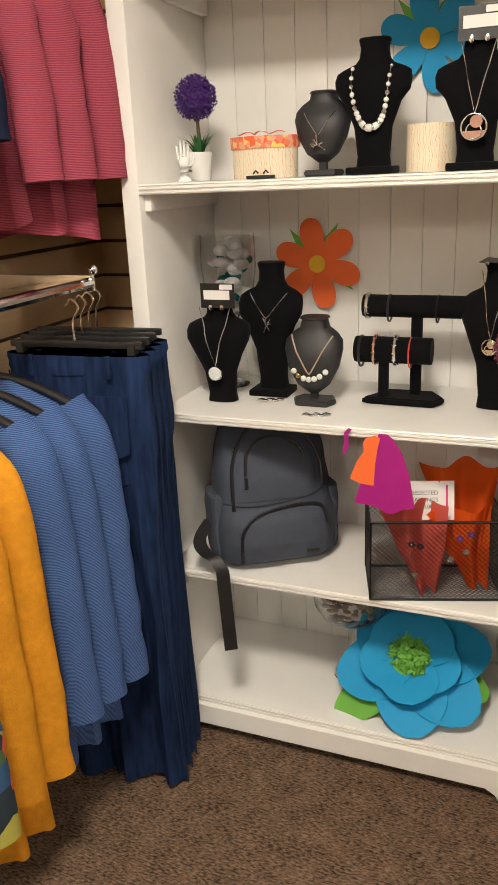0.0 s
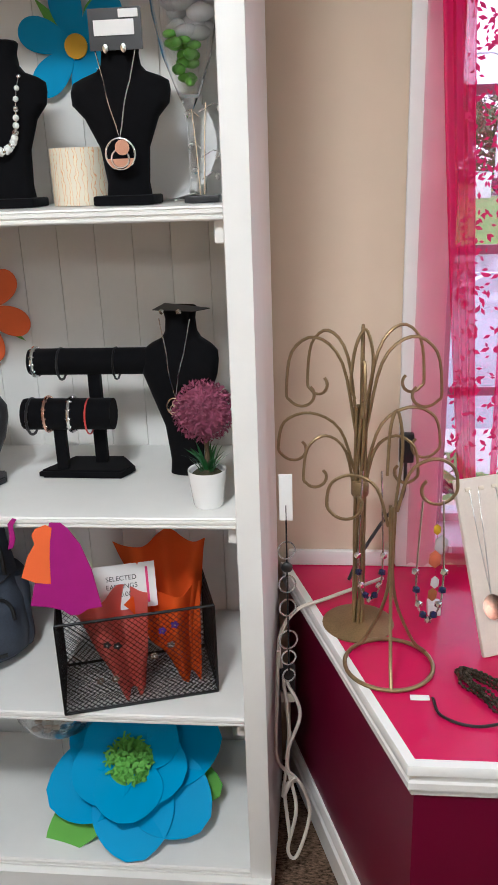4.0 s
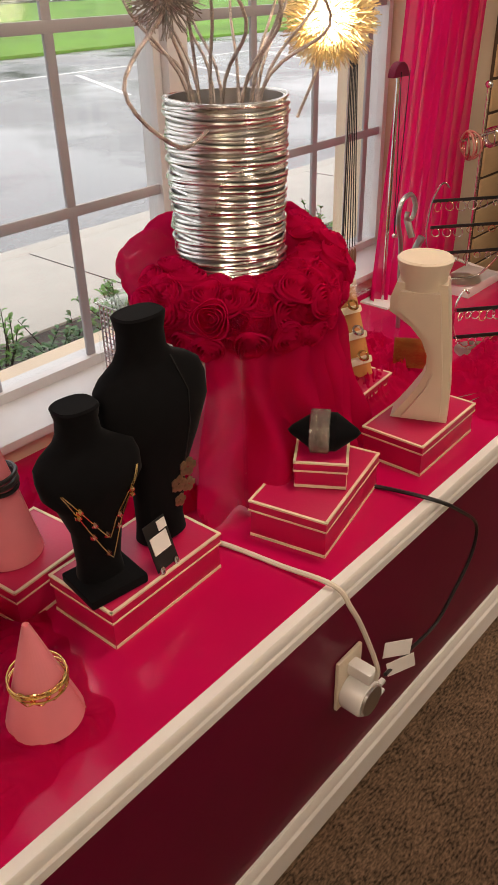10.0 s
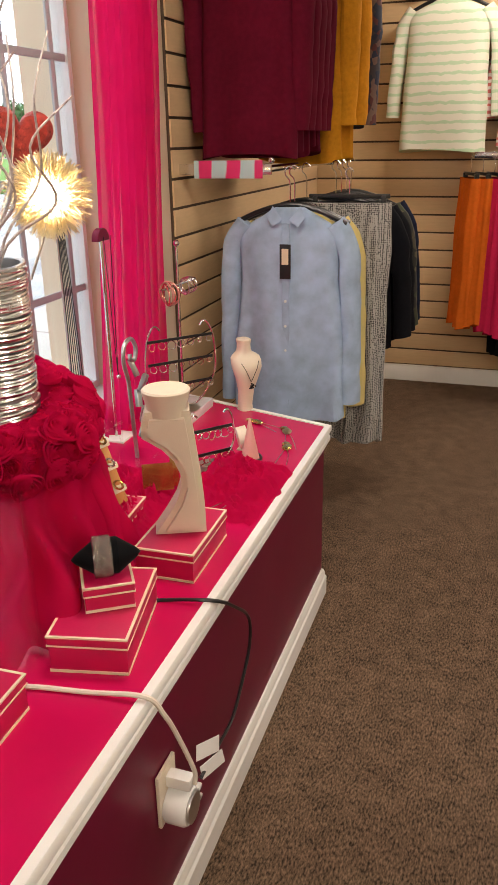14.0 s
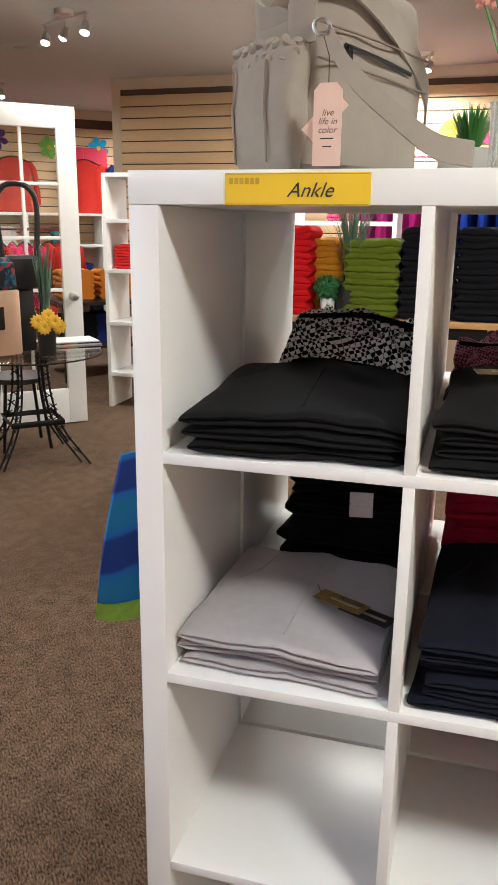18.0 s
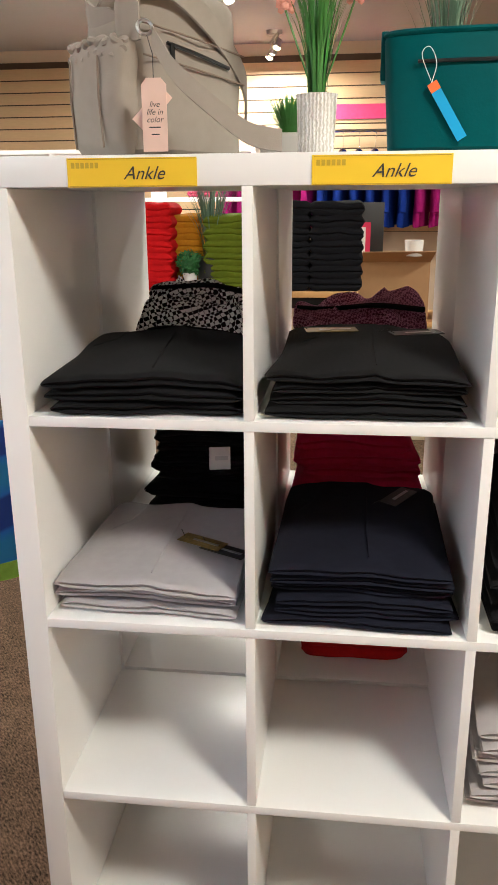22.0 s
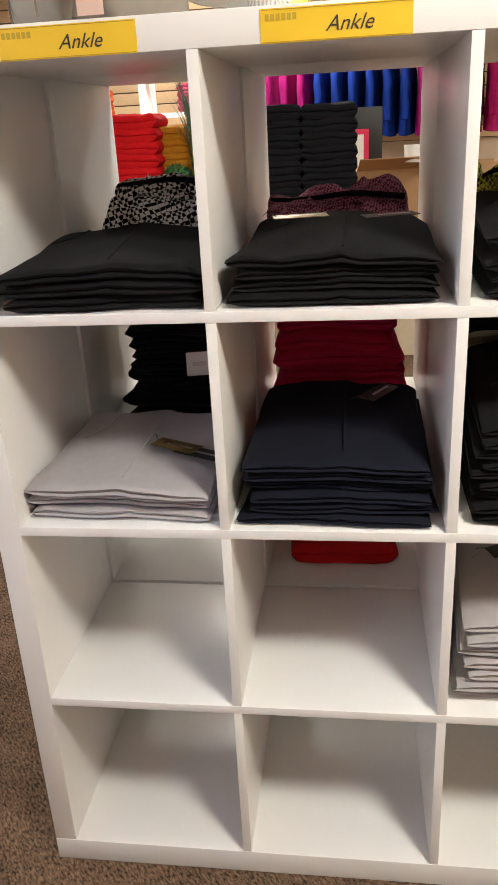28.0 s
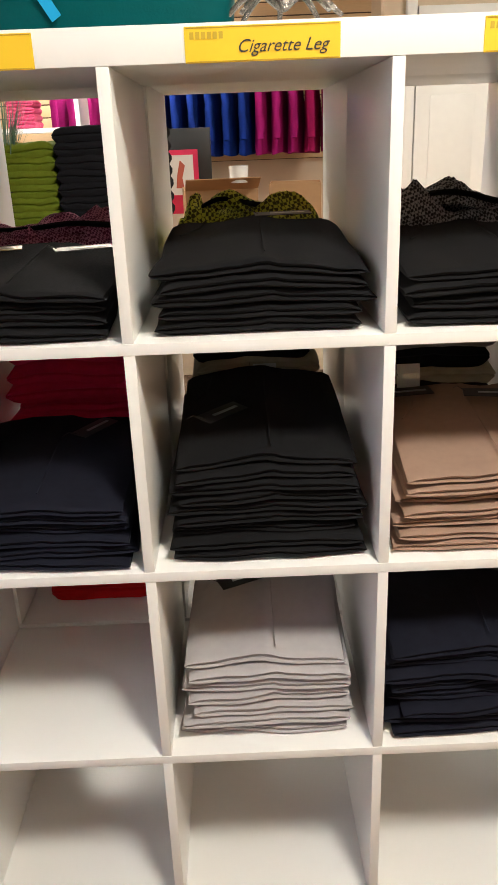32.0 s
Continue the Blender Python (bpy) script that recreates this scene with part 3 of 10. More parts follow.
def bust(m, h, w, material, label, foot=True, lean=0.0, group="", stand=False):
    """A necklace display bust: foot, tapering chest, shoulders and a cut neck."""
    t = thing("necklace_bust", label, "display bust", m, group)
    k = w / 2
    z0 = 0.0
    if stand:
        part("foot", slab([(-k * 0.55, -0.035), (k * 0.55, -0.035), (k * 0.75, 0), (k * 0.55, 0.035), (-k * 0.55, 0.035), (-k * 0.75, 0)], 0, 0.014, 0.003), material, t)
        part("stem", box(-0.009, -0.007, 0.013, 0.009, 0.007, 0.05, 0.002), material, t)
        z0 = 0.03
        secs = [(z0, k * 0.18, 0.012, 0), (z0 + 0.1 * h, k * 0.55, 0.03, -0.004), (z0 + 0.3 * h, k * 0.86, 0.04, -0.004), (z0 + 0.5 * h, k * 0.99, 0.042, 0), (z0 + 0.6 * h, k * 0.97, 0.036, 0.006), (z0 + 0.68 * h, k * 0.78, 0.032, 0.01), (z0 + 0.74 * h, k * 0.5, 0.03, 0.012), (z0 + 0.84 * h, k * 0.42, 0.03, 0.012), (h - 0.004, k * 0.5, 0.034, 0.012), (h, k * 0.46, 0.03, 0.012)]
    else:
        if foot:
            part("foot", box(-k * 0.62, -0.045, 0, k * 0.62, 0.04, 0.016, 0.004), material, t)
            z0 = 0.0155
        secs = [(z0, k * 0.46, 0.026, 0.008), (z0 + 0.08 * h, k * 0.43, 0.022, 0.008), (z0 + 0.3 * h, k * 0.5, 0.022, 0.0), (z0 + 0.48 * h, k * 0.74, 0.027, -0.008), (0.62 * h, k * 0.97, 0.03, -0.008), (0.70 * h, k * 1.0, 0.029, -0.003), (0.755 * h, k * 0.96, 0.026, 0.004), (0.785 * h, k * 0.80, 0.025, 0.009), (0.82 * h, k * 0.50, 0.025, 0.012), (0.86 * h, k * 0.39, 0.025, 0.012), (0.93 * h, k * 0.36, 0.025, 0.012), (h - 0.003, k * 0.41, 0.028, 0.012), (h, k * 0.38, 0.025, 0.012)]
    part("body", loft(secs), material, t)
    CHEST.append(secs)
    return t


CHEST = []   # cross-sections of the busts built so far


def front_of(x, z, gap=0.0025):
    """How far out the front of the newest bust lies at a place."""
    zs, hw, th, dy = zip(*CHEST[-1])
    a, b, c = (np.interp(z, zs, q) for q in (hw, th, dy))
    q = min(0.995, abs(x) / max(a, 1e-4))
    return c - b * (1 - q**2.6) ** (1 / 2.6) - gap


GOLD = mat("gold_plate", (0.72, 0.50, 0.20), 0.22, 1.0, vary=0.06)
SILVER = mat("silver_plate", (0.72, 0.72, 0.71), 0.2, 1.0, vary=0.06)
ROSE = mat("rose_gold", (0.75, 0.45, 0.34), 0.25, 1.0)
PEARL = mat("milky_beads", (0.72, 0.74, 0.70), 0.25, vary=0.1)
CARD_WHITE = mat("white_card", (0.78, 0.77, 0.75), 0.6, vary=0.02)
INK = mat("ink", (0.03, 0.03, 0.03), 0.6)


def v_chain(bm, w, top, low, y0, y1, r=0.0011, sag=0.0, n=14, cx=0.0):
    """A chain hanging from both sides of a neck to its lowest point."""
    pts = []
    for i in range(2 * n + 1):
        s = i / n - 1
        a = abs(s)
        x, z = cx + s * w * (1 - sag * (1 - a)), low + (top - low) * a ** (1.0 + sag)
        y = y0 + (y1 - y0) * (1 - a)
        pts.append((x, min(y, front_of(x, z, r + 0.001)) if y0 < 0 else y, z))
    return tube(pts, r, 5, bm=bm)


def pendant_necklace(m, label, w, top, low, y0, y1, metal=SILVER, shape="disc", size=0.016, fill=None, sag=0.0):
    t = thing("necklace", label, "necklace", m, "necklaces on display")
    part("chain", v_chain(None, w, top, low, y0, y1, sag=sag), metal, t)
    y = min(y1, front_of(0, low - size)) - 0.004
    if shape == "disc":
        part("pendant", moved(lathe([(0, -0.002), (size * 0.8, -0.002), (size, 0), (size * 0.8, 0.002), (0, 0.002)], 20), pose(0, y, low - size, 90)), fill or metal, t)
        part("rim", tube(ring(size, 24), 0.0016, 6, True), metal, t, m=pose(0, y, low - size, 90))
    elif shape == "rings":
        part("rim", tube(ring(size, 28), 0.0018, 6, True), metal, t, m=pose(0, y, low - size, 90))
        part("inner_ring", tube(ring(size * 0.6, 20), 0.0016, 6, True), metal, t, m=pose(0, y - 0.003, low - size * 1.3, 90))
        part("stone", moved(lathe([(0, -0.002), (size * 0.5, -0.002), (size * 0.5, 0.002), (0, 0.002)], 16), pose(size * 0.2, y - 0.003, low - size * 0.6, 90)), fill or ROSE, t)
        part("plate", slab([(-size * 0.95, -size * 0.3), (size * 0.95, -size * 0.3), (size * 0.6, -size * 0.85), (0, -size), (-size * 0.6, -size * 0.85)], 0, 0.002), fill or ROSE, t, m=pose(0, y, low - size, 90))
    else:
        b = bmesh.new()
        rnd = random.Random(len(label))
        for _ in range(11):
            a, r = rnd.uniform(0, 6.28), rnd.uniform(0.2, 1) * size
            tube([(0, y, low - size * 0.8), (r * math.cos(a), y - 0.003, low - size * 0.8 + r * math.sin(a))], 0.0014, 5, bm=b)
            ball(0.003, (r * math.cos(a), y - 0.003, low - size * 0.8 + r * math.sin(a)), b, 1)
        part("pendant", b, metal, t)
    return t


def bead_necklace(m, label, w, top, low, y0, y1, colors, r0=0.005, r1=0.009, n=26, from_=0.0):
    t = thing("necklace", label, "necklace", m, "necklaces on display")
    pts = []
    for i in range(n + 1):
        s = 2 * i / n - 1
        x, z = w * math.sin(s * 1.45) / math.sin(1.45), low + (top - low) * abs(s) ** 2.2
        pts.append((x, min(y0 + (y1 - y0) * (1 - abs(s)) ** 0.6, front_of(x, z, 0.005)), z))
    part("cord", tube(smooth_path(pts, 2), 0.0012, 5), SILVER, t)
    for i, p in enumerate(pts):
        s = abs(2 * i / n - 1)
        if s > 1 - from_:
            continue
        r = r1 + (r0 - r1) * s
        part("bead", ball(r, p, None, 2, 1, 0.8, 1), colors[i % len(colors)], t)
    return t


def earring_card(m, label, w=0.075, h=0.055, dark=BLACK):
    t = thing("earring_card", label, "earrings", m, "earring cards")
    part("card", moved(slab([(-w / 2, 0), (w / 2, 0), (w / 2, h), (-w / 2, h)], 0, 0.0012, 0.0), pose(0, 0, 0, 90)), dark, t, "black hanging card")
    part("paper_label", box(-w * 0.4, -0.0032, h * 0.35, w * 0.36, -0.0018, h * 0.72), CARD_WHITE, t, "white printed label")
    part("price_sticker", box(w * 0.08, -0.0032, h * 0.76, w * 0.45, -0.0018, h * 0.96), CARD_WHITE, t)
    for x in (-0.017, 0.013):
        part("earring", moved(lathe([(0, -0.003), (0.006, -0.002), (0.007, 0.002), (0, 0.004)], 12, sx=0.7), pose(x, -0.006, 0.002, 90)), SILVER, t)
    return t


def stuff_ball(r, material, at, n=260, size=0.008, seed=1, thin=0.3):
    """A clipped ball of many small leaves."""
    rnd = random.Random(seed)
    bm = ball(r * 0.86, at, None, 3)
    for _ in range(n):
        d = Vector((rnd.gauss(0, 1), rnd.gauss(0, 1), rnd.gauss(0, 1))).normalized()
        p = Vector(at) + d * r * rnd.uniform(0.84, 1.03)
        a = d.orthogonal().normalized()
        a.rotate(Matrix.Rotation(rnd.uniform(0, 6.28), 3, d))
        b = d.cross(a)
        s = size * rnd.uniform(0.7, 1.3)
        vs = [bm.verts.new(p + q) for q in (-a * s * 0.4, -b * s * thin + d * s * 0.4, a * s * 0.7 + d * s, b * s * thin + d * s * 0.4)]
        bm.faces.new(vs)
    return bm


def blades(n, h, spread, w, seed=1, curl=0.5, at=(0, 0, 0), bm=None, up=0.5):
    """Narrow grass leaves that rise from one place and bend outwards."""
    rnd = random.Random(seed)
    bm = bm or bmesh.new()
    for _ in range(n):
        a, l, ww = rnd.uniform(0, 6.28), h * rnd.uniform(0.6, 1.0), w * rnd.uniform(0.7, 1.2)
        out, r0 = spread * rnd.uniform(0.3, 1), rnd.uniform(0, 0.25) * spread
        d = Vector((math.cos(a), math.sin(a), 0))
        s = Vector((-d.y, d.x, 0))
        pv = None
        for k in range(6):
            t = k / 5
            c = Vector(at) + d * (r0 + out * t ** (1 + curl)) + Vector((0, 0, l * (t - (1 - up) * 0.35 * t**3)))
            q = s * ww * (1 - t) ** 0.6 * 0.5 if k < 5 else s * 0
            pr = (bm.verts.new(c - q), bm.verts.new(c + q)) if k < 5 else (bm.verts.new(c),)
            if pv:
                bm.faces.new((pv[0], pv[1], *pr[::-1]))
            pv = pr
    return bm


SOIL = mat("moss_soil", (0.05, 0.045, 0.02), 0.95, vary=0.4, scale=200, bump=0.8)
LEAF = mat("plastic_leaf", (0.03, 0.14, 0.035), 0.5, vary=0.3, scale=40)
POT_WHITE = mat("white_ceramic", (0.78, 0.78, 0.77), 0.22, vary=0.02, coat=0.4)
STEM = mat("bark_stem", (0.10, 0.07, 0.035), 0.85, vary=0.3, scale=60, bump=0.4)


def topiary(m, color_mat, label, h=0.17, r=0.045, pot_r=0.032, pot_h=0.062, seed=3, logo=False):
    t = thing("topiary_plant", label, "plant", m)
    part("pot", lathe([(0, 0), (pot_r * 0.72, 0), (pot_r * 0.78, 0.004), (pot_r, pot_h - 0.002), (pot_r * 0.98, pot_h), (pot_r * 0.9, pot_h - 0.002), (pot_r * 0.87, pot_h - 0.01), (0, pot_h - 0.011)], 28), POT_WHITE, t, "white ceramic pot")
    part("soil", lathe([(pot_r * 0.86, pot_h - 0.012), (pot_r * 0.6, pot_h - 0.004), (0, pot_h - 0.001)], 20), SOIL, t, "mossy soil")
    part("trunk", tube([(0, 0, pot_h - 0.006), (0.002, 0.001, (h - 2 * r + pot_h) / 2), (0, 0, h - 1.2 * r)], 0.005, 8, r2=0.004), STEM, t)
    part("leaves", blades(34, 0.062, 0.05, 0.008, seed, 0.3, (0, 0, pot_h - 0.005), up=0.45), LEAF, t, "green plastic leaf blades")
    part("crown", stuff_ball(r, color_mat, (0, 0, h - r), 1700, 0.0062, seed), color_mat, t, "clipped ball of tiny leaves")
    if logo:
        part("mark", moved(tube(ring(0.011, 18), 0.0007, 5, True), Matrix.Diagonal((1, 0.45, 1, 1))), mat("red_mark", (0.6, 0.1, 0.1), 0.5), t, m=pose(0, -pot_r * 0.93, pot_h * 0.55, 85))
    return t


def petal_flower(m, col, back, centre, r, n, label, name="paper_flower"):
    """A flat cut-paper flower with layered petals."""
    t = thing(name, label, "decoration", m)
    for k in range(n):
        a = 360 / n * k + 12
        pts = []
        for i in range(16):
            s = i / 15 * math.pi
            pts.append((0.27 * r * math.sin(s) * (0.75 + 0.45 * (1 - math.cos(s)) / 2), r * (0.12 + 0.88 * (1 - math.cos(s)) / 2)))
        for i in range(1, 15):
            s = math.pi - i / 15 * math.pi
            pts.append((-0.27 * r * math.sin(s) * (0.75 + 0.45 * (1 - math.cos(s)) / 2), r * (0.12 + 0.88 * (1 - math.cos(s)) / 2)))
        part("petal", slab(pts, 0, 0.0012), col, t, m=pose(0, 0, 0.004 + 0.0013 * (k % 3), 0, 0, a))
    for k in range(4):
        part("leaf", slab([(0, 0), (0.09 * r, 0.6 * r), (0.02 * r, 0.99 * r), (-0.10 * r, 0.6 * r)], 0, 0.001), back, t, "green paper leaf", m=pose(0, 0, 0.001, 0, 0, 42 + 97 * k))
    part("centre", lathe([(0, 0), (0.19 * r, 0), (0.19 * r, 0.004), (0, 0.006)], 24), centre, t, "yellow paper centre", m=pose(0, 0, 0.008))
    return t


# ---- bookcase contents ----
PURPLE = mat("purple_leaf", (0.055, 0.012, 0.16), 0.7, vary=0.4, scale=120)
PLUM = mat("plum_leaf", (0.23, 0.05, 0.10), 0.7, vary=0.5, scale=120)
GREY_LEATHER = mat("charcoal_leatherette", (0.022, 0.022, 0.025), 0.5, vary=0.1, bump=0.2, bscale=400)
BLUE_PAPER = mat("blue_paper", (0.012, 0.30, 0.60), 0.7, vary=0.03)
ORANGE_PAPER = mat("orange_paper", (0.80, 0.14, 0.025), 0.7, vary=0.04)
GREEN_PAPER = mat("lime_paper", (0.15, 0.42, 0.05), 0.7, vary=0.04)
YELLOW_PAPER = mat("yellow_paper", (0.72, 0.42, 0.015), 0.7)
S2, S3, S4, S5, S1 = 1.481, 0.941, 0.509, 0.119, 1.938
topiary(pose(-1.135, 0.42, S2), PURPLE, "violet topiary ball in a small white pot", 0.235, 0.047, 0.034, 0.066, 5)
t = thing("ring_hand", "white ceramic hand holding rings", "ring holder", pose(-1.135, 0.335, S2))
hb = lathe([(0, 0), (0.017, 0), (0.017, 0.004), (0.010, 0.012), (0.011, 0.035), (0.014, 0.045), (0.010, 0.055), (0, 0.058)], 16, sy=0.7)
part("palm", hb, POT_WHITE, t)
for k, (x, l) in enumerate(((-0.013, 0.030), (-0.005, 0.040), (0.003, 0.042), (0.011, 0.034))):
    part("finger", tube([(x, 0, 0.05), (x * 1.25, -0.001, 0.05 + l)], 0.0038, 8, r2=0.0025), POT_WHITE, t)
part("thumb", tube([(0.010, 0, 0.03), (0.024, 0, 0.045), (0.026, 0, 0.062)], 0.004, 8, r2=0.003), POT_WHITE, t)
for z in (0.022, 0.034):
    part("ring", tube(ring(0.0125, 16), 0.003, 6, True), STEEL, t, m=pose(0.004, 0, z, 10))
BOX_STRIPE = striped("peach_stripe_paper", (0.72, 0.66, 0.52), (0.68, 0.30, 0.10), 24, 0, 0.6, (0.75, 0.68, 0.5), 3, 0.62)
LID_PRINT = blotched("orange_floral_paper", [(0.75, 0.12, 0.03), (0.72, 0.35, 0.22), (0.78, 0.55, 0.15), (0.70, 0.2, 0.12)], 90, 0.6)
t = thing("gift_box", "oval striped gift box with orange floral lid and bow", "gift box", pose(-0.955, 0.40, S2))
part("body", lathe([(0, 0), (0.078, 0), (0.079, 0.07), (0, 0.07)], 36, sy=0.72), BOX_STRIPE, t, "peach striped paper side")
part("lid", lathe([(0.0, 0.066), (0.083, 0.066), (0.084, 0.092), (0, 0.094)], 36, sy=0.72), LID_PRINT, t, "orange floral lid")
rb = sheet(20, 3, lambda u, v: (-0.055 + 0.11 * u, -0.03 + 0.012 * v + 0.012 * math.sin(u * 9), 0.096 + 0.007 * abs(math.sin(u * 9))), 0.0008)
part("ribbon", rb, ORANGE_PAPER, t, "orange ribbon")
t = thing("earring_pair", "small dark earrings on a black pad", "earrings", pose(-0.93, 0.30, S2))
part("pad", box(-0.03, -0.014, 0, 0.03, 0.014, 0.008, 0.002), BLACK, t)
for x in (-0.012, 0.012):
    part("earring", tube([(x - 0.006, 0, 0.011), (x, 0, 0.018), (x + 0.006, 0, 0.012)], 0.002, 6), BLACK_METAL, t)
M = pose(-0.82, 0.42, S2)
bust(M, 0.18, 0.13, GREY_LEATHER, "charcoal leatherette necklace bust on a small stand", group="necklace busts", stand=True)
pendant_necklace(M, "thin chain with a round openwork silver pendant", 0.035, 0.135, 0.085, -0.02, -0.046, SILVER, "burst", 0.022)
M = pose(-0.70, 0.40, S2)
bust(M, 0.275, 0.168, BLACK_VELVET, "tall black velvet necklace bust", group="necklace busts")
bead_necklace(M, "necklace of milky white beads", 0.042, 0.215, 0.095, -0.008, -0.034, [PEARL, PEARL, SILVER], 0.0045, 0.0085, 26)
part("body", lathe([(0.0, 0), (0.054, 0), (0.054, 0.098), (0.052, 0.098), (0.052, 0.006), (0, 0.006)], 36), BOX_STRIPE, thing("round_box", "open round box covered in peach striped paper", "gift box", pose(-0.575, 0.42, S2)))
M = pose(-0.478, 0.37, S2)
bust(M, 0.262, 0.172, BLACK_VELVET, "black velvet necklace bust with an earring card", group="necklace busts")
pendant_necklace(M, "long silver chain with an oval rose gold pendant", 0.034, 0.245, 0.108, -0.02, -0.036, SILVER, "rings", 0.025, ROSE)
earring_card(M @ pose(0.004, -0.024, 0.243), "black earring card hung on the bust's neck", 0.088, 0.062)
CLEAR = glass("clear_glass")
STONE_W = mat("white_stones", (0.72, 0.72, 0.73), 0.5, vary=0.06, bump=0.2)
STONE_G = mat("lime_stones", (0.20, 0.48, 0.06), 0.35, vary=0.15)
STONE_T = mat("teal_stones", (0.02, 0.23, 0.27), 0.3, vary=0.2)
t = thing("glass_vase", "tall footed glass vase with white and lime stones", "vase", pose(-0.383, 0.50, S2))
vp = [(0, 0), (0.04, 0), (0.04, 0.004), (0.009, 0.012), (0.006, 0.04), (0.007, 0.16), (0.02, 0.185), (0.045, 0.25), (0.060, 0.32), (0.066, 0.39), (0.063, 0.43)]
part("glass", lathe(vp + [(r - 0.0025, z) for r, z in reversed(vp[6:])] + [(0.0, 0.19)], 32), CLEAR, t)
rnd = random.Random(4)
for k in range(54):
    z = rnd.uniform(0.205, 0.40)
    rr = np.interp(z, [0.185, 0.25, 0.32, 0.43], [0.004, 0.028, 0.040, 0.042])
    a = rnd.uniform(0, 6.28)
    q = rnd.uniform(0.3, 1) * rr
    g = z < 0.285
    part("stone", ball(0.012 if g else 0.021, (q * math.cos(a), q * math.sin(a), z), None, 2, rnd.uniform(0.8, 1.25), rnd.uniform(0.8, 1.1), rnd.uniform(0.6, 0.85)), STONE_G if g else STONE_W, t)
t = thing("crystal_stand", "thin silver branch stand with hanging crystals", "jewellery stand", pose(-0.345, 0.36, S2))
part("base", box(-0.03, -0.02, 0, 0.03, 0.02, 0.012, 0.002), BLACK, t)
for dx, hh in ((-0.012, 0.15), (0.012, 0.16)):
    part("stem", tube([(dx * 0.3, 0, 0.01), (dx * 0.6, 0, hh * 0.6), (dx, 0, hh)], 0.0016, 6), SILVER, t)
for x, z in ((-0.02, 0.15), (0.035, 0.158), (-0.016, 0.10), (0.03, 0.085), (-0.012, 0.06), (0.028, 0.05)):
    part("arm", tube([(0, 0, z - 0.012), (x * 0.7, 0, z), (x, 0, z - 0.003)], 0.001, 5), SILVER, t)
    part("crystal", ball(0.006, (x, 0, z - 0.008), None, 1), CLEAR, t)
part("dish", lathe([(0, 0), (0.05, 0.0), (0.085, 0.008), (0.09, 0.014), (0.083, 0.013), (0.05, 0.005), (0, 0.005)], 30, sy=1.1), POT_WHITE, thing("oval_dish", "white oval dish leaning on the back", "dish", pose(-0.43, 0.555, S2 + 0.1, 82)))
petal_flower(pose(-0.618, 0.618, 1.772, 90), BLUE_PAPER, GREEN_PAPER, YELLOW_PAPER, 0.12, 6, "blue cut-paper flower with yellow centre on the backboard")
petal_flower(pose(-0.896, 0.618, 1.259, 90), ORANGE_PAPER, GREEN_PAPER, YELLOW_PAPER, 0.12, 6, "orange cut-paper flower with yellow centre on the backboard")
# third shelf
t = thing("glass_jar", "round glass jar of white and teal stones", "jar", pose(-1.115, 0.52, S3))
jp = [(0, 0), (0.045, 0), (0.045, 0.005), (0.012, 0.015), (0.010, 0.16), (0.03, 0.20), (0.066, 0.26), (0.074, 0.32), (0.072, 0.405)]
part("glass", lathe(jp + [(r - 0.0025, z) for r, z in reversed(jp[5:])] + [(0, 0.205)], 32), CLEAR, t)
for k in range(34):
    z = rnd.uniform(0.225, 0.385)
    rr = np.interp(z, [0.205, 0.26, 0.4], [0.008, 0.044, 0.05])
    a, q = rnd.uniform(0, 6.28), rnd.uniform(0.3, 1) * rr
    part("stone", ball(0.021, (q * math.cos(a), q * math.sin(a), z), None, 2, rnd.uniform(0.8, 1.2), 1, rnd.uniform(0.6, 0.9)), STONE_T if k % 6 == 0 else STONE_W, t)
M = pose(-1.08, 0.36, S3)
bust(M, 0.262, 0.17, BLACK_VELVET, "black velvet bust with a pendant and earring card", False, group="necklace busts")
pendant_necklace(M, "fine chain with a frosted round pendant", 0.042, 0.245, 0.098, -0.02, -0.034, SILVER, "disc", 0.018, PEARL)
earring_card(M @ pose(0.012, -0.024, 0.243), "black earring card on the bust's neck", 0.09, 0.06)
M = pose(-0.975, 0.46, S3)
bust(M, 0.34, 0.172, BLACK_VELVET, "tall black velvet bust on a square foot", group="necklace busts")
pendant_necklace(M, "grey cord necklace with a spiky metal pendant", 0.05, 0.265, 0.205, -0.005, -0.034, SILVER, "burst", 0.02, sag=0.5)
M = pose(-0.84, 0.39, S3)
bust(M, 0.218, 0.146, GREY_LEATHER, "charcoal leatherette bust with a bead necklace", group="necklace busts", stand=True)
BEIGE_CORD = mat("beige_cord", (0.42, 0.33, 0.24), 0.7)
part("cord", v_chain(None, 0.052, 0.175, 0.085, -0.005, -0.044, 0.002, 0.45), BEIGE_CORD, (t := thing("necklace", "beige cord necklace with round pearl beads", "necklace", M, "necklaces on display")))
for k in range(7):
    s = (k - 3) / 3
    part("bead", ball(0.0075, (0.040 * s, front_of(0.04 * s, 0.075) - 0.006, 0.073 + 0.018 * s * s), None, 2), [PEARL, GOLD][k == 1], t)
for x, y in ((-0.955, 0.38), (-0.805, 0.285)):
    t = thing("brooch", "silver branch-shaped brooch lying on the shelf", "brooch", pose(x, y, S3, 0, 0, 15), "brooches")
    for k in range(5):
        part("leaf", ball(0.009, (-0.024 + 0.012 * k, 0.006 * (-1) ** k, 0.004), None, 1, 1.3, 0.6, 0.4), SILVER, t)
    part("pin", tube([(-0.035, 0, 0.003), (0.035, 0.003, 0.003)], 0.0018, 6), SILVER, t)
t = thing("bracelet_stand", "black velvet two-bar bracelet stand", "bracelet stand", pose(-0.625, 0.45, S3))
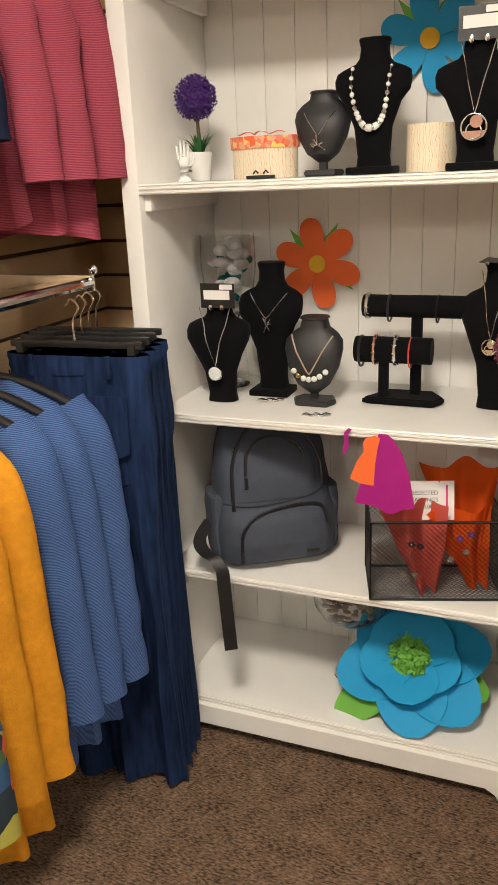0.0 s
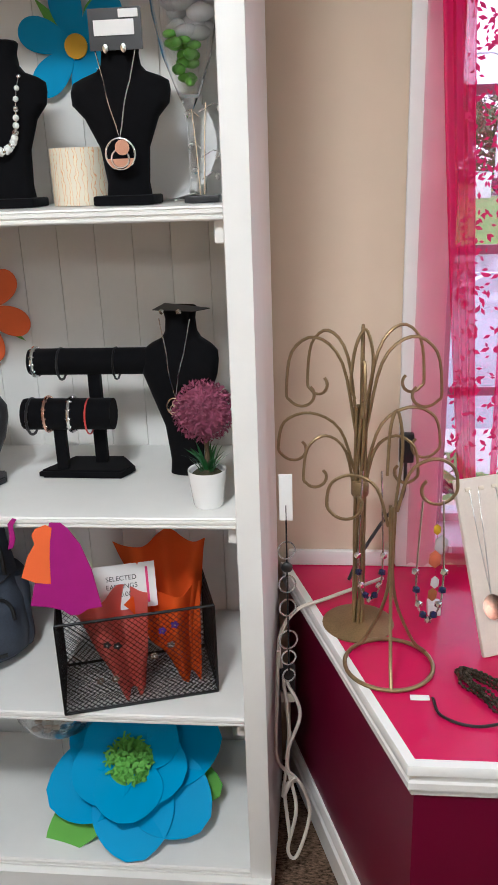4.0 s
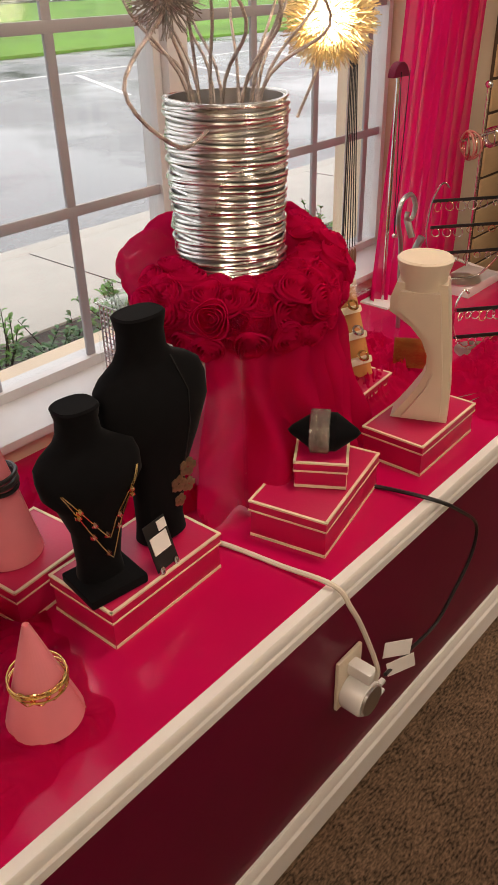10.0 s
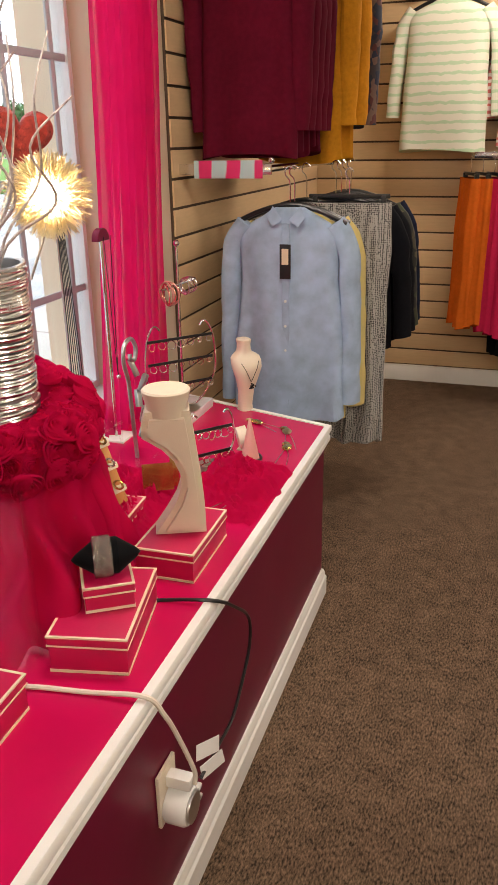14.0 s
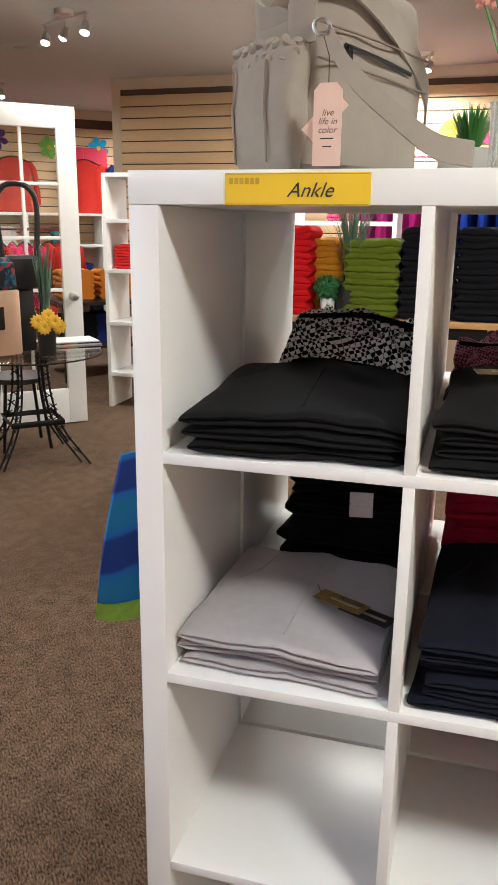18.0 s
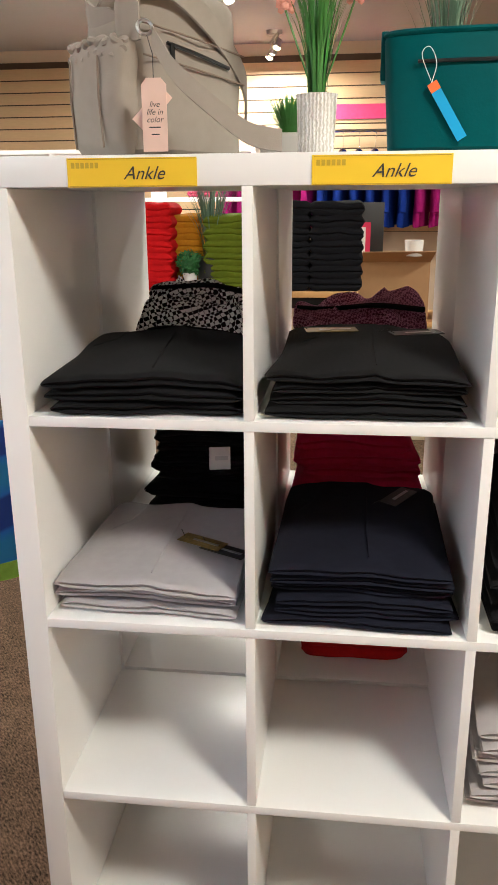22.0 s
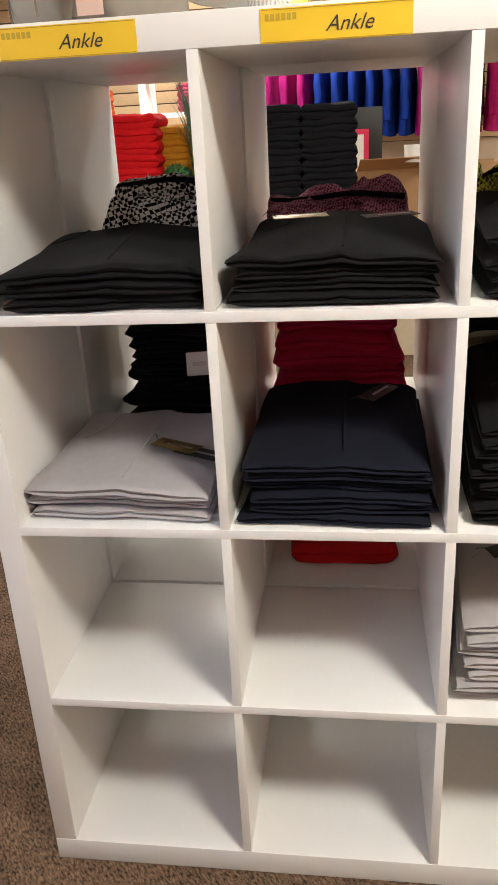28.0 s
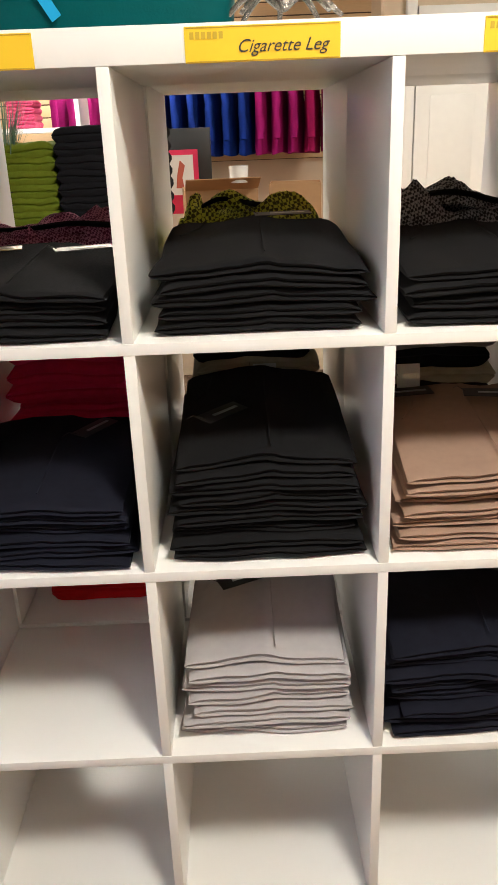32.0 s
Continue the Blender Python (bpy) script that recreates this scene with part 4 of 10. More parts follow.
part("base", slab([(-0.10, -0.035), (-0.05, 0.055), (0.06, 0.055), (0.095, 0.0), (0.075, -0.04)], 0, 0.018, 0.004), BLACK_VELVET, t)
part("post", box(0.008, 0.01, 0.017, 0.034, 0.028, 0.22, 0.003), BLACK_VELVET, t)
part("post", box(-0.062, -0.03, 0.017, -0.038, -0.012, 0.13, 0.003), BLACK_VELVET, t)
part("bar", moved(lathe([(0, -0.11), (0.026, -0.11), (0.027, -0.107), (0.027, 0.16), (0, 0.16)], 24), pose(0, 0.018, 0.235, 0, 90)), BLACK_VELVET, t)
part("bar", moved(lathe([(0, -0.12), (0.031, -0.12), (0.032, -0.117), (0.032, 0.065), (0, 0.065)], 24), pose(0, -0.02, 0.135, 0, 90)), BLACK_VELVET, t)
BM = pose(-0.625, 0.45, S3)
RED_BEAD = mat("red_beads", (0.55, 0.05, 0.04), 0.3)
for x, y, z, r, w, mm, lab in ((-0.098, 0.018, 0.235, 0.029, 0.012, SILVER, "broad hammered silver cuff"), (-0.045, 0.018, 0.23, 0.032, 0.007, BLACK, "twisted black cord bracelet"), (0.07, 0.018, 0.23, 0.032, 0.006, BLACK_METAL, "dark twisted bangle with silver inlay"), (-0.105, -0.02, 0.13, 0.037, 0.008, BLACK, "black cord bracelet with a silver clasp"), (-0.07, -0.02, 0.135, 0.035, 0.010, ROSE, "linked square bronze bracelet"), (-0.02, -0.02, 0.135, 0.035, 0.011, SILVER, "linked silver bracelet on the stand"), (0.015, -0.02, 0.13, 0.036, 0.005, RED_BEAD, "red and amber bead bracelet")):
    t = thing("bracelet", lab, "bracelet", BM @ pose(x, y, z, 0, 90), "bracelets on the stand")
    part("band", tube(ring(r, 28), w * 0.35, 8, True), BLACK if mm is BLACK else mm, t)
    for k in range(12):
        part("link", ball(w * 0.48, (r * math.cos(k * 0.5236), r * math.sin(k * 0.5236), 0), None, 1, 0.6, 0.8, 1.2), mm, t)
M = pose(-0.42, 0.45, S3, 0, 0, -12)
bust(M, 0.345, 0.16, BLACK_VELVET, "tall black velvet bust with chain and pendant", False, group="necklace busts")
pendant_necklace(M, "silver chain with a twisted silver pendant", 0.032, 0.325, 0.172, -0.02, -0.036, SILVER, "rings", 0.018, SILVER)
t = thing("earring_card", "dark card with crystal studs lying on the neck", "earrings", M @ pose(0.02, -0.02, 0.346, 6))
part("card", slab([(-0.055, -0.02), (0.03, -0.026), (0.055, 0.0), (-0.05, 0.03)], 0, 0.0015), BLACK, t)
for x in (-0.035, 0.0):
    part("stud", ball(0.006, (x, -0.024, -0.001), None, 1), SILVER, t)
topiary(pose(-0.352, 0.285, S3), PLUM, "plum topiary ball in a small white pot", 0.236, 0.053, 0.036, 0.072, 8)
# top shelf
TERRA = mat("weathered_pot", (0.42, 0.32, 0.28), 0.9, vary=0.25, scale=60, bump=0.4)
MAGENTA = mat("magenta_petals", (0.55, 0.01, 0.09), 0.6, vary=0.3, scale=50)


def big_leaf(l, w):
    return sheet(6, 8, lambda u, v: ((u - 0.5) * 2 * w * math.sin(math.pi * min(1, v * 0.94 + 0.05)) ** 0.8 * (1 - 0.3 * v), l * v, 0.12 * l * math.sin(v * 2.6) - abs(u - 0.5) * 0.15 * w - 0.3 * l * v * v), 0.0008)


for x, lab in ((-0.895, "weathered clay pot with a leafy plant and a magenta bloom"), (-0.475, "weathered clay pot with trailing green leaves")):
    t = thing("potted_plant", lab, "plant", pose(x, 0.36, S1))
    part("pot", lathe([(0, 0), (0.040, 0), (0.049, 0.062), (0.055, 0.064), (0.057, 0.086), (0.052, 0.088), (0.049, 0.07), (0, 0.068)], 30), TERRA, t)
    part("soil", lathe([(0.048, 0.072), (0, 0.078)], 20), SOIL, t)
    part("stem", tube(smooth_path([(0, 0, 0.07), (-0.02, -0.01, 0.10), (-0.07, -0.02, 0.14), (-0.10, -0.03, 0.19)]), 0.004, 7), STEM, t)
    part("stem", tube(smooth_path([(0, 0, 0.07), (0.005, 0, 0.14), (0.02, 0.0, 0.22)]), 0.004, 7), STEM, t)
    for k, (px, py, pz, a, dn) in enumerate(((-0.06, -0.03, 0.10, 130, -55), (-0.09, -0.03, 0.085, 165, -60), (-0.05, -0.035, 0.075, 190, -65), (-0.10, -0.03, 0.12, 110, -20), (0.03, -0.03, 0.10, 200, -60), (0.05, -0.03, 0.11, 225, -70), (0.0, 0.0, 0.16, 60, 20), (0.03, -0.02, 0.17, 300, 10))):
        part("leaf", big_leaf(0.085, 0.028), LEAF, t, "broad green leaf", m=pose(px, py, pz, dn, 0, a))
    if x < -0.8:
        bl = bmesh.new()
        for k in range(26):
            moved(big_leaf(0.045, 0.018), pose(0.055, -0.01, 0.15, 20 + 60 * (k % 4), 0, k * 47), bl)
        part("bloom", bl, MAGENTA, t, "magenta silk bloom")
t = thing("candle_glass", "small glass holding a coral flower candle", "candle", pose(-0.725, 0.34, S1))
part("glass", lathe([(0, 0), (0.021, 0), (0.024, 0.045), (0.022, 0.045), (0.019, 0.003), (0, 0.003)], 24), CLEAR, t)
part("wax", lathe([(0, 0.004), (0.018, 0.004), (0.019, 0.027), (0, 0.027)], 20), mat("violet_wax", (0.16, 0.08, 0.09), 0.5), t)
fb = bmesh.new()
for k in range(10):
    moved(big_leaf(0.022, 0.008), pose(0, 0, 0.030, 40, 0, k * 36), fb)
part("flower", fb, mat("coral_wax", (0.65, 0.17, 0.12), 0.5), t)
# fourth shelf: backpack
PACK = mat("grey_melange_nylon", (0.046, 0.056, 0.080), 0.75, vary=0.22, scale=260, bump=0.15, bscale=700)
PACK_D = mat("dark_nylon", (0.02, 0.021, 0.024), 0.7, vary=0.15, scale=200)
PACK_M = pose(-0.965, 0.392, S4 + 0.003, -6, 0, 33)
t = thing("backpack", "grey melange nylon backpack with black zips", "backpack", PACK_M)
PACK_S = [(0.0, 0.140, 0.082, -0.006), (0.012, 0.158, 0.10, -0.008), (0.06, 0.164, 0.108, -0.010), (0.12, 0.163, 0.106, -0.008), (0.165, 0.157, 0.096, -0.002), (0.23, 0.152, 0.092, 0.002), (0.30, 0.145, 0.080, 0.008), (0.36, 0.128, 0.060, 0.014), (0.395, 0.10, 0.04, 0.022), (0.402, 0.06, 0.02, 0.026)]


def pack_front(x, z):
    """The depth of the backpack's front at a place across and up."""
    a, b, dy = (np.interp(z, [q[0] for q in PACK_S], [q[k] for q in PACK_S]) for k in (1, 2, 3))
    return dy - b * max(0.0, 1 - min(1, abs(x) / a) ** 3.6) ** (1 / 3.6)


def pack_line(pts, r, lift=0.0015):
    return tube([(x, pack_front(x, z) - lift, z) for x, z in (tuple(p)[:2] for p in smooth_path([(x, z, 0) for x, z in pts], 5))], r, 7)


part("body", loft(PACK_S, 44, 3.6, wrinkle=0.004), PACK, t)
part("upper_pocket", sheet(24, 20, lambda u, v: ((x := (u - 0.5) * 0.215 * (1 - 0.55 * max(0, v - 0.55) ** 1.5)), pack_front(x, (z := 0.175 + 0.165 * v - 0.02 * (2 * u - 1) ** 2 * v)) - 0.010 * math.sin(math.pi * min(1, u * 1.0)) ** 0.5 * math.sin(math.pi * (0.08 + 0.84 * v)) ** 0.5 - 0.0015, z), 0.003), PACK, t, "padded upper pocket")
part("front_pocket", sheet(24, 18, lambda u, v: ((x := (u - 0.5) * 0.275), pack_front(x, (z := 0.012 + 0.14 * v + 0.012 * u)) - 0.014 * math.sin(math.pi * u) ** 0.5 * math.sin(math.pi * (0.06 + 0.88 * v)) ** 0.5 - 0.0015, z), 0.003), PACK, t, "padded lower pocket")
part("zip", pack_line([(-0.118, 0.185), (-0.112, 0.27), (-0.075, 0.345), (0.0, 0.37), (0.075, 0.345), (0.118, 0.27), (0.122, 0.20)], 0.0048, 0.006), BLACK, t, "black zip")
part("zip", pack_line([(-0.082, 0.245), (-0.075, 0.295), (-0.04, 0.33), (0.015, 0.335), (0.06, 0.31), (0.075, 0.28)], 0.0042, 0.012), BLACK, t, "black zip")
part("zip", pack_line([(-0.108, 0.055), (-0.10, 0.105), (-0.06, 0.142), (0.02, 0.158), (0.09, 0.158), (0.118, 0.14), (0.124, 0.105)], 0.0042, 0.015), BLACK, t, "black zip")
part("seam", pack_line([(-0.14, 0.172), (-0.08, 0.163), (0.0, 0.165), (0.08, 0.176), (0.135, 0.195)], 0.0018, 0.004), PACK_D, t)
for x, z, y in ((-0.118, 0.178, 0.010), (-0.082, 0.235, 0.016), (-0.108, 0.045, 0.018)):
    part("zip_pull", box(x - 0.005, pack_front(x, z) - y, z - 0.026, x + 0.005, pack_front(x, z) - y + 0.004, z + 0.006, 0.0015), BLACK, t)
for s in (-1, 1):
    part("side_pocket", loft([(0.012, 0.020, 0.062, 0), (0.03, 0.026, 0.070, 0), (0.15, 0.028, 0.068, 0), (0.185, 0.024, 0.064, 0), (0.19, 0.016, 0.055, 0)], 20, 3, wrinkle=0.004), PACK, t, m=pose(s * 0.150, 0, 0))
part("logo_patch", box(0.062, pack_front(0.075, 0.036) - 0.017, 0.030, 0.096, pack_front(0.075, 0.036) - 0.013, 0.038, 0.0015), BLACK, t)
part("strap", sheet(4, 30, lambda u, v: (-0.172 - 0.042 * math.sin(min(1, v * 2.2) * math.pi) + 0.015 * v + 0.034 * (u - 0.5), -0.03 - 0.115 * min(1, v * 2.2), 0.115 * (1 - v) ** 2 - 0.21 * max(0, v - 0.40) / 0.60 + 0.006), 0.004), BLACK, t, "black webbing strap hanging over the shelf edge")
# wire basket with scarves
t = thing("wire_basket", "black wire-mesh basket stuffed with scarves", "basket", pose(-0.53, 0.34, S4, 0, 0, 17))
bw, bd, bh = 0.155, 0.085, 0.205
for z in (0.003, bh):
    part("rim", tube([(-bw, -bd, z), (bw, -bd, z), (bw, bd, z), (-bw, bd, z)], 0.0032, 6, True), BLACK_METAL, t)
for x in (-bw, bw):
    for y in (-bd, bd):
        part("corner_rod", tube([(x, y, 0.003), (x, y, bh)], 0.0028, 6), BLACK_METAL, t)


def mesh_panel(w, h, step=0.0125):
    bm = bmesh.new()
    for s in (1, -1):
        k = -h
        while k < w:
            x0, x1 = max(0, k), min(w, k + h)
            if x1 - x0 > 0.003:
                a, b = (x0, x0 - k), (x1, x1 - k)
                if s < 0:
                    a, b = (a[0], h - a[1]), (b[0], h - b[1])
                tube([(a[0], 0, a[1]), (b[0], 0, b[1])], 0.0008, 3, bm=bm)
            k += step
    return bm


for nm, w, h, mm in (("front_mesh", 2 * bw, bh, pose(-bw, -bd, 0)), ("back_mesh", 2 * bw, bh, pose(-bw, bd, 0)), ("side_mesh", 2 * bd, bh, pose(-bw, -bd, 0, 0, 0, 90)), ("side_mesh", 2 * bd, bh, pose(bw, -bd, 0, 0, 0, 90)), ("bottom_mesh", 2 * bw, 2 * bd, pose(-bw, -bd, 0.004, -90))):
    part(nm, mesh_panel(w, h), BLACK_METAL, t, m=mm)
BK = pose(-0.53, 0.34, S4, 0, 0, 17)
ORANGE_CLOTH = sheer("orange_organza", (0.85, 0.16, 0.02), 0.88)
CORAL_CLOTH = sheer("coral_organza", (0.80, 0.20, 0.16), 0.85)


def scarf(m, mm, label, x0, x1, top, tip, seed):
    def f(u, v):
        w = 1 - 0.75 * v
        x = x0 + (x1 - x0) * (0.5 + (u - 0.5) * w + 0.25 * v)
        z = top + (tip - top) * v + 0.02 * nz(u * 4 + seed, v * 3)
        return (x, 0.03 * math.sin(u * 9 + v * 3 + seed) * (1 - 0.3 * v) - 0.035 * v, z)
    return solo("scarf", sheet(28, 24, f, 0.0008), mm, label, "scarf", m)


scarf(BK @ pose(0, -0.02, 0), CORAL_CLOTH, "coral organza scarf stuffed in the wire basket", -0.14, 0.03, 0.225, 0.012, 1)
scarf(BK @ pose(0, 0.0, 0), ORANGE_CLOTH, "orange organza scarf rising out of the wire basket", -0.02, 0.145, 0.20, 0.012, 5)
scarf(BK @ pose(0.06, 0.05, 0.05), ORANGE_CLOTH, "orange organza scarf behind the card", -0.09, 0.10, 0.25, 0.0, 9)
t = thing("price_card", "white card with a pink border offering earrings", "sign", BK @ pose(-0.015, -0.005, 0.175, -14))
part("card", box(-0.062, 0, 0, 0.065, 0.0015, 0.095), CARD_WHITE, t)
part("border", box(0.045, -0.0015, 0.01, 0.05, -0.0003, 0.085), mat("pink_ink", (0.7, 0.05, 0.2), 0.6), t)


def words(text, size, material, parent, m, name="lettering", ext=0.0002, align="LEFT", shear=0.0):
    """Raised letters in the built-in font."""
    c = bpy.data.curves.new("txt", "FONT")
    c.body, c.size, c.extrude, c.align_x, c.shear = text, size, ext, align, shear
    o = bpy.data.objects.new("txt", c)
    me = bpy.data.meshes.new_from_object(o)
    bpy.data.objects.remove(o)
    ob = new(name, me)
    me.materials.clear()
    me.materials.append(material)
    ob.parent = parent
    ob.matrix_basis = m
    return ob


for k, s in enumerate(("SELECTED", "EARRINGS", "$10.00")):
    words(s, 0.014, INK, t, pose(-0.005, -0.001, 0.062 - 0.017 * k, 90), align="CENTER")
for k, (x, z, mm) in enumerate(((-0.06, 0.15, BLACK), (-0.04, 0.145, BLACK), (0.05, 0.165, PURPLE), (0.075, 0.175, PURPLE), (0.065, 0.13, SILVER), (0.03, 0.11, SILVER), (-0.08, 0.07, SILVER), (-0.05, 0.07, SILVER))):
    t = thing("stud_earring", "flower-shaped stud earring pinned to the scarf", "earrings", BK @ pose(x, -bd - 0.003, z, 90), "stud earrings")
    for j in range(5):
        part("petal", ball(0.004, (0.005 * math.cos(j * 1.257), 0.005 * math.sin(j * 1.257), 0), None, 1, 1, 1, 0.5), mm, t)
    part("centre", ball(0.0025, (0, 0, 0.002), None, 1), SILVER, t)
# cut-out figure: one plain board in two colours
fig = slab([(-0.066, 0.004), (-0.052, 0.055), (-0.040, 0.11), (-0.022, 0.15), (-0.014, 0.172), (0.006, 0.172), (0.020, 0.160), (0.040, 0.13), (0.058, 0.08), (0.072, 0.005), (0.045, 0.0), (0.028, -0.012), (0.010, -0.014), (-0.004, -0.004), (-0.030, 0.002)], 0, 0.002)
slab([(-0.098, 0.118), (-0.088, 0.122), (-0.082, 0.140), (-0.084, 0.165), (-0.076, 0.178), (-0.084, 0.180), (-0.094, 0.168), (-0.092, 0.145)], 0, 0.002, bm=fig)
nf = len(fig.faces)
slab([(-0.078, 0.062), (-0.052, 0.052), (-0.022, 0.050), (-0.020, 0.10), (-0.016, 0.135), (-0.010, 0.162), (-0.022, 0.168), (-0.042, 0.160), (-0.050, 0.148), (-0.046, 0.130), (-0.062, 0.105)], 0.0021, 0.003, bm=fig)
fig.faces.ensure_lookup_table()
for f in fig.faces[nf:]:
    f.material_index = 1
fg = solo("cutout_figure", moved(fig, pose(0, 0, 0, 90)), mat("magenta_print", (0.33, 0.006, 0.19), 0.45, vary=0.1), "flat magenta and orange paper cut-out on the shelf edge", "cutout", pose(-0.624, 0.205, S4 + 0.252, -4))
fg.data.materials.append(ORANGE_PAPER)
# bottom shelf
t = thing("paper_flower", "large blue layered paper flower with lime shredded centre", "decoration", pose(-0.580, 0.385, S5 + 0.118, 33, 0, 4))


def petal3(l, w, cup):
    return sheet(12, 12, lambda u, v: ((u - 0.5) * 2 * w * math.sin(math.pi * (0.06 + 0.92 * v)) ** 0.55, l * v, cup * v * v + 0.22 * w * (2 * (u - 0.5)) ** 2 * (1 - v) - 0.10 * l * max(0, v - 0.62)), 0.0012)


for k, (a, l) in enumerate(((0, 0.16), (62, 0.19), (128, 0.20), (205, 0.20), (252, 0.215), (310, 0.215))):
    part("petal", petal3(l, 0.092, 0.012), BLUE_PAPER, t, m=pose(0, 0, 0.002 * (k % 2), -2, 0, a - 18))
for k in range(5):
    part("petal", petal3(0.135, 0.078, 0.018), BLUE_PAPER, t, m=pose(0, 0, 0.014 + 0.003 * (k % 3), 6, 0, 72 * k + 38))
for a, l in ((132, 0.25), (258, 0.21)):
    part("leaf", petal3(l, 0.062, -0.02), GREEN_PAPER, t, "lime paper leaf", m=pose(0, 0, -0.012, -3, 0, a))
rq = random.Random(17)
cb_ = bmesh.new()
for k in range(260):
    a, q = rq.uniform(0, 6.283), 0.050 * math.sqrt(rq.uniform(0, 1))
    d_ = rq.uniform(0, 6.283)
    l_ = rq.uniform(0.012, 0.028)
    moved(sheet(1, 3, lambda u, v: ((u - 0.5) * 0.0042, l_ * v, 0.016 * math.sin(2.6 * v)), 0.0005), pose(q * math.cos(a), q * math.sin(a), 0.030 + 0.010 * (1 - (q / 0.05) ** 2), rq.uniform(-5, 50), 0, math.degrees(d_)), cb_)
part("centre", cb_, GREEN_PAPER, t, "lime shredded paper centre")
part("base_disc", lathe([(0, 0.0), (0.054, 0.0), (0.052, 0.030), (0, 0.034)], 24), GREEN_PAPER, t)
part("backing", lathe([(0, -0.10), (0.05, -0.10), (0.04, -0.014), (0, -0.014)], 16), BLUE_PAPER, t)
t = thing("shell_dish", "footed glass dish full of small shells", "dish", pose(-0.76, 0.45, S5))
dp = [(0, 0), (0.05, 0), (0.05, 0.004), (0.010, 0.012), (0.009, 0.16), (0.03, 0.175), (0.085, 0.20), (0.105, 0.235), (0.11, 0.29)]
part("glass", lathe(dp + [(r - 0.002, z) for r, z in reversed(dp[5:])] + [(0, 0.178)], 32), CLEAR, t)
SHELLM = mat("shells", (0.45, 0.36, 0.29), 0.5, vary=0.45, scale=30, island=1.0)
for k in range(70):
    z = rnd.uniform(0.20, 0.285)
    rr = np.interp(z, [0.19, 0.22, 0.29], [0.05, 0.085, 0.095])
    a, q = rnd.uniform(0, 6.28), math.sqrt(rnd.uniform(0.1, 1)) * rr
    part("shell", ball(0.011, (q * math.cos(a), q * math.sin(a), z), None, 1, rnd.uniform(0.7, 1.5), rnd.uniform(0.6, 1), rnd.uniform(0.4, 0.8)), SHELLM, t)

# ---- bench things ----
SCARF = sheer("raspberry_gauze", (0.66, 0.008, 0.10), 0.78)
CURTAIN = sheer("fuchsia_voile", (0.78, 0.02, 0.22), 0.27)
CURTAIN_D = sheer("fuchsia_voile_gathered", (0.78, 0.014, 0.17), 0.76)
LINEN = mat("ivory_linen", (0.70, 0.62, 0.54), 0.85, vary=0.05, scale=200, bump=0.25, bscale=700)
CREAM_LEATHER = mat("cream_leatherette", (0.72, 0.63, 0.50), 0.45, vary=0.04, bump=0.1, bscale=500)
PALE_PINK = mat("pale_pink_card", (0.74, 0.38, 0.34), 0.55, vary=0.05)
BLUSH = mat("blush_card", (0.72, 0.22, 0.26), 0.55, vary=0.05)
BOXPINK = mat("raspberry_box_card", (0.50, 0.005, 0.07), 0.42, vary=0.05, scale=30, bump=0.06, bscale=200)
CREAM_EDGE = mat("cream_edge_tape", (0.76, 0.62, 0.44), 0.6, vary=0.05)
BRONZE = mat("antique_brass_rope", (0.30, 0.22, 0.11), 0.42, 0.75, vary=0.25, scale=300)
ACRYL = pane_glass("clear_acrylic")
CORD_W = mat("white_cord", (0.66, 0.60, 0.52), 0.5)


def curtain(name, label, x0, x1, z0, z1, y, folds, amp, mm, gather=None, seed=0):
    """Hanging voile in folds; gather: how narrow it is drawn towards the bottom, and to which x."""
    def f(u, v):
        z = z1 + (z0 - z1) * v
        w = 1.0
        cx = (x0 + x1) / 2
        if gather:
            w = 1 + (gather[0] - 1) * v**1.5
            cx += (gather[1] - cx) * v**1.5
        uu = u + 0.018 * nz(u * 7 + seed, v * 1.5)
        return (cx + (uu - 0.5) * (x1 - x0) * w, y + amp * math.sin(uu * folds * 6.283 + 1.2 * nz(v * 2, seed)) * (0.6 + 0.4 * nz(u * 9, v * 2, seed + 3)), z)
    return solo(name, sheet(150, 24, f), mm, label, "curtain")


curtain("curtain", "sheer fuchsia voile curtain hanging in loose folds", 0.06, 0.47, BT + 0.02, 2.3, 0.655, 9, 0.016, CURTAIN, seed=2)
curtain("curtain", "gathered fuchsia voile edge of a window curtain", 0.07, 0.14, BT + 0.2, 2.3, 0.64, 3, 0.016, CURTAIN_D, (0.55, 0.19), 5)
curtain("curtain", "narrow sheer fuchsia curtain strip", 0.49, 0.53, BT + 0.12, 2.3, 0.65, 2, 0.01, CURTAIN_D, (0.5, 0.49), 7)
for k, x in enumerate((0.235, 0.30, 0.335, 0.40)):
    curtain("curtain_fold", "dense fold of a fuchsia voile curtain", x - 0.009, x + 0.009, BT + 0.22, 2.3, 0.645, 1, 0.008, CURTAIN_D, (0.8, x + 0.01 * (-1) ** k), 11 + k)
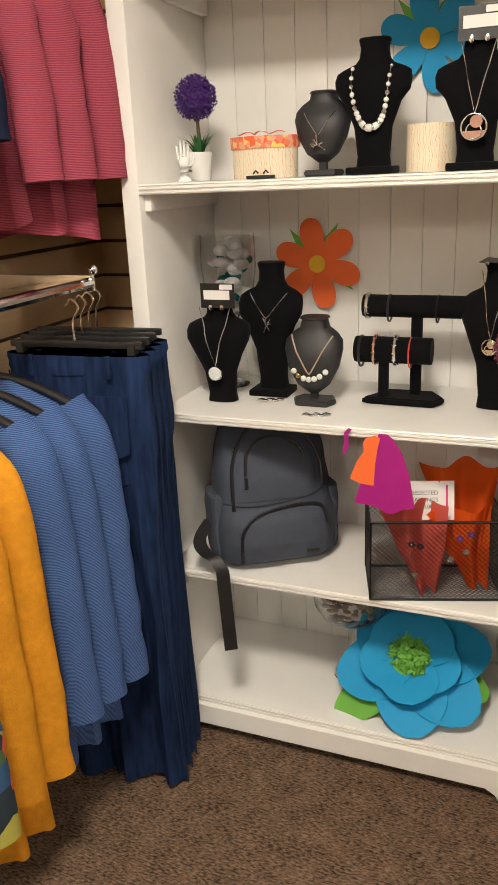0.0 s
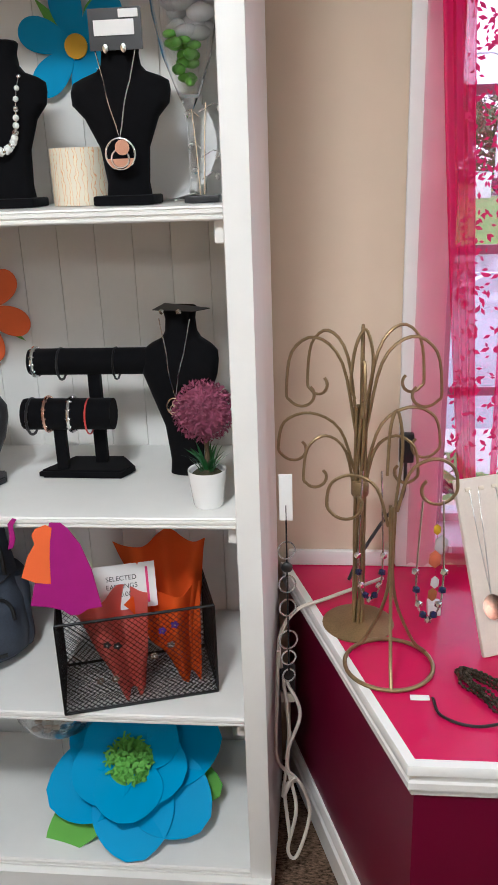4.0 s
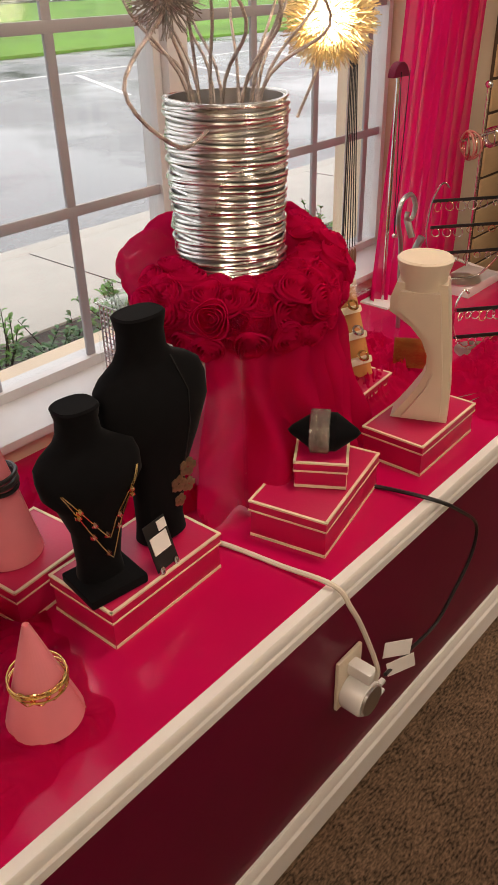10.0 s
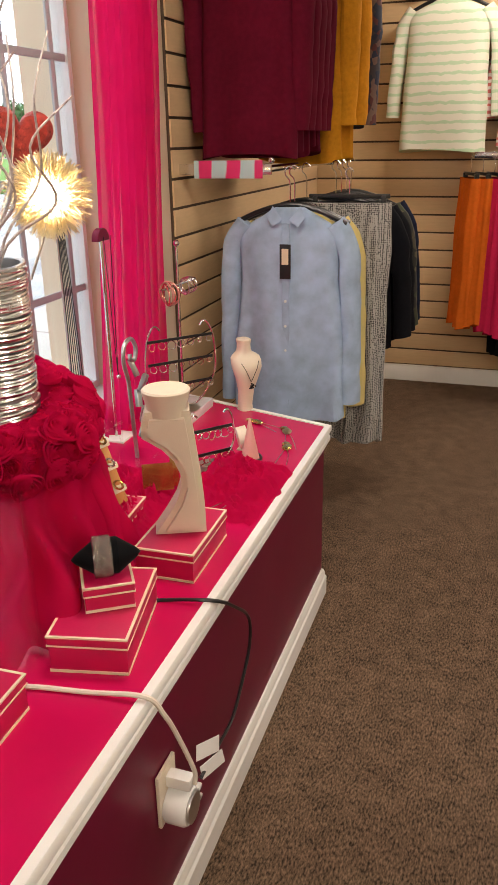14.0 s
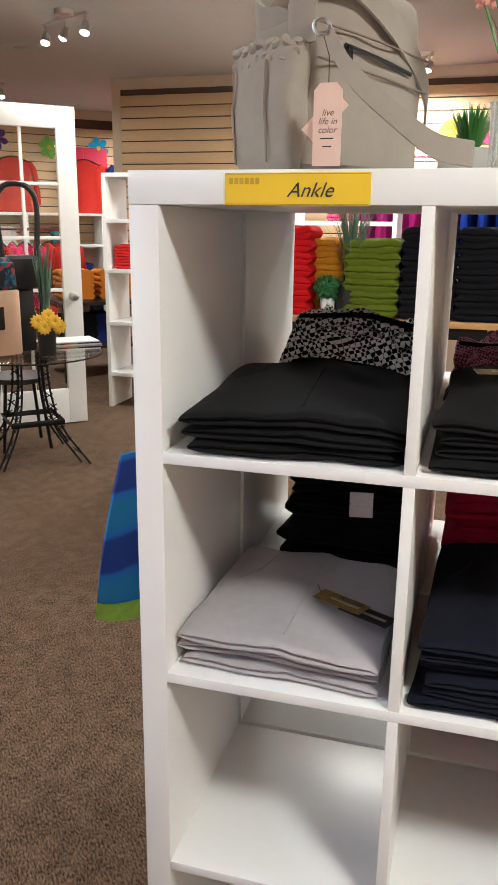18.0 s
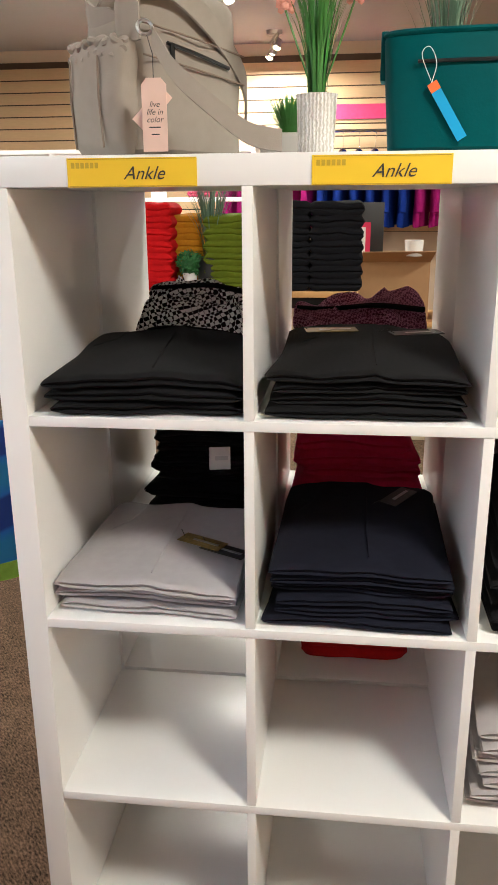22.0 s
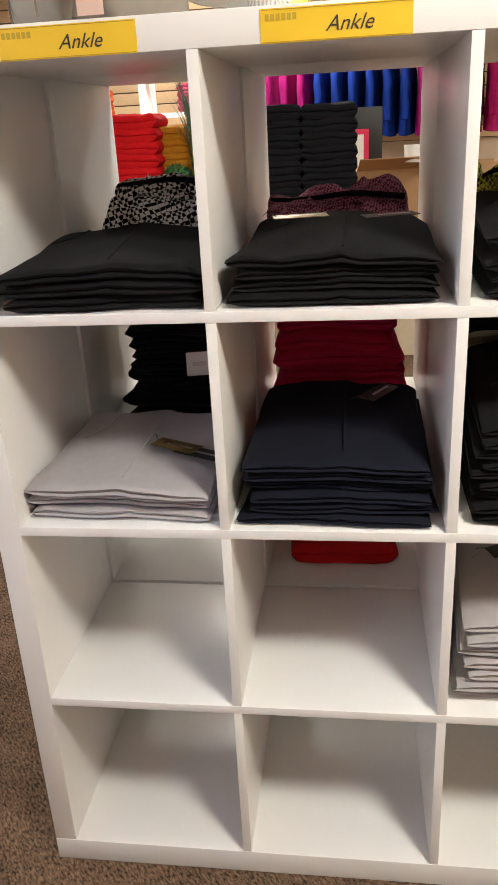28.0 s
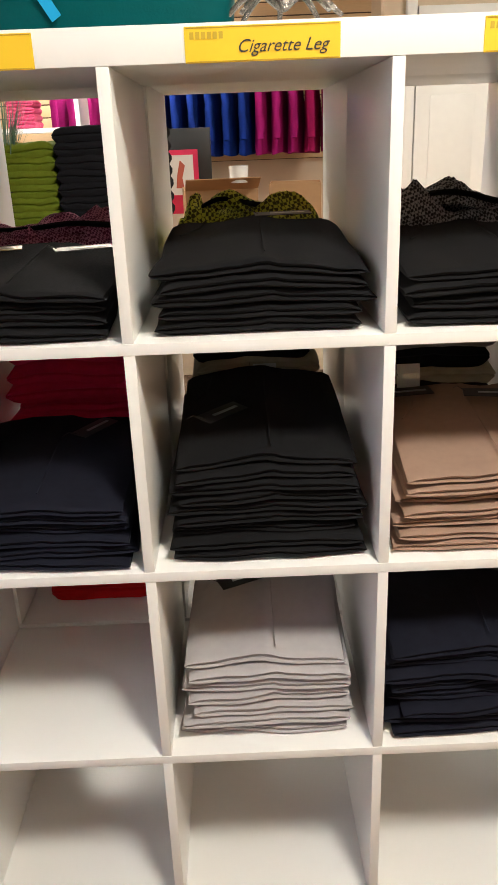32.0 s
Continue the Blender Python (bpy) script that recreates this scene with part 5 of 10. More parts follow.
# scattered embroidery leaves on the curtain
lv = bmesh.new()
rnd = random.Random(12)
for k in range(420):
    x, z = 0.14 + 0.12 * abs(rnd.gauss(0, 0.6)), 0.95 + 0.115 * rnd.randrange(10) + rnd.gauss(0, 0.03)
    s, a = rnd.uniform(0.005, 0.011), rnd.uniform(0, 6.28)
    moved(slab([(-s, 0), (0, s * 0.45), (s, 0), (0, -s * 0.45)], 0, 0.0006), pose(x, 0.634 + rnd.uniform(-0.004, 0.004), z, 90) @ pose(0, 0, 0, 0, 0, math.degrees(a)), lv)
solo("curtain_embroidery", lv, mat("fuchsia_applique", (0.62, 0.01, 0.13), 0.8), "scattered fuchsia leaf appliqué on the voile", "curtain trim", kind="stuff")
curtain("curtain", "drawn fuchsia voile curtain falling onto the bench", 2.50, 2.86, BT + 0.004, 2.3, 0.61, 8, 0.03, CURTAIN_D, (1.15, 2.58), 21)


def heap(name, label, outline, mm, h, seed, nx=120, ny=110, m=None, category="scarf", base=None):
    """A crumpled cloth lying on the bench: a four-sided outline filled with soft folds."""
    (ax, ay), (bx, by), (cx, cy), (dx, dy) = outline
    base = BT if base is None else base

    def f(u, v):
        x = (ax * (1 - u) + bx * u) * (1 - v) + (dx * (1 - u) + cx * u) * v
        y = (ay * (1 - u) + by * u) * (1 - v) + (dy * (1 - u) + cy * u) * v
        e = min(1, 6 * min(u, v, 1 - u, 1 - v))
        q = 0.5 + 0.5 * nz(x * 9 + seed, y * 9, seed)
        r = abs(nz(x * 16 + 2 * nz(x * 5, y * 5, seed), y * 16, seed + 7))
        r2 = abs(nz(x * 30 + 2.5 * nz(x * 9, y * 9, seed + 1), y * 30 + 2.5 * nz(y * 8, x * 8, seed), seed + 5))
        r3 = abs(nz(x * 55 + 3 * nz(x * 14, y * 14, seed), y * 40, seed + 8))
        return (x + 0.02 * nz(v * 6, seed) + 0.008 * nz(x * 25, y * 25), y + 0.02 * nz(u * 6, seed + 2), base + 0.003 + e * min(1, h / 0.045) * (0.022 * max(0, 0.42 - r2) / 0.42 + 0.008 * max(0, 0.4 - r3) / 0.4) + e * h * (0.5 * q + (0.5 - r) * 0.55 if r < 0.5 else 0.3 * q))
    return solo(name, sheet(nx, ny, f), mm, label, category, m)


heap("scarf", "raspberry gauze scarf crumpled on the bench", [(0.62, 0.02), (0.95, 0.07), (1.02, 0.33), (0.66, 0.34)], SCARF, 0.014, 1)
heap("scarf", "raspberry gauze scarf spread behind the risers", [(0.62, 0.30), (1.0, 0.34), (0.94, 0.64), (0.55, 0.58)], SCARF, 0.06, 4)
heap("scarf", "raspberry gauze scarf bunched behind the busts", [(1.12, 0.32), (1.40, 0.30), (1.40, 0.60), (1.12, 0.58)], SCARF, 0.09, 8)
heap("scarf", "small raspberry scarf hanging near the bench edge", [(1.95, 0.02), (2.28, 0.01), (2.36, 0.24), (2.00, 0.26)], SCARF, 0.045, 13)
heap("scarf", "raspberry gauze gathered under the tiered display", [(1.78, 0.22), (2.15, 0.26), (2.2, 0.58), (1.8, 0.56)], SCARF, 0.05, 17)
# jewellery trees
t = thing("jewellery_tree", "brass rope jewellery tree with curled branches", "jewellery stand", pose(-0.065, 0.42, BT))
part("base", lathe([(0, 0), (0.075, 0), (0.076, 0.004), (0.06, 0.007), (0, 0.008)], 32), BRONZE, t, "round brass base plate")
for k in range(7):
    a = k * 0.9
    part("trunk_rod", tube([(0.010 * math.cos(a + 3 * s), 0.010 * math.sin(a + 3 * s), 0.006 + 0.48 * s) for s in np.linspace(0, 1, 14)], 0.0036, 6), BRONZE, t)


def branch(parent, a, z0, out, up, curl, r=0.0032):
    d = Vector((math.cos(a), math.sin(a) * 0.55, 0))
    pts = [d * 0.008 + Vector((0, 0, z0)), d * out * 0.25 + Vector((0, 0, z0 + up * 0.75)), d * out * 0.6 + Vector((0, 0, z0 + up)), d * out * 0.92 + Vector((0, 0, z0 + up * 0.85)), d * out + Vector((0, 0, z0 + up * 0.45))]
    c = d * (out - curl) + Vector((0, 0, z0 + up * 0.45))
    for k in range(1, 8):
        w = -k * 0.55
        q = curl * (1 - 0.07 * k)
        pts.append(c + d * q * math.cos(w) + Vector((0, 0, q * math.sin(w))))
    part("branch", tube(smooth_path(pts, 4), r, 6), BRONZE, parent)


for a, z0, out, up, cu in ((0.1, 0.42, 0.155, 0.20, 0.035), (0.5, 0.44, 0.14, 0.20, 0.03), (2.9, 0.42, 0.15, 0.20, 0.035), (2.5, 0.44, 0.13, 0.19, 0.03), (0.2, 0.34, 0.16, 0.14, 0.035), (3.0, 0.34, 0.165, 0.13, 0.035), (-0.4, 0.30, 0.12, 0.13, 0.03), (3.5, 0.28, 0.12, 0.15, 0.03), (1.5, 0.44, 0.07, 0.20, 0.025), (-1.5, 0.42, 0.08, 0.16, 0.025)):
    branch(t, a, z0, out, up, cu)
part("top_loop", tube(smooth_path([(0.006, 0, 0.47), (0.022, 0, 0.57), (0.008, 0, 0.635), (-0.012, 0, 0.60), (-0.02, 0, 0.53), (-0.012, 0, 0.50)]), 0.0032, 6), BRONZE, t)
part("binding", lathe([(0.017, 0.30), (0.018, 0.302), (0.018, 0.33), (0.017, 0.332)], 14), BRONZE, t)
t = thing("jewellery_tree", "small brass rope jewellery stand on a ring foot", "jewellery stand", pose(-0.012, 0.27, BT))
part("ring_foot", tube(ring(0.085, 40), 0.0042, 8, True), BRONZE, t, m=pose(0, 0, 0.006))
for k in range(3):
    a = 0.5 + k * 2.094
    part("leg", tube(smooth_path([(0.085 * math.cos(a), 0.085 * math.sin(a), 0.008), (0.05 * math.cos(a), 0.05 * math.sin(a), 0.05), (0.006 * math.cos(a), 0.006 * math.sin(a), 0.17), (0.005 * math.cos(a), 0.005 * math.sin(a), 0.34)]), 0.0034, 6), BRONZE, t)
for a, z0, out, up, cu in ((3.1, 0.30, 0.12, 0.10, 0.04), (0.1, 0.33, 0.115, 0.10, 0.04)):
    branch(t, a, z0, out, up, cu)
part("top_loop", tube(smooth_path([(0.004, 0, 0.34), (0.014, 0, 0.45), (0.004, 0, 0.52), (-0.008, 0, 0.49), (-0.012, 0, 0.40)]), 0.003, 6), BRONZE, t)
NAVY_BEAD = mat("navy_beads", (0.01, 0.013, 0.05), 0.2)
for x, y, z, h in ((-0.045, 0.36, 0.70, 0.28), (0.055, 0.24, 0.73, 0.24)):
    t = thing("necklace", "necklace of navy and silver beads hanging on the stand", "necklace", pose(x, y, z))
    part("chain", tube(smooth_path([(-0.018, 0, h), (-0.024, 0, 0.1), (-0.02, 0, 0.03), (0, 0, 0.0), (0.02, 0, 0.03), (0.024, 0, 0.1), (0.018, 0, h)], 4), 0.002, 5), SILVER, t)
    for k in range(9):
        s = k / 4 - 1
        part("bead", ball(0.008, (0.026 * math.sin(s * 1.5), 0, 0.1 * abs(s) ** 1.6), None, 1), NAVY_BEAD if k % 2 else SILVER, t)
t = thing("pendant_string", "long drop of silver rings with a white tag", "necklace", pose(-0.205, 0.24, 0.60))
part("chain", tube([(0, 0, 0.0), (0.0, 0, 0.36)], 0.0016, 5), BLACK_METAL, t)
for z, r in ((0.27, 0.016), (0.20, 0.016), (0.15, 0.016), (0.08, 0.018), (0.04, 0.014), (0.0, 0.012)):
    part("ring", tube(ring(r, 20), 0.0018, 5, True), SILVER, t, m=pose(0, 0, z, 80, 0, 20))
part("bead", ball(0.011, (0, 0, 0.235), None, 2, 1, 0.5, 1), BLACK, t)
part("tag", box(-0.012, -0.001, 0.33, 0.012, 0.001, 0.42, 0.001), CARD_WHITE, t, "white price tag")
t = thing("pendant_string", "drop of coloured glass charms with a white cube", "necklace", pose(0.10, 0.47, BT))
part("thread", tube([(0, 0, 0.02), (0.002, 0, 0.35)], 0.0007, 4), SILVER, t)
for (x, z, s, c) in ((0.0, 0.20, 0.011, (0.75, 0.5, 0.02)), (0.01, 0.165, 0.02, (0.6, 0.6, 0.62)), (-0.002, 0.13, 0.018, (0.6, 0.18, 0.09)), (0.0, 0.075, 0.013, (0.7, 0.72, 0.74)), (-0.004, 0.045, 0.014, (0.35, 0.15, 0.05))):
    part("charm", ball(s, (x, 0, z), None, 1, 0.8, 0.5, 1.2), mat("charm_glass", c, 0.15), t)
part("cube", box(-0.014, -0.014, 0.0, 0.014, 0.014, 0.028, 0.003), POT_WHITE, t)
# necklace board
NB = pose(0.177, 0.30, BT + 0.002, -25, 0, 21)
t = thing("necklace_board", "ivory linen easel board hung with necklaces", "jewellery board", NB)
part("panel", box(0, 0, 0, 0.285, 0.012, 0.355, 0.005), LINEN, t)
part("easel_leg", box(0.12, 0.0125, 0.02, 0.17, 0.016, 0.26, 0.001), CREAM_LEATHER, t)
for k in range(9):
    part("hook_slot", box(0.02 + 0.03 * k, -0.0025, 0.328, 0.032 + 0.03 * k, -0.0002, 0.336, 0.001), CREAM_LEATHER, t)
for k, (x, l, kind) in enumerate(((0.035, 0.21, "disc"), (0.095, 0.19, "rings"), (0.125, 0.14, "bar"), (0.155, 0.17, "hoop"), (0.215, 0.20, "hoop"), (0.25, 0.17, "bar"))):
    n = thing("necklace", "fine silver necklace hanging on the linen board", "necklace", NB @ pose(x, -0.004, 0), "necklaces on the board")
    part("chain", tube([(-0.008, 0, 0.33), (-0.005, 0, 0.33 - l * 0.5), (0, -0.001, 0.33 - l)], 0.0011, 5), SILVER, n)
    part("chain", tube([(0.012, 0, 0.33), (0.007, 0, 0.33 - l * 0.5), (0, -0.001, 0.33 - l)], 0.0011, 5), SILVER, n)
    z = 0.33 - l
    if kind == "disc":
        part("pendant", moved(lathe([(0, 0), (0.019, 0.0), (0.022, 0.001), (0, 0.003)], 20, sy=1.15), pose(0, -0.001, z - 0.024, 90)), ROSE, n)
    elif kind == "rings":
        for r in (0.018, 0.013, 0.008):
            part("hoop", tube(ring(r, 22), 0.0016, 5, True), SILVER, n, m=pose(0, -0.002, z - 0.018 + (0.018 - r) * 0.3, 90))
    elif kind == "hoop":
        part("hoop", tube(ring(0.015, 22), 0.002, 5, True), ROSE, n, m=pose(0, -0.002, z - 0.015, 90))
    else:
        part("bar", box(-0.006, -0.003, z - 0.03, 0.006, -0.0005, z, 0.001), SILVER, n)
# black bust in front
M = pose(0.418, 0.222, BT, 0, 0, 18)
bust(M, 0.312, 0.165, BLACK_VELVET, "black velvet bust on a square foot with a chain", group="necklace busts")
pendant_necklace(M, "fine silver chain with bar pendants", 0.036, 0.284, 0.11, -0.018, -0.036, SILVER, "burst", 0.024)
t = thing("earring_card", "grey card with small gold earrings on the bust", "earrings", M @ pose(0, -0.01, 0.313, 4))
part("card", slab([(-0.06, -0.03), (0.05, -0.03), (0.05, 0.025), (-0.06, 0.025)], 0, 0.0015), mat("grey_card", (0.30, 0.31, 0.33), 0.5), t)
for x in (-0.015, 0.035):
    part("earring", ball(0.01, (x, -0.034, -0.004), None, 1, 1, 0.6, 1), GOLD, t)
# necklaces lying on the bench
DARKBEAD = mat("bronze_facet_beads", (0.10, 0.075, 0.055), 0.25, 0.7, vary=0.5, scale=500)
t = thing("necklace", "many-stranded bronze bead necklace lying on the bench", "necklace", pose(0.19, 0.165, BT, 0, 0, -52))
for k in range(7):
    pts = []
    for i in range(50):
        a = i / 50 * 2 * math.pi
        pts.append(((0.115 - 0.004 * k) * math.cos(a) + 0.006 * nz(i * 0.4, k), (0.034 - 0.0035 * k) * math.sin(a) + 0.008 * nz(i * 0.3, k + 9), 0.0055 + 0.004 * (k % 3)))
    bm = tube(pts, 0.0018, 4, True)
    for i in range(0, 50):
        ball(0.0042, pts[i], bm, 1)
    part("strand", bm, DARKBEAD, t)
part("tag", box(-0.012, -0.006, 0.018, 0.012, 0.006, 0.019), CARD_WHITE, t)
t = thing("cord_necklace", "black leather cord necklace with a stone pendant", "necklace", pose(0, 0, BT))
part("cord", tube(smooth_path([(0.06, 0.17, 0.004), (0.07, 0.12, 0.004), (0.13, 0.095, 0.004), (0.22, 0.12, 0.012), (0.27, 0.17, 0.012), (0.30, 0.24, 0.004), (0.345, 0.285, 0.004), (0.385, 0.262, 0.004), (0.36, 0.235, 0.004), (0.31, 0.235, 0.004)]), 0.0028, 7), BLACK, t)
part("stone", moved(lathe([(0, 0), (0.024, 0), (0.028, 0.005), (0.018, 0.009), (0, 0.009)], 22, sx=1.7), pose(0.33, 0.255, 0.002, 0, 0, 14)), mat("mottled_agate", (0.13, 0.10, 0.08), 0.2, vary=0.6, scale=60), t)
part("tag", box(0.02, 0.165, 0.001, 0.055, 0.18, 0.0022), CARD_WHITE, t)


def half_disc_stand(m, h, label, top=BLACK_METAL, r=0.034):
    t = thing("necklace_stand", label, "necklace stand", m, "half-moon necklace stands")
    part("base", box(-0.045, -0.045, 0, 0.045, 0.045, 0.006, 0.001), POT_WHITE, t, "white square foot")
    part("pole", tube([(0, 0, 0.005), (0, 0, h - 0.02)], 0.0048, 10), CHROME, t)
    hd = [(r * math.cos(a), r * math.sin(a)) for a in np.linspace(0, math.pi, 18)]
    part("half_moon", moved(slab(hd, -0.01, 0.01, 0.001), pose(0, 0, h - r, 90)), top, t)
    return t


half_disc_stand(pose(0.575, 0.655, BT), 0.76, "tall chrome stand with a black half-moon top")
half_disc_stand(pose(0.655, 0.64, BT), 0.42, "short chrome stand with a grey half-moon top", STEEL)
half_disc_stand(pose(0.945, 0.62, BT), 0.70, "tall chrome stand with a dark half-moon top")
half_disc_stand(pose(2.40, 0.60, BT), 0.62, "tall chrome stand with a dark red half-moon top", PINK_DARK)
AGATE = mat("dark_agate_beads", (0.015, 0.016, 0.02), 0.15, vary=0.6, scale=90)
CLEARB = mat("smoky_beads", (0.45, 0.40, 0.36), 0.15, vary=0.3, scale=90)
t = thing("necklace", "long necklace of dark agate and smoky beads with tassel", "necklace", pose(0.58, 0.635, BT))
bp = []
for k in range(31):
    s = k / 15 - 1
    bp.append((0.042 * math.sin(s * 1.571) * (0.85 + 0.15 * abs(s)), -0.008, 0.74 - 0.27 * (1 - abs(s) ** 2.2)))
part("cord", tube(bp, 0.0015, 5), BLACK, t)
for k, p in enumerate(bp):
    part("bead", ball(0.0088 if k % 3 else 0.0065, p, None, 2, 1, 1, 1.25 if k % 3 == 1 else 1), CLEARB if k % 3 == 2 or k % 7 == 0 else AGATE, t)
part("tassel", tube([(0, -0.008, 0.465), (0.002, -0.009, 0.42), (0, -0.008, 0.34)], 0.004, 8, r2=0.007), BLACK, t)
for x, y, z0, z1, w in ((0.655, 0.622, 0.15, 0.40, 0.028), (0.945, 0.60, 0.30, 0.675, 0.03), (2.40, 0.58, 0.20, 0.6, 0.02)):
    t = thing("necklace", "thin dark chain hanging from a half-moon stand", "necklace", pose(x, y, BT))
    part("chain", v_chain(None, w, z1, z0, 0, -0.002, 0.0012, 0.5), BLACK_METAL, t)
    part("pendant", ball(0.008, (0, -0.003, z0 - 0.006), None, 1), SILVER, t)
# risers and cones
t = thing("display_riser", "small white bent display riser", "riser", pose(0.617, 0.348, BT, 0, 0, -61))
part("top", box(-0.063, -0.098, 0.059, 0.063, 0.098, 0.065, 0.002), CREAM_LEATHER, t)
part("leg", box(-0.063, -0.098, 0.0, 0.063, -0.091, 0.0589, 0.002), CREAM_LEATHER, t)
part("leg", box(-0.063, 0.091, 0.0, 0.063, 0.098, 0.0589, 0.002), CREAM_LEATHER, t)


def cone(m, h, r, mm, label, bands=()):
    t = thing("ring_cone", label, "bracelet cone", m, "card cones")
    part("cone", lathe([(0, 0), (r, 0), (r * 1.0, 0.002), (r * 0.09, h), (r * 0.07, h - 0.002), (0, h - 0.012)], 32), mm, t)
    part("seam", tube([(r * 0.75, -r * 0.7, 0.004), (r * 0.07, -r * 0.065, h - 0.004)], 0.0007, 4), mm, t)
    for z, n, bm_, w in bands:
        q = r * (1 - 0.92 * z / h)
        for k in range(n):
            part("bangle", tube(ring(q + 0.004 + 0.001 * (k % 2), 28), w, 6, True), bm_, t, "stacked bangle", m=pose(0, 0, z + 0.006 * k, 4 * (-1) ** k, 5 - 3 * k))
    return t


cone(pose(0.612, 0.357, BT + 0.0655), 0.285, 0.056, PALE_PINK, "pale pink card cone with silver bangles", ((0.14, 5, STEEL, 0.003),))
BX = BT + 0.0702
cone(pose(1.02, 0.386, BX), 0.244, 0.052, BLUSH, "pink card cone with black bangles", ((0.12, 4, BLACK, 0.0032),))
cone(pose(0.893, 0.136, BT + 0.012), 0.155, 0.05, BLUSH, "small pink card cone with gold bracelets", ((0.06, 3, GOLD, 0.0016),))
t = thing("heart_bracelet", "gold wire bracelet with heart links", "bracelet", pose(0.893, 0.136, BT + 0.076))
for k in range(5):
    a = -0.6 - 0.5 * k
    part("heart", moved(tube([(0.012 * math.sin(s) ** 3, 0.0, 0.010 * math.cos(s) - 0.004 * math.cos(2 * s) - 0.002 * math.cos(3 * s)) for s in np.linspace(0, 6.1, 22)], 0.0012, 5, True), pose(0.034 * math.cos(a), 0.034 * math.sin(a), 0, 0, 0, math.degrees(a) + 90)), GOLD, t)
cone(pose(2.324, 0.145, BT), 0.13, 0.028, PALE_PINK, "small pale pink card cone with dark bands", ((0.006, 3, BLACK, 0.003),))


def gift(m, w, d, h, label, lid=0.028):
    """A covered card box with cream taped edges: its corner at the origin."""
    t = thing("display_box", label, "box", m, "raspberry display boxes")
    part("tray", box(0.002, 0.002, 0, w - 0.002, d - 0.002, h - lid, 0.001), BOXPINK, t)
    part("lid", box(0, 0, h - lid, w, d, h, 0.0015), BOXPINK, t)
    e = 0.0026
    for z in (h - lid + e, h):
        part("edge_tape", moulding([(0, 0), (w, 0), (w, d), (0, d), (0, 0)], [(-0.004, z + 0.0006), (0.0008, z + 0.0006), (0.0008, z - e), (-0.001, z - e), (-0.001, z - 0.0002), (-0.004, z - 0.0002)], caps=False), CREAM_EDGE, t)
    part("edge_tape", moulding([(0.002, 0.002), (w - 0.002, 0.002), (w - 0.002, d - 0.002), (0.002, d - 0.002), (0.002, 0.002)], [(-0.001, 0.0005), (0.001, 0.0005), (0.001, 0.006), (-0.001, 0.006)], caps=False), CREAM_EDGE, t)
    return t


gift(pose(1.029, 0.158, BT, 0, 0, 2), 0.228, 0.135, 0.069, "raspberry card box under two black busts", 0.02)
gift(pose(0.967, 0.296, BT, 0, 0, 6), 0.16, 0.14, 0.069, "raspberry card box under a pink cone", 0.02)
gift(pose(1.378, 0.050, BT, 0, 0, 12.5), 0.235, 0.14, 0.072, "large raspberry card box with cream edges", 0.02)
gift(pose(1.423, 0.153, BT + 0.0735, 0, 0, -57), 0.09, 0.095, 0.05, "small raspberry card box stacked on a larger one", 0.018)
gift(pose(1.682, 0.055, BT, 0, 0, 1.5), 0.215, 0.13, 0.066, "raspberry card box under an arched bust", 0.018)
gift(pose(1.80, 0.27, BT, 0, 0, 5), 0.14, 0.12, 0.05, "low raspberry card box under a ring display", 0.02)
part("block", box(0, 0, 0, 0.09, 0.09, 0.085, 0.003), BLUSH, thing("display_block", "pink display block under a cream bust", "riser", pose(0.818, 0.442, BT)))
part("plate", box(-0.06, -0.06, 0, 0.06, 0.06, 0.004, 0.001), POT_WHITE, thing("tile_plate", "white square plate lying on the scarf", "plate", pose(0.90, 0.57, BT + 0.05, 4, 0, 40)))
M = pose(0.862, 0.488, BT + 0.086, 0, 0, -6)
bust(M, 0.29, 0.18, CREAM_LEATHER, "cream leatherette bust with pendant and card", False, group="necklace busts")
pendant_necklace(M, "hoop chain with a half silvered disc pendant", 0.04, 0.275, 0.11, -0.02, -0.034, SILVER, "disc", 0.028, PEARL)
earring_card(M @ pose(0.005, -0.024, 0.272), "black earring card on the cream bust", 0.10, 0.07)
M = pose(1.068, 0.218, BX, 0, 0, -8)
bust(M, 0.285, 0.15, BLACK_VELVET, "black velvet bust with a double gold necklace", group="necklace busts")
for low, w in ((0.10, 0.056), (0.066, 0.058)):
    t = thing("necklace", "gold chain with heart-shaped stations", "necklace", M, "necklaces on display")
    part("chain", v_chain(None, w, 0.19, low, -0.02, -0.036, 0.0012, 0.25), GOLD, t)
    for s in (-0.75, -0.4, 0.0, 0.4, 0.75):
        part("heart", ball(0.0055, (s * w * (1 - 0.25 * (1 - abs(s))), front_of(s * w * (1 - 0.25 * (1 - abs(s))), low + (0.19 - low) * abs(s) ** 1.25) - 0.003, low + (0.19 - low) * abs(s) ** 1.25), None, 1), [ROSE, GOLD][abs(s) > 0.5], t)
M = pose(1.20, 0.232, BX, 0, 0, -4)
bust(M, 0.365, 0.185, BLACK_VELVET, "tall black velvet bust with a flower pendant", False, group="necklace busts")
t = thing("necklace", "thin black cord with a gilt flower pendant", "necklace", M, "necklaces on display")
part("cord", tube([(0.03, front_of(0.03, 0.30), 0.30), (0.04, front_of(0.04, 0.25), 0.25), (0.036, front_of(0.036, 0.2), 0.2), (0.03, front_of(0.03, 0.13), 0.13)], 0.001, 5), BLACK, t)
ANTIQUE = mat("antique_gold", (0.30, 0.24, 0.15), 0.35, 0.9, vary=0.3, scale=200)
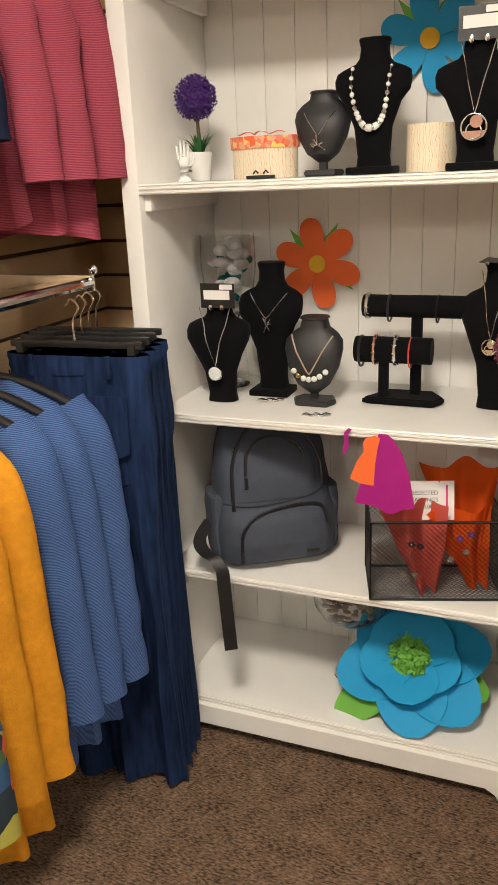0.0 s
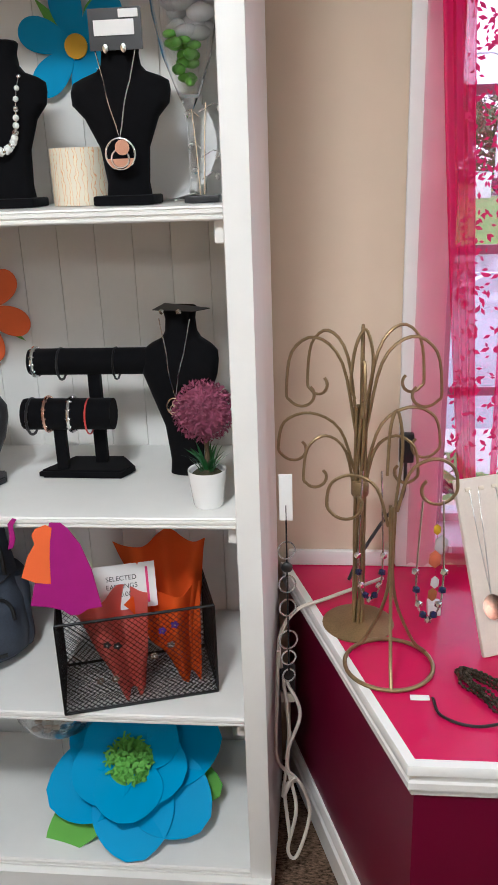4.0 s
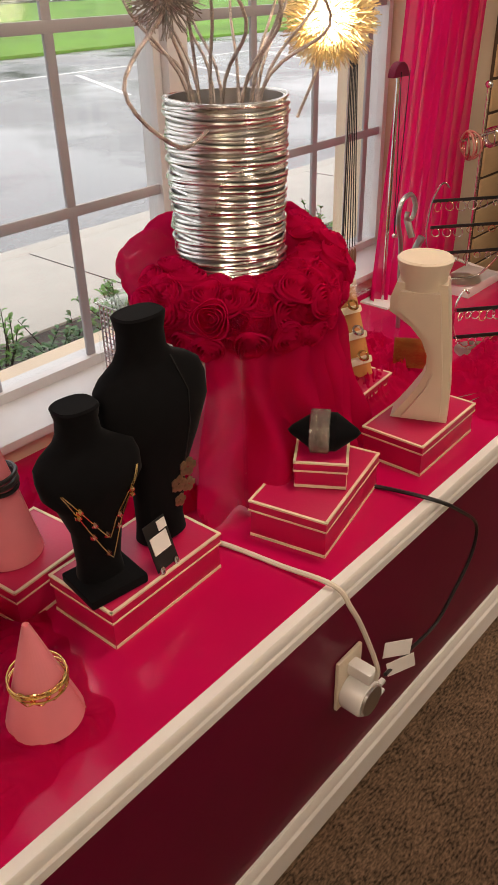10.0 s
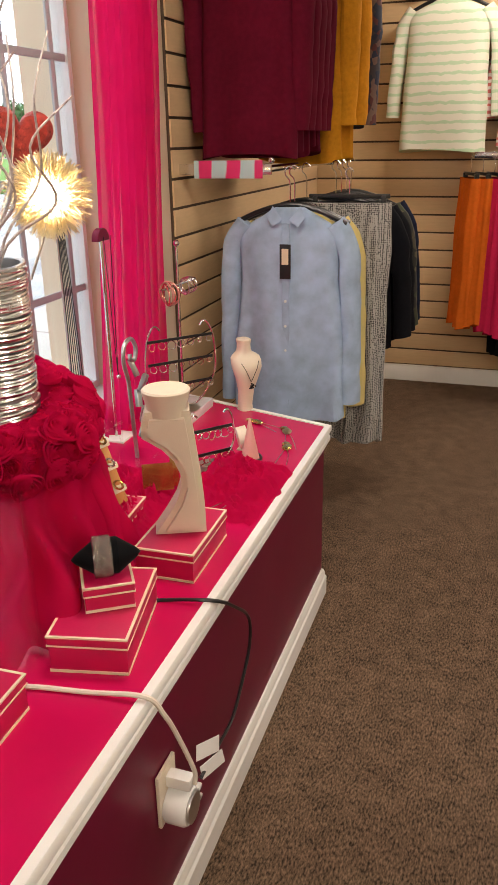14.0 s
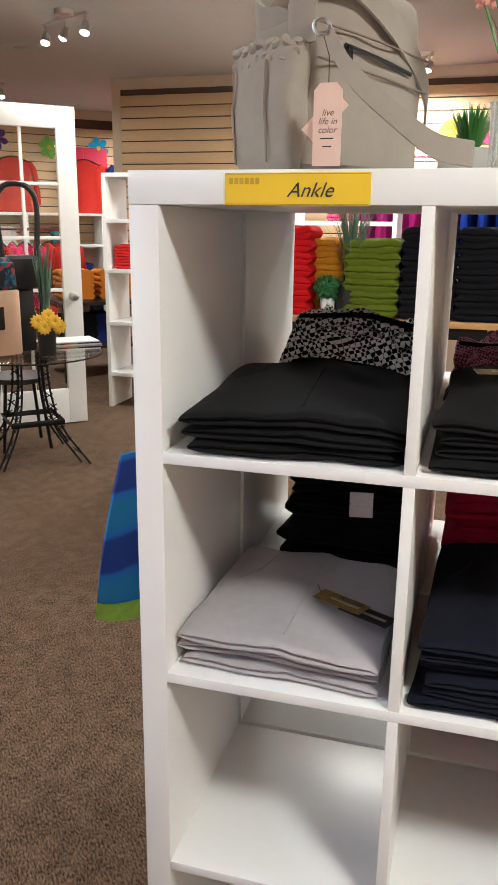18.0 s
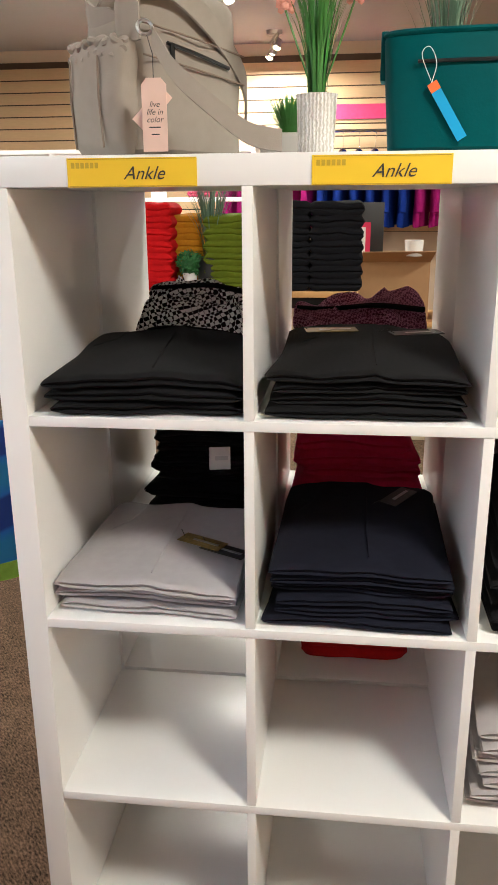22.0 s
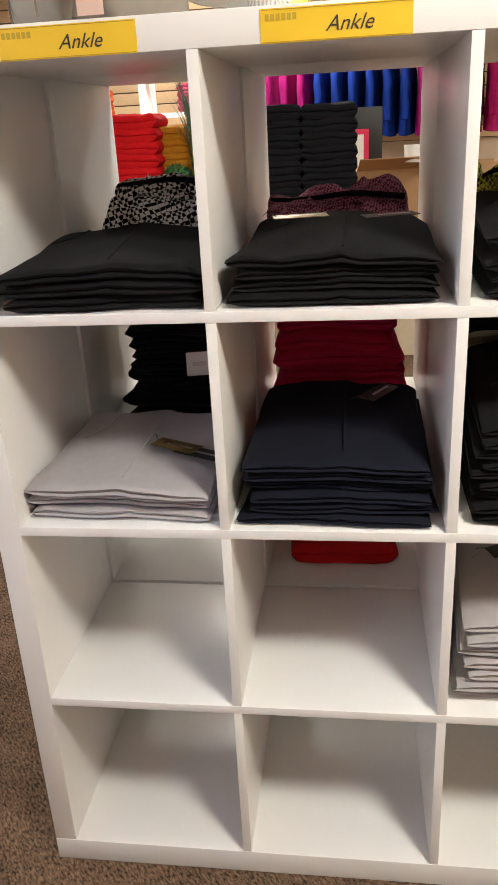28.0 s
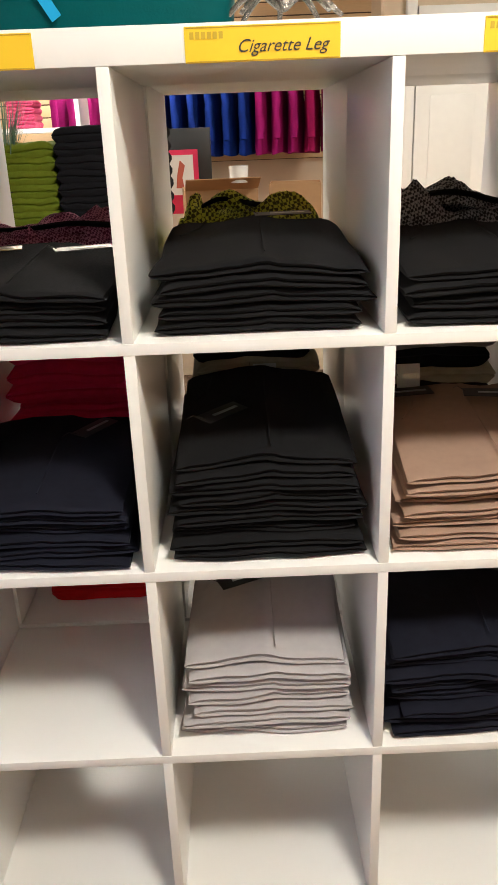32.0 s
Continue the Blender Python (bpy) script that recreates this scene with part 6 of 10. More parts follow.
for x, z, s in ((0.034, 0.12, 1.0), (0.018, 0.095, 0.9), (0.038, 0.085, 0.8), (0.022, 0.062, 0.7)):
    for k in range(5):
        part("petal", ball(0.0085 * s, (x + 0.009 * s * math.cos(k * 1.257), front_of(0.03, z) - 0.003, z + 0.009 * s * math.sin(k * 1.257)), None, 1, 1, 0.3, 1), ANTIQUE, t)
t = earring_card(pose(1.15, 0.172, BX, -18, 0, 5), "small black earring card leaning on the bust", 0.045, 0.075)
# arched cream bust
t = thing("arched_bust", "cream leatherette neck display with an arched cut-out", "display bust", pose(1.79, 0.127, BT + 0.0672, 0, 0, -66) @ Matrix.Scale(1.16, 4))
ARCH = [(-0.046, 0.0), (0.047, 0.0), (0.046, 0.05), (0.042, 0.10), (0.036, 0.15), (0.030, 0.20), (0.025, 0.235), (-0.052, 0.235), (-0.060, 0.21), (-0.060, 0.188), (-0.048, 0.180), (-0.026, 0.165), (-0.006, 0.142), (0.004, 0.118), (0.005, 0.092), (-0.004, 0.065), (-0.020, 0.038), (-0.036, 0.014)]
part("body", moved(slab(ARCH, -0.036, 0.036, 0.011), pose(0, 0, 0, 90)), CREAM_LEATHER, t)
part("neck", lathe([(0, 0.21), (0.034, 0.21), (0.036, 0.24), (0.042, 0.262), (0.043, 0.268), (0.040, 0.271), (0, 0.271)], 32, at=(-0.014, 0, 0)), CREAM_LEATHER, t)
# vase on a mesh stand
t = thing("mesh_stand", "clear stand with silver mesh sides", "display stand", pose(1.38, 0.22, BT))
part("top", box(0, 0, 0.314, 0.36, 0.36, 0.322, 0.001), ACRYL, t, "clear acrylic top")
for x in (0.004, 0.356):
    for y in (0.004, 0.356):
        part("leg", box(x - 0.003, y - 0.003, 0.0, x + 0.003, y + 0.003, 0.3138, 0.001), ACRYL, t, "clear acrylic leg")
MESHM = mat("silver_mesh", (0.55, 0.53, 0.55), 0.35, 0.9)
for mm in (pose(0.005, 0.18, 0, 0, 0, 90), pose(0.10, 0.355, 0), pose(0.355, 0.18, 0, 0, 0, 90)):
    w = bmesh.new()
    for k in range(18):
        tube([(0.17 * k / 17, 0, 0.02), (0.17 * k / 17, 0, 0.31)], 0.0016, 4, bm=w)
    for k in range(30):
        tube([(0, 0, 0.02 + 0.29 * k / 29), (0.17, 0, 0.02 + 0.29 * k / 29)], 0.0016, 4, bm=w)
    part("mesh_panel", w, MESHM, t, "woven silver mesh panel", m=mm)
WIRE = mat("bright_coiled_wire", (0.74, 0.73, 0.70), 0.27, 1.0, vary=0.12, scale=60)
VZ = BT + 0.325
t = thing("wire_vase", "tall vase wound of bright silver wire", "vase", pose(1.555, 0.40, VZ))
part("core", lathe([(0, 0), (0.088, 0), (0.096, 0.325), (0.092, 0.325), (0.084, 0.01), (0, 0.01)], 36), STEEL, t)
nturn = 56
rw = random.Random(9)
for k in range(nturn):
    z = 0.004 + 0.325 * k / nturn
    r = 0.091 + 0.008 * z / 0.325
    a, b = rw.uniform(-0.002, 0.003), rw.uniform(0, 6.28)
    part("wire_coil", tube([((r + a + 0.002 * math.sin(3 * q + b)) * math.cos(q), (r + a + 0.002 * math.sin(3 * q + b)) * math.sin(q), z + 0.0024 * math.sin(2 * q + b)) for q in np.linspace(0, 6.283, 37)[:-1]], 0.0032, 6, True), WIRE, t)
GLIT = mat("silver_glitter_twig", (0.56, 0.48, 0.44), 0.35, 0.6, vary=0.6, scale=400, bump=0.6, bscale=600)
tips = []
rw = random.Random(21)
for k in range(16):
    a = k * 0.393 + rw.uniform(-0.15, 0.15)
    o = rw.uniform(0.06, 0.17)
    h = rw.uniform(0.22, 0.42)
    pts = smooth_path([(0.03 * math.cos(a), 0.03 * math.sin(a), 0.05), (0.06 * math.cos(a), 0.06 * math.sin(a), 0.33), ((0.06 + o * 0.7) * math.cos(a + 0.25), (0.06 + o * 0.7) * math.sin(a + 0.25), 0.33 + h * 0.35), ((0.06 + o * 0.55) * math.cos(a - 0.15), (0.06 + o * 0.55) * math.sin(a - 0.15), 0.33 + h * 0.7), ((0.06 + o) * math.cos(a + 0.25), (0.06 + o) * math.sin(a + 0.25), 0.33 + h)])
    part("twig", tube(pts, 0.0034, 6, r2=0.0018), GLIT, t, "glittered bare twig")
TINSEL = mat("gold_tinsel", (0.80, 0.66, 0.40), 0.3, 0.8, vary=0.2, scale=200)


def tinsel_ball(x, y, z, r, n, label, lit):
    t = thing("tinsel_ball", label, "light ornament", pose(x, y, z))
    rr = random.Random(int(100 * x))
    b = bmesh.new()
    for _ in range(n):
        d = Vector((rr.gauss(0, 1), rr.gauss(0, 1), rr.gauss(0, 1))).normalized()
        e = d.orthogonal().normalized()
        e.rotate(Matrix.Rotation(rr.uniform(0, 6.28), 3, d))
        tube([d * r * 0.45, d * r * 0.8 + e * r * 0.12, d * r * rr.uniform(0.95, 1.15) + e * r * 0.3], 0.0009, 3, bm=b)
    part("tinsel", b, TINSEL if lit else mat("grey_tinsel", (0.35, 0.32, 0.29), 0.4, 0.7), t)
    part("core", ball(r * (0.58 if lit else 0.5), (0, 0, 0), None, 2), glow("warm_bulb", (1.0, 0.88, 0.62), 16.0) if lit else GLIT, t, "glowing warm bulb" if lit else "")
    if lit:
        part("stem", tube(smooth_path([(-0.06, 0.02, -0.15), (-0.02, 0.01, -0.08), (0, 0, -r * 0.3)]), 0.003, 6), GLIT, t)
    return t


tinsel_ball(1.775, 0.36, 1.355, 0.074, 1000, "glowing gold tinsel ball on a twig", True)
tinsel_ball(1.40, 0.36, 1.40, 0.05, 260, "grey tinsel ball on a twig", False)
part("wire", tube(smooth_path([(1.49, 0.37, VZ + 0.29), (1.35, 0.30, 1.22), (1.27, 0.31, 1.30), (1.39, 0.35, 1.385)]), 0.003, 6), GLIT, thing("curved_twig", "long glittered twig arching out of the vase", "twig"))
# heart
HEARTM = mat("red_glitter", (0.42, 0.045, 0.03), 0.3, 0.5, vary=0.8, scale=700, bump=0.8, bscale=900)
hb = bmesh.new()
hp = [(0.0046 * 16 * math.sin(s) ** 3, 0.0046 * (13 * math.cos(s) - 5 * math.cos(2 * s) - 2 * math.cos(3 * s) - math.cos(4 * s))) for s in np.linspace(0, 6.283, 41)[:-1]]
rings_ = []
for q, y in ((0.35, -0.028), (0.8, -0.018), (1.0, 0), (0.8, 0.018), (0.35, 0.028)):
    rings_.append([hb.verts.new((q * x, y, q * z)) for x, z in hp])
for a, b in zip(rings_, rings_[1:]):
    for k in range(40):
        hb.faces.new((a[k], a[(k + 1) % 40], b[(k + 1) % 40], b[k]))
hb.faces.new(rings_[0])
hb.faces.new(rings_[-1][::-1])
HM = pose(2.0, 0.56, 1.465, 0, 8, -55)
ht = thing("glitter_heart", "red glitter heart on a thin stem", "ornament", HM)
part("heart", hb, HEARTM, ht)
part("stem", tube(smooth_path([HM.inverted() @ Vector((1.60, 0.42, VZ + 0.30)), HM.inverted() @ Vector((1.80, 0.50, 1.34)), Vector((0, 0, -0.06))]), 0.0025, 6), GLIT, ht)
# scarf with rosettes round the vase
ROS = mat("raspberry_rosette_cloth", (0.66, 0.010, 0.085), 0.8, vary=0.15, scale=80, sheen=0.15)
SCARF_D = sheer("raspberry_gauze_gathered", (0.66, 0.008, 0.09), 0.95)
sc = thing("rosette_scarf", "raspberry rosette scarf draped round the wire vase", "scarf", pose(1.555, 0.40, VZ))


def rosette(r, seed):
    b = bmesh.new()
    for k in range(5):
        q = r * (1 - 0.19 * k)
        hgt = r * (0.55 + 0.08 * k)
        pv = None
        for i in range(25):
            a = i / 24 * 6.283 + seed
            w = q * (1 + 0.10 * math.sin(3 * a + k + seed))
            row = [b.verts.new((w * 0.75 * math.cos(a), w * 0.75 * math.sin(a), 0)), b.verts.new((w * math.cos(a), w * math.sin(a), hgt * (0.75 + 0.12 * math.sin(2 * a + k)))), b.verts.new((w * 0.93 * math.cos(a), w * 0.93 * math.sin(a), hgt))]
            if pv:
                for j in range(2):
                    b.faces.new((pv[j], row[j], row[j + 1], pv[j + 1]))
            pv = row
    return b


def bunch(a, e, grow=0.0):
    """A place on the bunched scarf ring: angle round the vase and angle round the roll."""
    minor = 0.058 + 0.016 * nz(a * 2.1, 3) + 0.010 * nz(a * 5, e * 1.5) + grow
    major = 0.140 + 0.012 * nz(a * 1.3, 7)
    r = major + minor * math.cos(e)
    return Vector((r * math.cos(a), r * math.sin(a), 0.03 + 0.03 * math.sin(a * 1.0 + 0.6) + minor * math.sin(e)))


part("swag", sheet(110, 26, lambda u, v: bunch(u * 6.2832, v * 6.2832)), SCARF_D, sc, "bunched gauze ring")
rr = random.Random(3)
for k in range(96):
    a = -3.3 + 3.9 * (k // 4) / 23 + rr.uniform(-0.07, 0.07)
    e = [0.95, 0.3, -0.3, 1.6][k % 4] + rr.uniform(-0.15, 0.15)
    c, q = bunch(a, e, -0.006), bunch(a, e, 0.05)
    part("rosette", rosette(0.024 * rr.uniform(0.8, 1.35), k), SCARF_D, sc, m=Matrix.Translation(c) @ (q - c).to_track_quat("Z", "Y").to_matrix().to_4x4())


def drape(u, v):
    a = -2.65 + 2.3 * u
    r = 0.185 + 0.028 * v + 0.026 * math.sin(u * 34 + 3 * nz(v * 2, u * 3, 4)) * (0.3 + v) + 0.02 * nz(u * 6, v * 3)
    return (r * math.cos(a) + 0.03 * v - 0.07 * v * (1 - u), r * math.sin(a) - 0.02 * v, -0.02 - (VZ - BT - 0.026) * v)


part("drape", sheet(90, 34, drape), SCARF_D, sc, "gauze end falling to the bench")
part("drape", sheet(70, 30, lambda u, v: Vector(drape(0.15 + 0.8 * u, v)) * 0.93 + Vector((0.01 * math.sin(u * 31), 0.01 * math.sin(u * 19), 0.0))), SCARF_D, sc, "gauze end falling to the bench")
# cuff bracelet on the small box
t = thing("cuff_bracelet", "crystal cuff on a black velvet roll", "bracelet", pose(1.490, 0.140, BT + 0.0735 + 0.0505 + 0.033, 0, 0, -57))
part("roll", moved(lathe([(0, -0.062), (0.008, -0.055), (0.033, -0.018), (0.033, 0.020), (0.008, 0.055), (0, 0.062)], 24), pose(0, 0, 0, 0, 90)), BLACK_VELVET, t)
SPARK = mat("crystal_pave", (0.30, 0.27, 0.24), 0.25, 0.8, vary=0.9, scale=420, bump=1.0, bscale=900)
part("cuff", moved(lathe([(0.0335, -0.024), (0.0375, -0.022), (0.0375, 0.008), (0.0335, 0.010)], 32), pose(0, 0, 0, 0, 90)), SPARK, t, "silver crystal cuff")
# things at the bench's far end
CURLM = mat("pewter", (0.42, 0.42, 0.42), 0.35, 0.9)
t = thing("clip_stand", "pewter curl stand with hanging clips", "jewellery stand", pose(2.265, 0.465, BT))
part("base", lathe([(0, 0), (0.07, 0), (0.07, 0.003), (0, 0.004)], 28), ACRYL, t)
part("curl", tube(smooth_path([(0, 0, 0.003), (-0.01, 0, 0.12), (-0.02, 0, 0.23), (-0.04, 0, 0.29), (-0.03, 0, 0.335), (0.01, 0, 0.345), (0.035, 0, 0.315), (0.025, 0, 0.285), (0.0, 0, 0.29), (0.0, 0, 0.305)]), 0.006, 8), CURLM, t)
for k in range(5):
    part("clip", box(-0.008, -0.008, 0, 0.008, 0.008, 0.05, 0.003), CURLM, t, m=pose(0.015 + 0.012 * (k % 2), -0.01, 0.06 + 0.045 * k, 10, 20 * (-1) ** k, 30 * k))
t = thing("ring_display", "orange tiered wooden ring display with white tabs", "ring display", pose(1.865, 0.325, BT + 0.051, -24, 0, -18))
part("board", box(-0.045, 0, 0, 0.045, 0.012, 0.25, 0.002), mat("orange_wood", (0.55, 0.24, 0.07), 0.5, vary=0.1), t)
for k in range(4):
    part("tab", box(-0.04, -0.03, 0.03 + 0.055 * k, 0.03, -0.0005, 0.045 + 0.055 * k, 0.003), CREAM_LEATHER, t)
    part("ring", tube(ring(0.011, 18), 0.003, 6, True), SILVER if k % 2 else GOLD, t, m=pose(0.005, -0.034, 0.048 + 0.055 * k, 60))
FOIL = mat("iridescent_foil", (0.62, 0.40, 0.12), 0.15, 0.9, vary=0.5, scale=25)
t = thing("foil_card", "gold iridescent foil card standing on the scarf", "card", pose(2.02, 0.285, BT + 0.03, -8, 0, -60))
part("card", box(-0.038, 0, 0, 0.038, 0.002, 0.07), FOIL, t)
part("card", box(0.036, 0, 0, 0.06, 0.002, 0.085), FOIL, t, m=pose(0, 0.01, 0, 0, 0, 20))


def hoop_stand(m, w, h, rows, label):
    t = thing("earring_stand", label, "earring stand", m)
    part("base", lathe([(0, 0), (0.055, 0), (0.055, 0.004), (0.02, 0.008), (0, 0.009)], 28), STEEL, t)
    part("hoop", tube(smooth_path([(-w * 0.35, 0, h * 0.99), (-w * 0.42, 0, h * 1.04), (-w * 0.50, 0, h), (-w * 0.60, 0, h * 0.8), (-w * 0.6, 0, h * 0.4), (-w * 0.3, 0, h * 0.08), (0, 0, 0.008), (w * 0.3, 0, h * 0.08), (w * 0.6, 0, h * 0.4), (w * 0.6, 0, h * 0.8), (w * 0.50, 0, h), (w * 0.42, 0, h * 1.04), (w * 0.35, 0, h * 0.99)]), 0.003, 7), CHROME, t)
    rr = random.Random(int(h * 1000))
    for z in rows:
        part("bar", box(-w * 0.57, -0.002, h * z, w * 0.57, 0.002, h * z + 0.009, 0.001), BLACK, t)
        for k in range(7):
            x = -w * 0.5 + w * k / 6
            r = rr.uniform(0.007, 0.014)
            part("earring", tube(ring(r, 14), 0.0015, 5, True), rr.choice([SILVER, ROSE, SILVER]), t, m=pose(x, -0.006, h * z - r + 0.002, 90, 0, rr.uniform(-40, 40)))
    return t


part("plinth", box(-0.09, -0.05, 0, 0.10, 0.06, 0.03, 0.003), POT_WHITE, thing("white_plinth", "low white display plinth", "riser", pose(2.66, 0.47, BT)))
hoop_stand(pose(2.62, 0.47, BT + 0.031, 0, 0, -40), 0.20, 0.27, (0.85, 0.58, 0.3), "oval chrome earring stand with three black bars")
t = thing("bangle_stand", "slim chrome stand with pink bangles on top", "bracelet stand", pose(2.74, 0.52, BT))
part("pole", tube([(0, 0, 0), (0, 0, 0.53)], 0.004, 8), CHROME, t)
part("finial", ball(0.011, (0, 0, 0.54), None, 2), CHROME, t)
part("arm", tube([(-0.07, 0.03, 0.40), (0.07, -0.03, 0.42)], 0.004, 8), CHROME, t)
for k in range(5):
    part("bangle", tube(ring(0.034 + 0.004 * (k % 2), 24), 0.0028, 6, True), [ROSE, mat("pink_bangle", (0.6, 0.25, 0.22), 0.4)][k % 2], t, m=pose(-0.05 + 0.008 * k, 0.02, 0.385, 85, 0, 40 + 12 * k))
for k in range(4):
    part("bangle", tube(ring(0.026, 20), 0.002, 6, True), SILVER, t, m=pose(0.02 + 0.014 * k, -0.012, 0.40, 85, 0, 60 + 15 * k))
hoop_stand(pose(2.26, 0.235, BT, 0, 0, -40), 0.115, 0.155, (0.7, 0.25), "small chrome earring stand with two bars")
M = pose(2.755, 0.30, BT, 0, 0, -42)
bust(M, 0.24, 0.105, CREAM_LEATHER, "slim cream bust with a dark flower necklace", False, group="necklace busts")
pendant_necklace(M, "dark cord with a small flower pendant", 0.032, 0.17, 0.105, -0.02, -0.034, BLACK_METAL, "burst", 0.014)
t = thing("watch_cuff", "cream watch cuff beside the cone", "watch holder", pose(2.42, 0.20, BT))
part("cuff", moved(lathe([(0.028, -0.014), (0.033, -0.014), (0.033, 0.014), (0.028, 0.014)], 24), pose(0, 0, 0.034, 80, 0, 30)), CREAM_LEATHER, t)
part("foot", box(-0.02, -0.012, 0, 0.02, 0.012, 0.004, 0.001), CREAM_LEATHER, t)
for k, (x, y, a, l) in enumerate(((2.55, 0.10, 20, 0.12), (2.42, 0.07, 8, 0.10), (2.02, 0.10, -20, 0.12), (2.62, 0.20, 60, 0.08))):
    t = thing("necklace", "fine gold necklace laid flat with a leaf pendant", "necklace", pose(x, y, BT + (0.024 if 1.95 < x < 2.3 else 0.002), 0, 0, a), "necklaces laid flat")
    part("chain", tube(smooth_path([(-l, 0.018, 0.002), (-l * 0.3, 0.01, 0.002), (0.02, 0.0, 0.002), (-l * 0.3, -0.012, 0.002), (-l, -0.016, 0.002)]), 0.0011, 5), SILVER, t)
    part("pendant", ball(0.019, (0.03, 0, 0.004), None, 2, 1.4, 0.8, 0.25), GOLD if k % 2 else ANTIQUE, t)
    part("leaf", ball(0.016, (0.055, 0.006, 0.004), None, 2, 1, 0.8, 0.3), GOLD, t)
t = earring_card(pose(2.10, 0.30, BT + 0.03, -80, 0, 20), "black earring card lying on the scarf", 0.06, 0.05)
DROP = mat("bronze_drops", (0.28, 0.17, 0.11), 0.4, 0.6)
t = thing("drop_necklaces", "bundle of dark cords with bronze leaf drops at the window", "necklace", pose(2.26, 0.63, 0.74))
for k in range(6):
    x = -0.03 + 0.012 * k
    part("cord", tube([(x * 0.3, 0.01, 0.62), (x, 0, 0.05)], 0.0015, 5), BLACK, t)
    part("drop", ball(0.012, (x, 0, 0.02), None, 2, 0.7, 0.3, 2.2), DROP, t)
part("rail", tube([(-0.05, 0.01, 0.62), (0.06, 0.01, 0.62)], 0.003, 6), CHROME, t)
part("pole", tube([(0.0, 0.02, 0.62), (0.0, 0.02, -0.067)], 0.004, 6), CHROME, t)
part("sticker", box(0, 0, 0, 0.07, 0.0012, 0.07), mat("yellow_sticker", (0.75, 0.50, 0.02), 0.5), tagged(thing("window_sticker", "yellow square sticker on the window glass", "sticker", pose(2.20, GY + 0.006, 0.735)), kind=""))
topiary(pose(0.785, 0.168, BT + 0.012), PLUM, "dusky pink topiary ball in a white pot", 0.274, 0.055, 0.046, 0.088, 14, True)
# magenta paper bloom hung in the window
t = thing("paper_flower", "magenta paper flower hanging at the window", "decoration", pose(1.06, 0.70, 1.50, 80))
for k in range(5):
    part("petal", petal3(0.085, 0.04, 0.012), mat("magenta_card", (0.55, 0.005, 0.16), 0.6) if k == 0 else bpy.data.materials["magenta_card"], t, m=pose(0, 0, 0.001 * k, 0, 0, 72 * k))
part("thread", tube([(0, 0.06, 0), (0, 0.9, 0)], 0.0006, 4), CARD_WHITE, t)
# outlet, timer and cords
t = thing("wall_outlet", "cream outlet plate with a white timer plugged in", "outlet", pose(1.40, 0.0, 0.348))
part("plate", box(-0.036, 0.003, -0.058, 0.036, 0.011, 0.058, 0.003), CREAM_LEATHER, t)
part("timer", moved(lathe([(0, 0), (0.034, 0), (0.037, 0.006), (0.037, 0.038), (0.033, 0.044), (0, 0.044)], 28), pose(0.0, 0.002, -0.025, 90)), POT_WHITE, t, "round white plug-in timer")
part("dial", moved(lathe([(0.012, 0.0445), (0.03, 0.0445), (0.029, 0.049), (0.012, 0.048)], 28), pose(0.0, 0.002, -0.025, 90)), STEEL, t, "grey timer dial")
for k in (-1, 1):
    part("switch", box(0.03, -0.045, -0.03 + 0.012 * k, 0.045, -0.035, -0.022 + 0.012 * k, 0.002), POT_WHITE, t)
part("plug", box(-0.012, -0.045, 0.018, 0.014, 0.003, 0.044, 0.005), POT_WHITE, t, "white plug")
for mm in (pose(0.065, -0.05, 0.055, 82, 10, -28), pose(0.08, -0.052, 0.004, 86, -8, -28)):
    part("cord_tag", box(-0.028, -0.016, 0, 0.028, 0.016, 0.001), CARD_WHITE, t, "white printed cord tag", m=mm)
part("cord", tube(smooth_path([(1.27, 0.26, BT + 0.006), (1.297, 0.20, BT + 0.006), (1.315, 0.09, BT + 0.006), (1.325, -0.005, BT + 0.012), (1.34, -0.028, BT - 0.03), (1.37, -0.035, 0.51), (1.40, -0.05, 0.41), (1.40, -0.05, 0.38)]), 0.0045, 7), CORD_W, thing("cable", "cream power cord running over the bench edge", "cord"))
part("cord", tube(smooth_path([(1.56, 0.15, BT + 0.004), (1.60, 0.10, BT + 0.004), (1.625, -0.005, BT + 0.008), (1.70, -0.026, BT - 0.05), (1.785, -0.026, 0.475), (1.785, -0.026, 0.40), (1.725, -0.026, 0.34), (1.66, -0.026, 0.30), (1.55, -0.03, 0.315), (1.44, -0.045, 0.355)]), 0.0038, 7), BLACK, thing("cable", "black power cord hanging down the bench front", "cord"))
t = thing("extension_cord", "knotted white extension cord beside the bookcase", "cord")
part("cord", tube(smooth_path([(0.0, 0.60, BT + 0.012), (-0.13, 0.50, BT + 0.014), (-0.20, 0.45, BT + 0.01), (-0.235, 0.42, 0.56), (-0.225, 0.40, 0.46), (-0.215, 0.38, 0.36), (-0.22, 0.36, 0.28), (-0.23, 0.35, 0.20), (-0.20, 0.33, 0.27), (-0.17, 0.35, 0.16), (-0.20, 0.33, 0.05), (-0.22, 0.33, 0.07), (-0.20, 0.34, 0.18), (-0.22, 0.36, 0.30), (-0.19, 0.38, 0.40), (-0.22, 0.40, 0.47)]), 0.0042, 7), CORD_W, t)
part("cord", tube(smooth_path([(-0.235, 0.38, 0.56), (-0.24, 0.36, 0.42), (-0.24, 0.35, 0.30), (-0.20, 0.35, 0.25), (-0.225, 0.35, 0.22), (-0.215, 0.33, 0.1)]), 0.0042, 7), CORD_W, t)
part("plug", box(-0.235, 0.40, 0.44, -0.20, 0.425, 0.50, 0.004), BLACK, t, "black plug block")
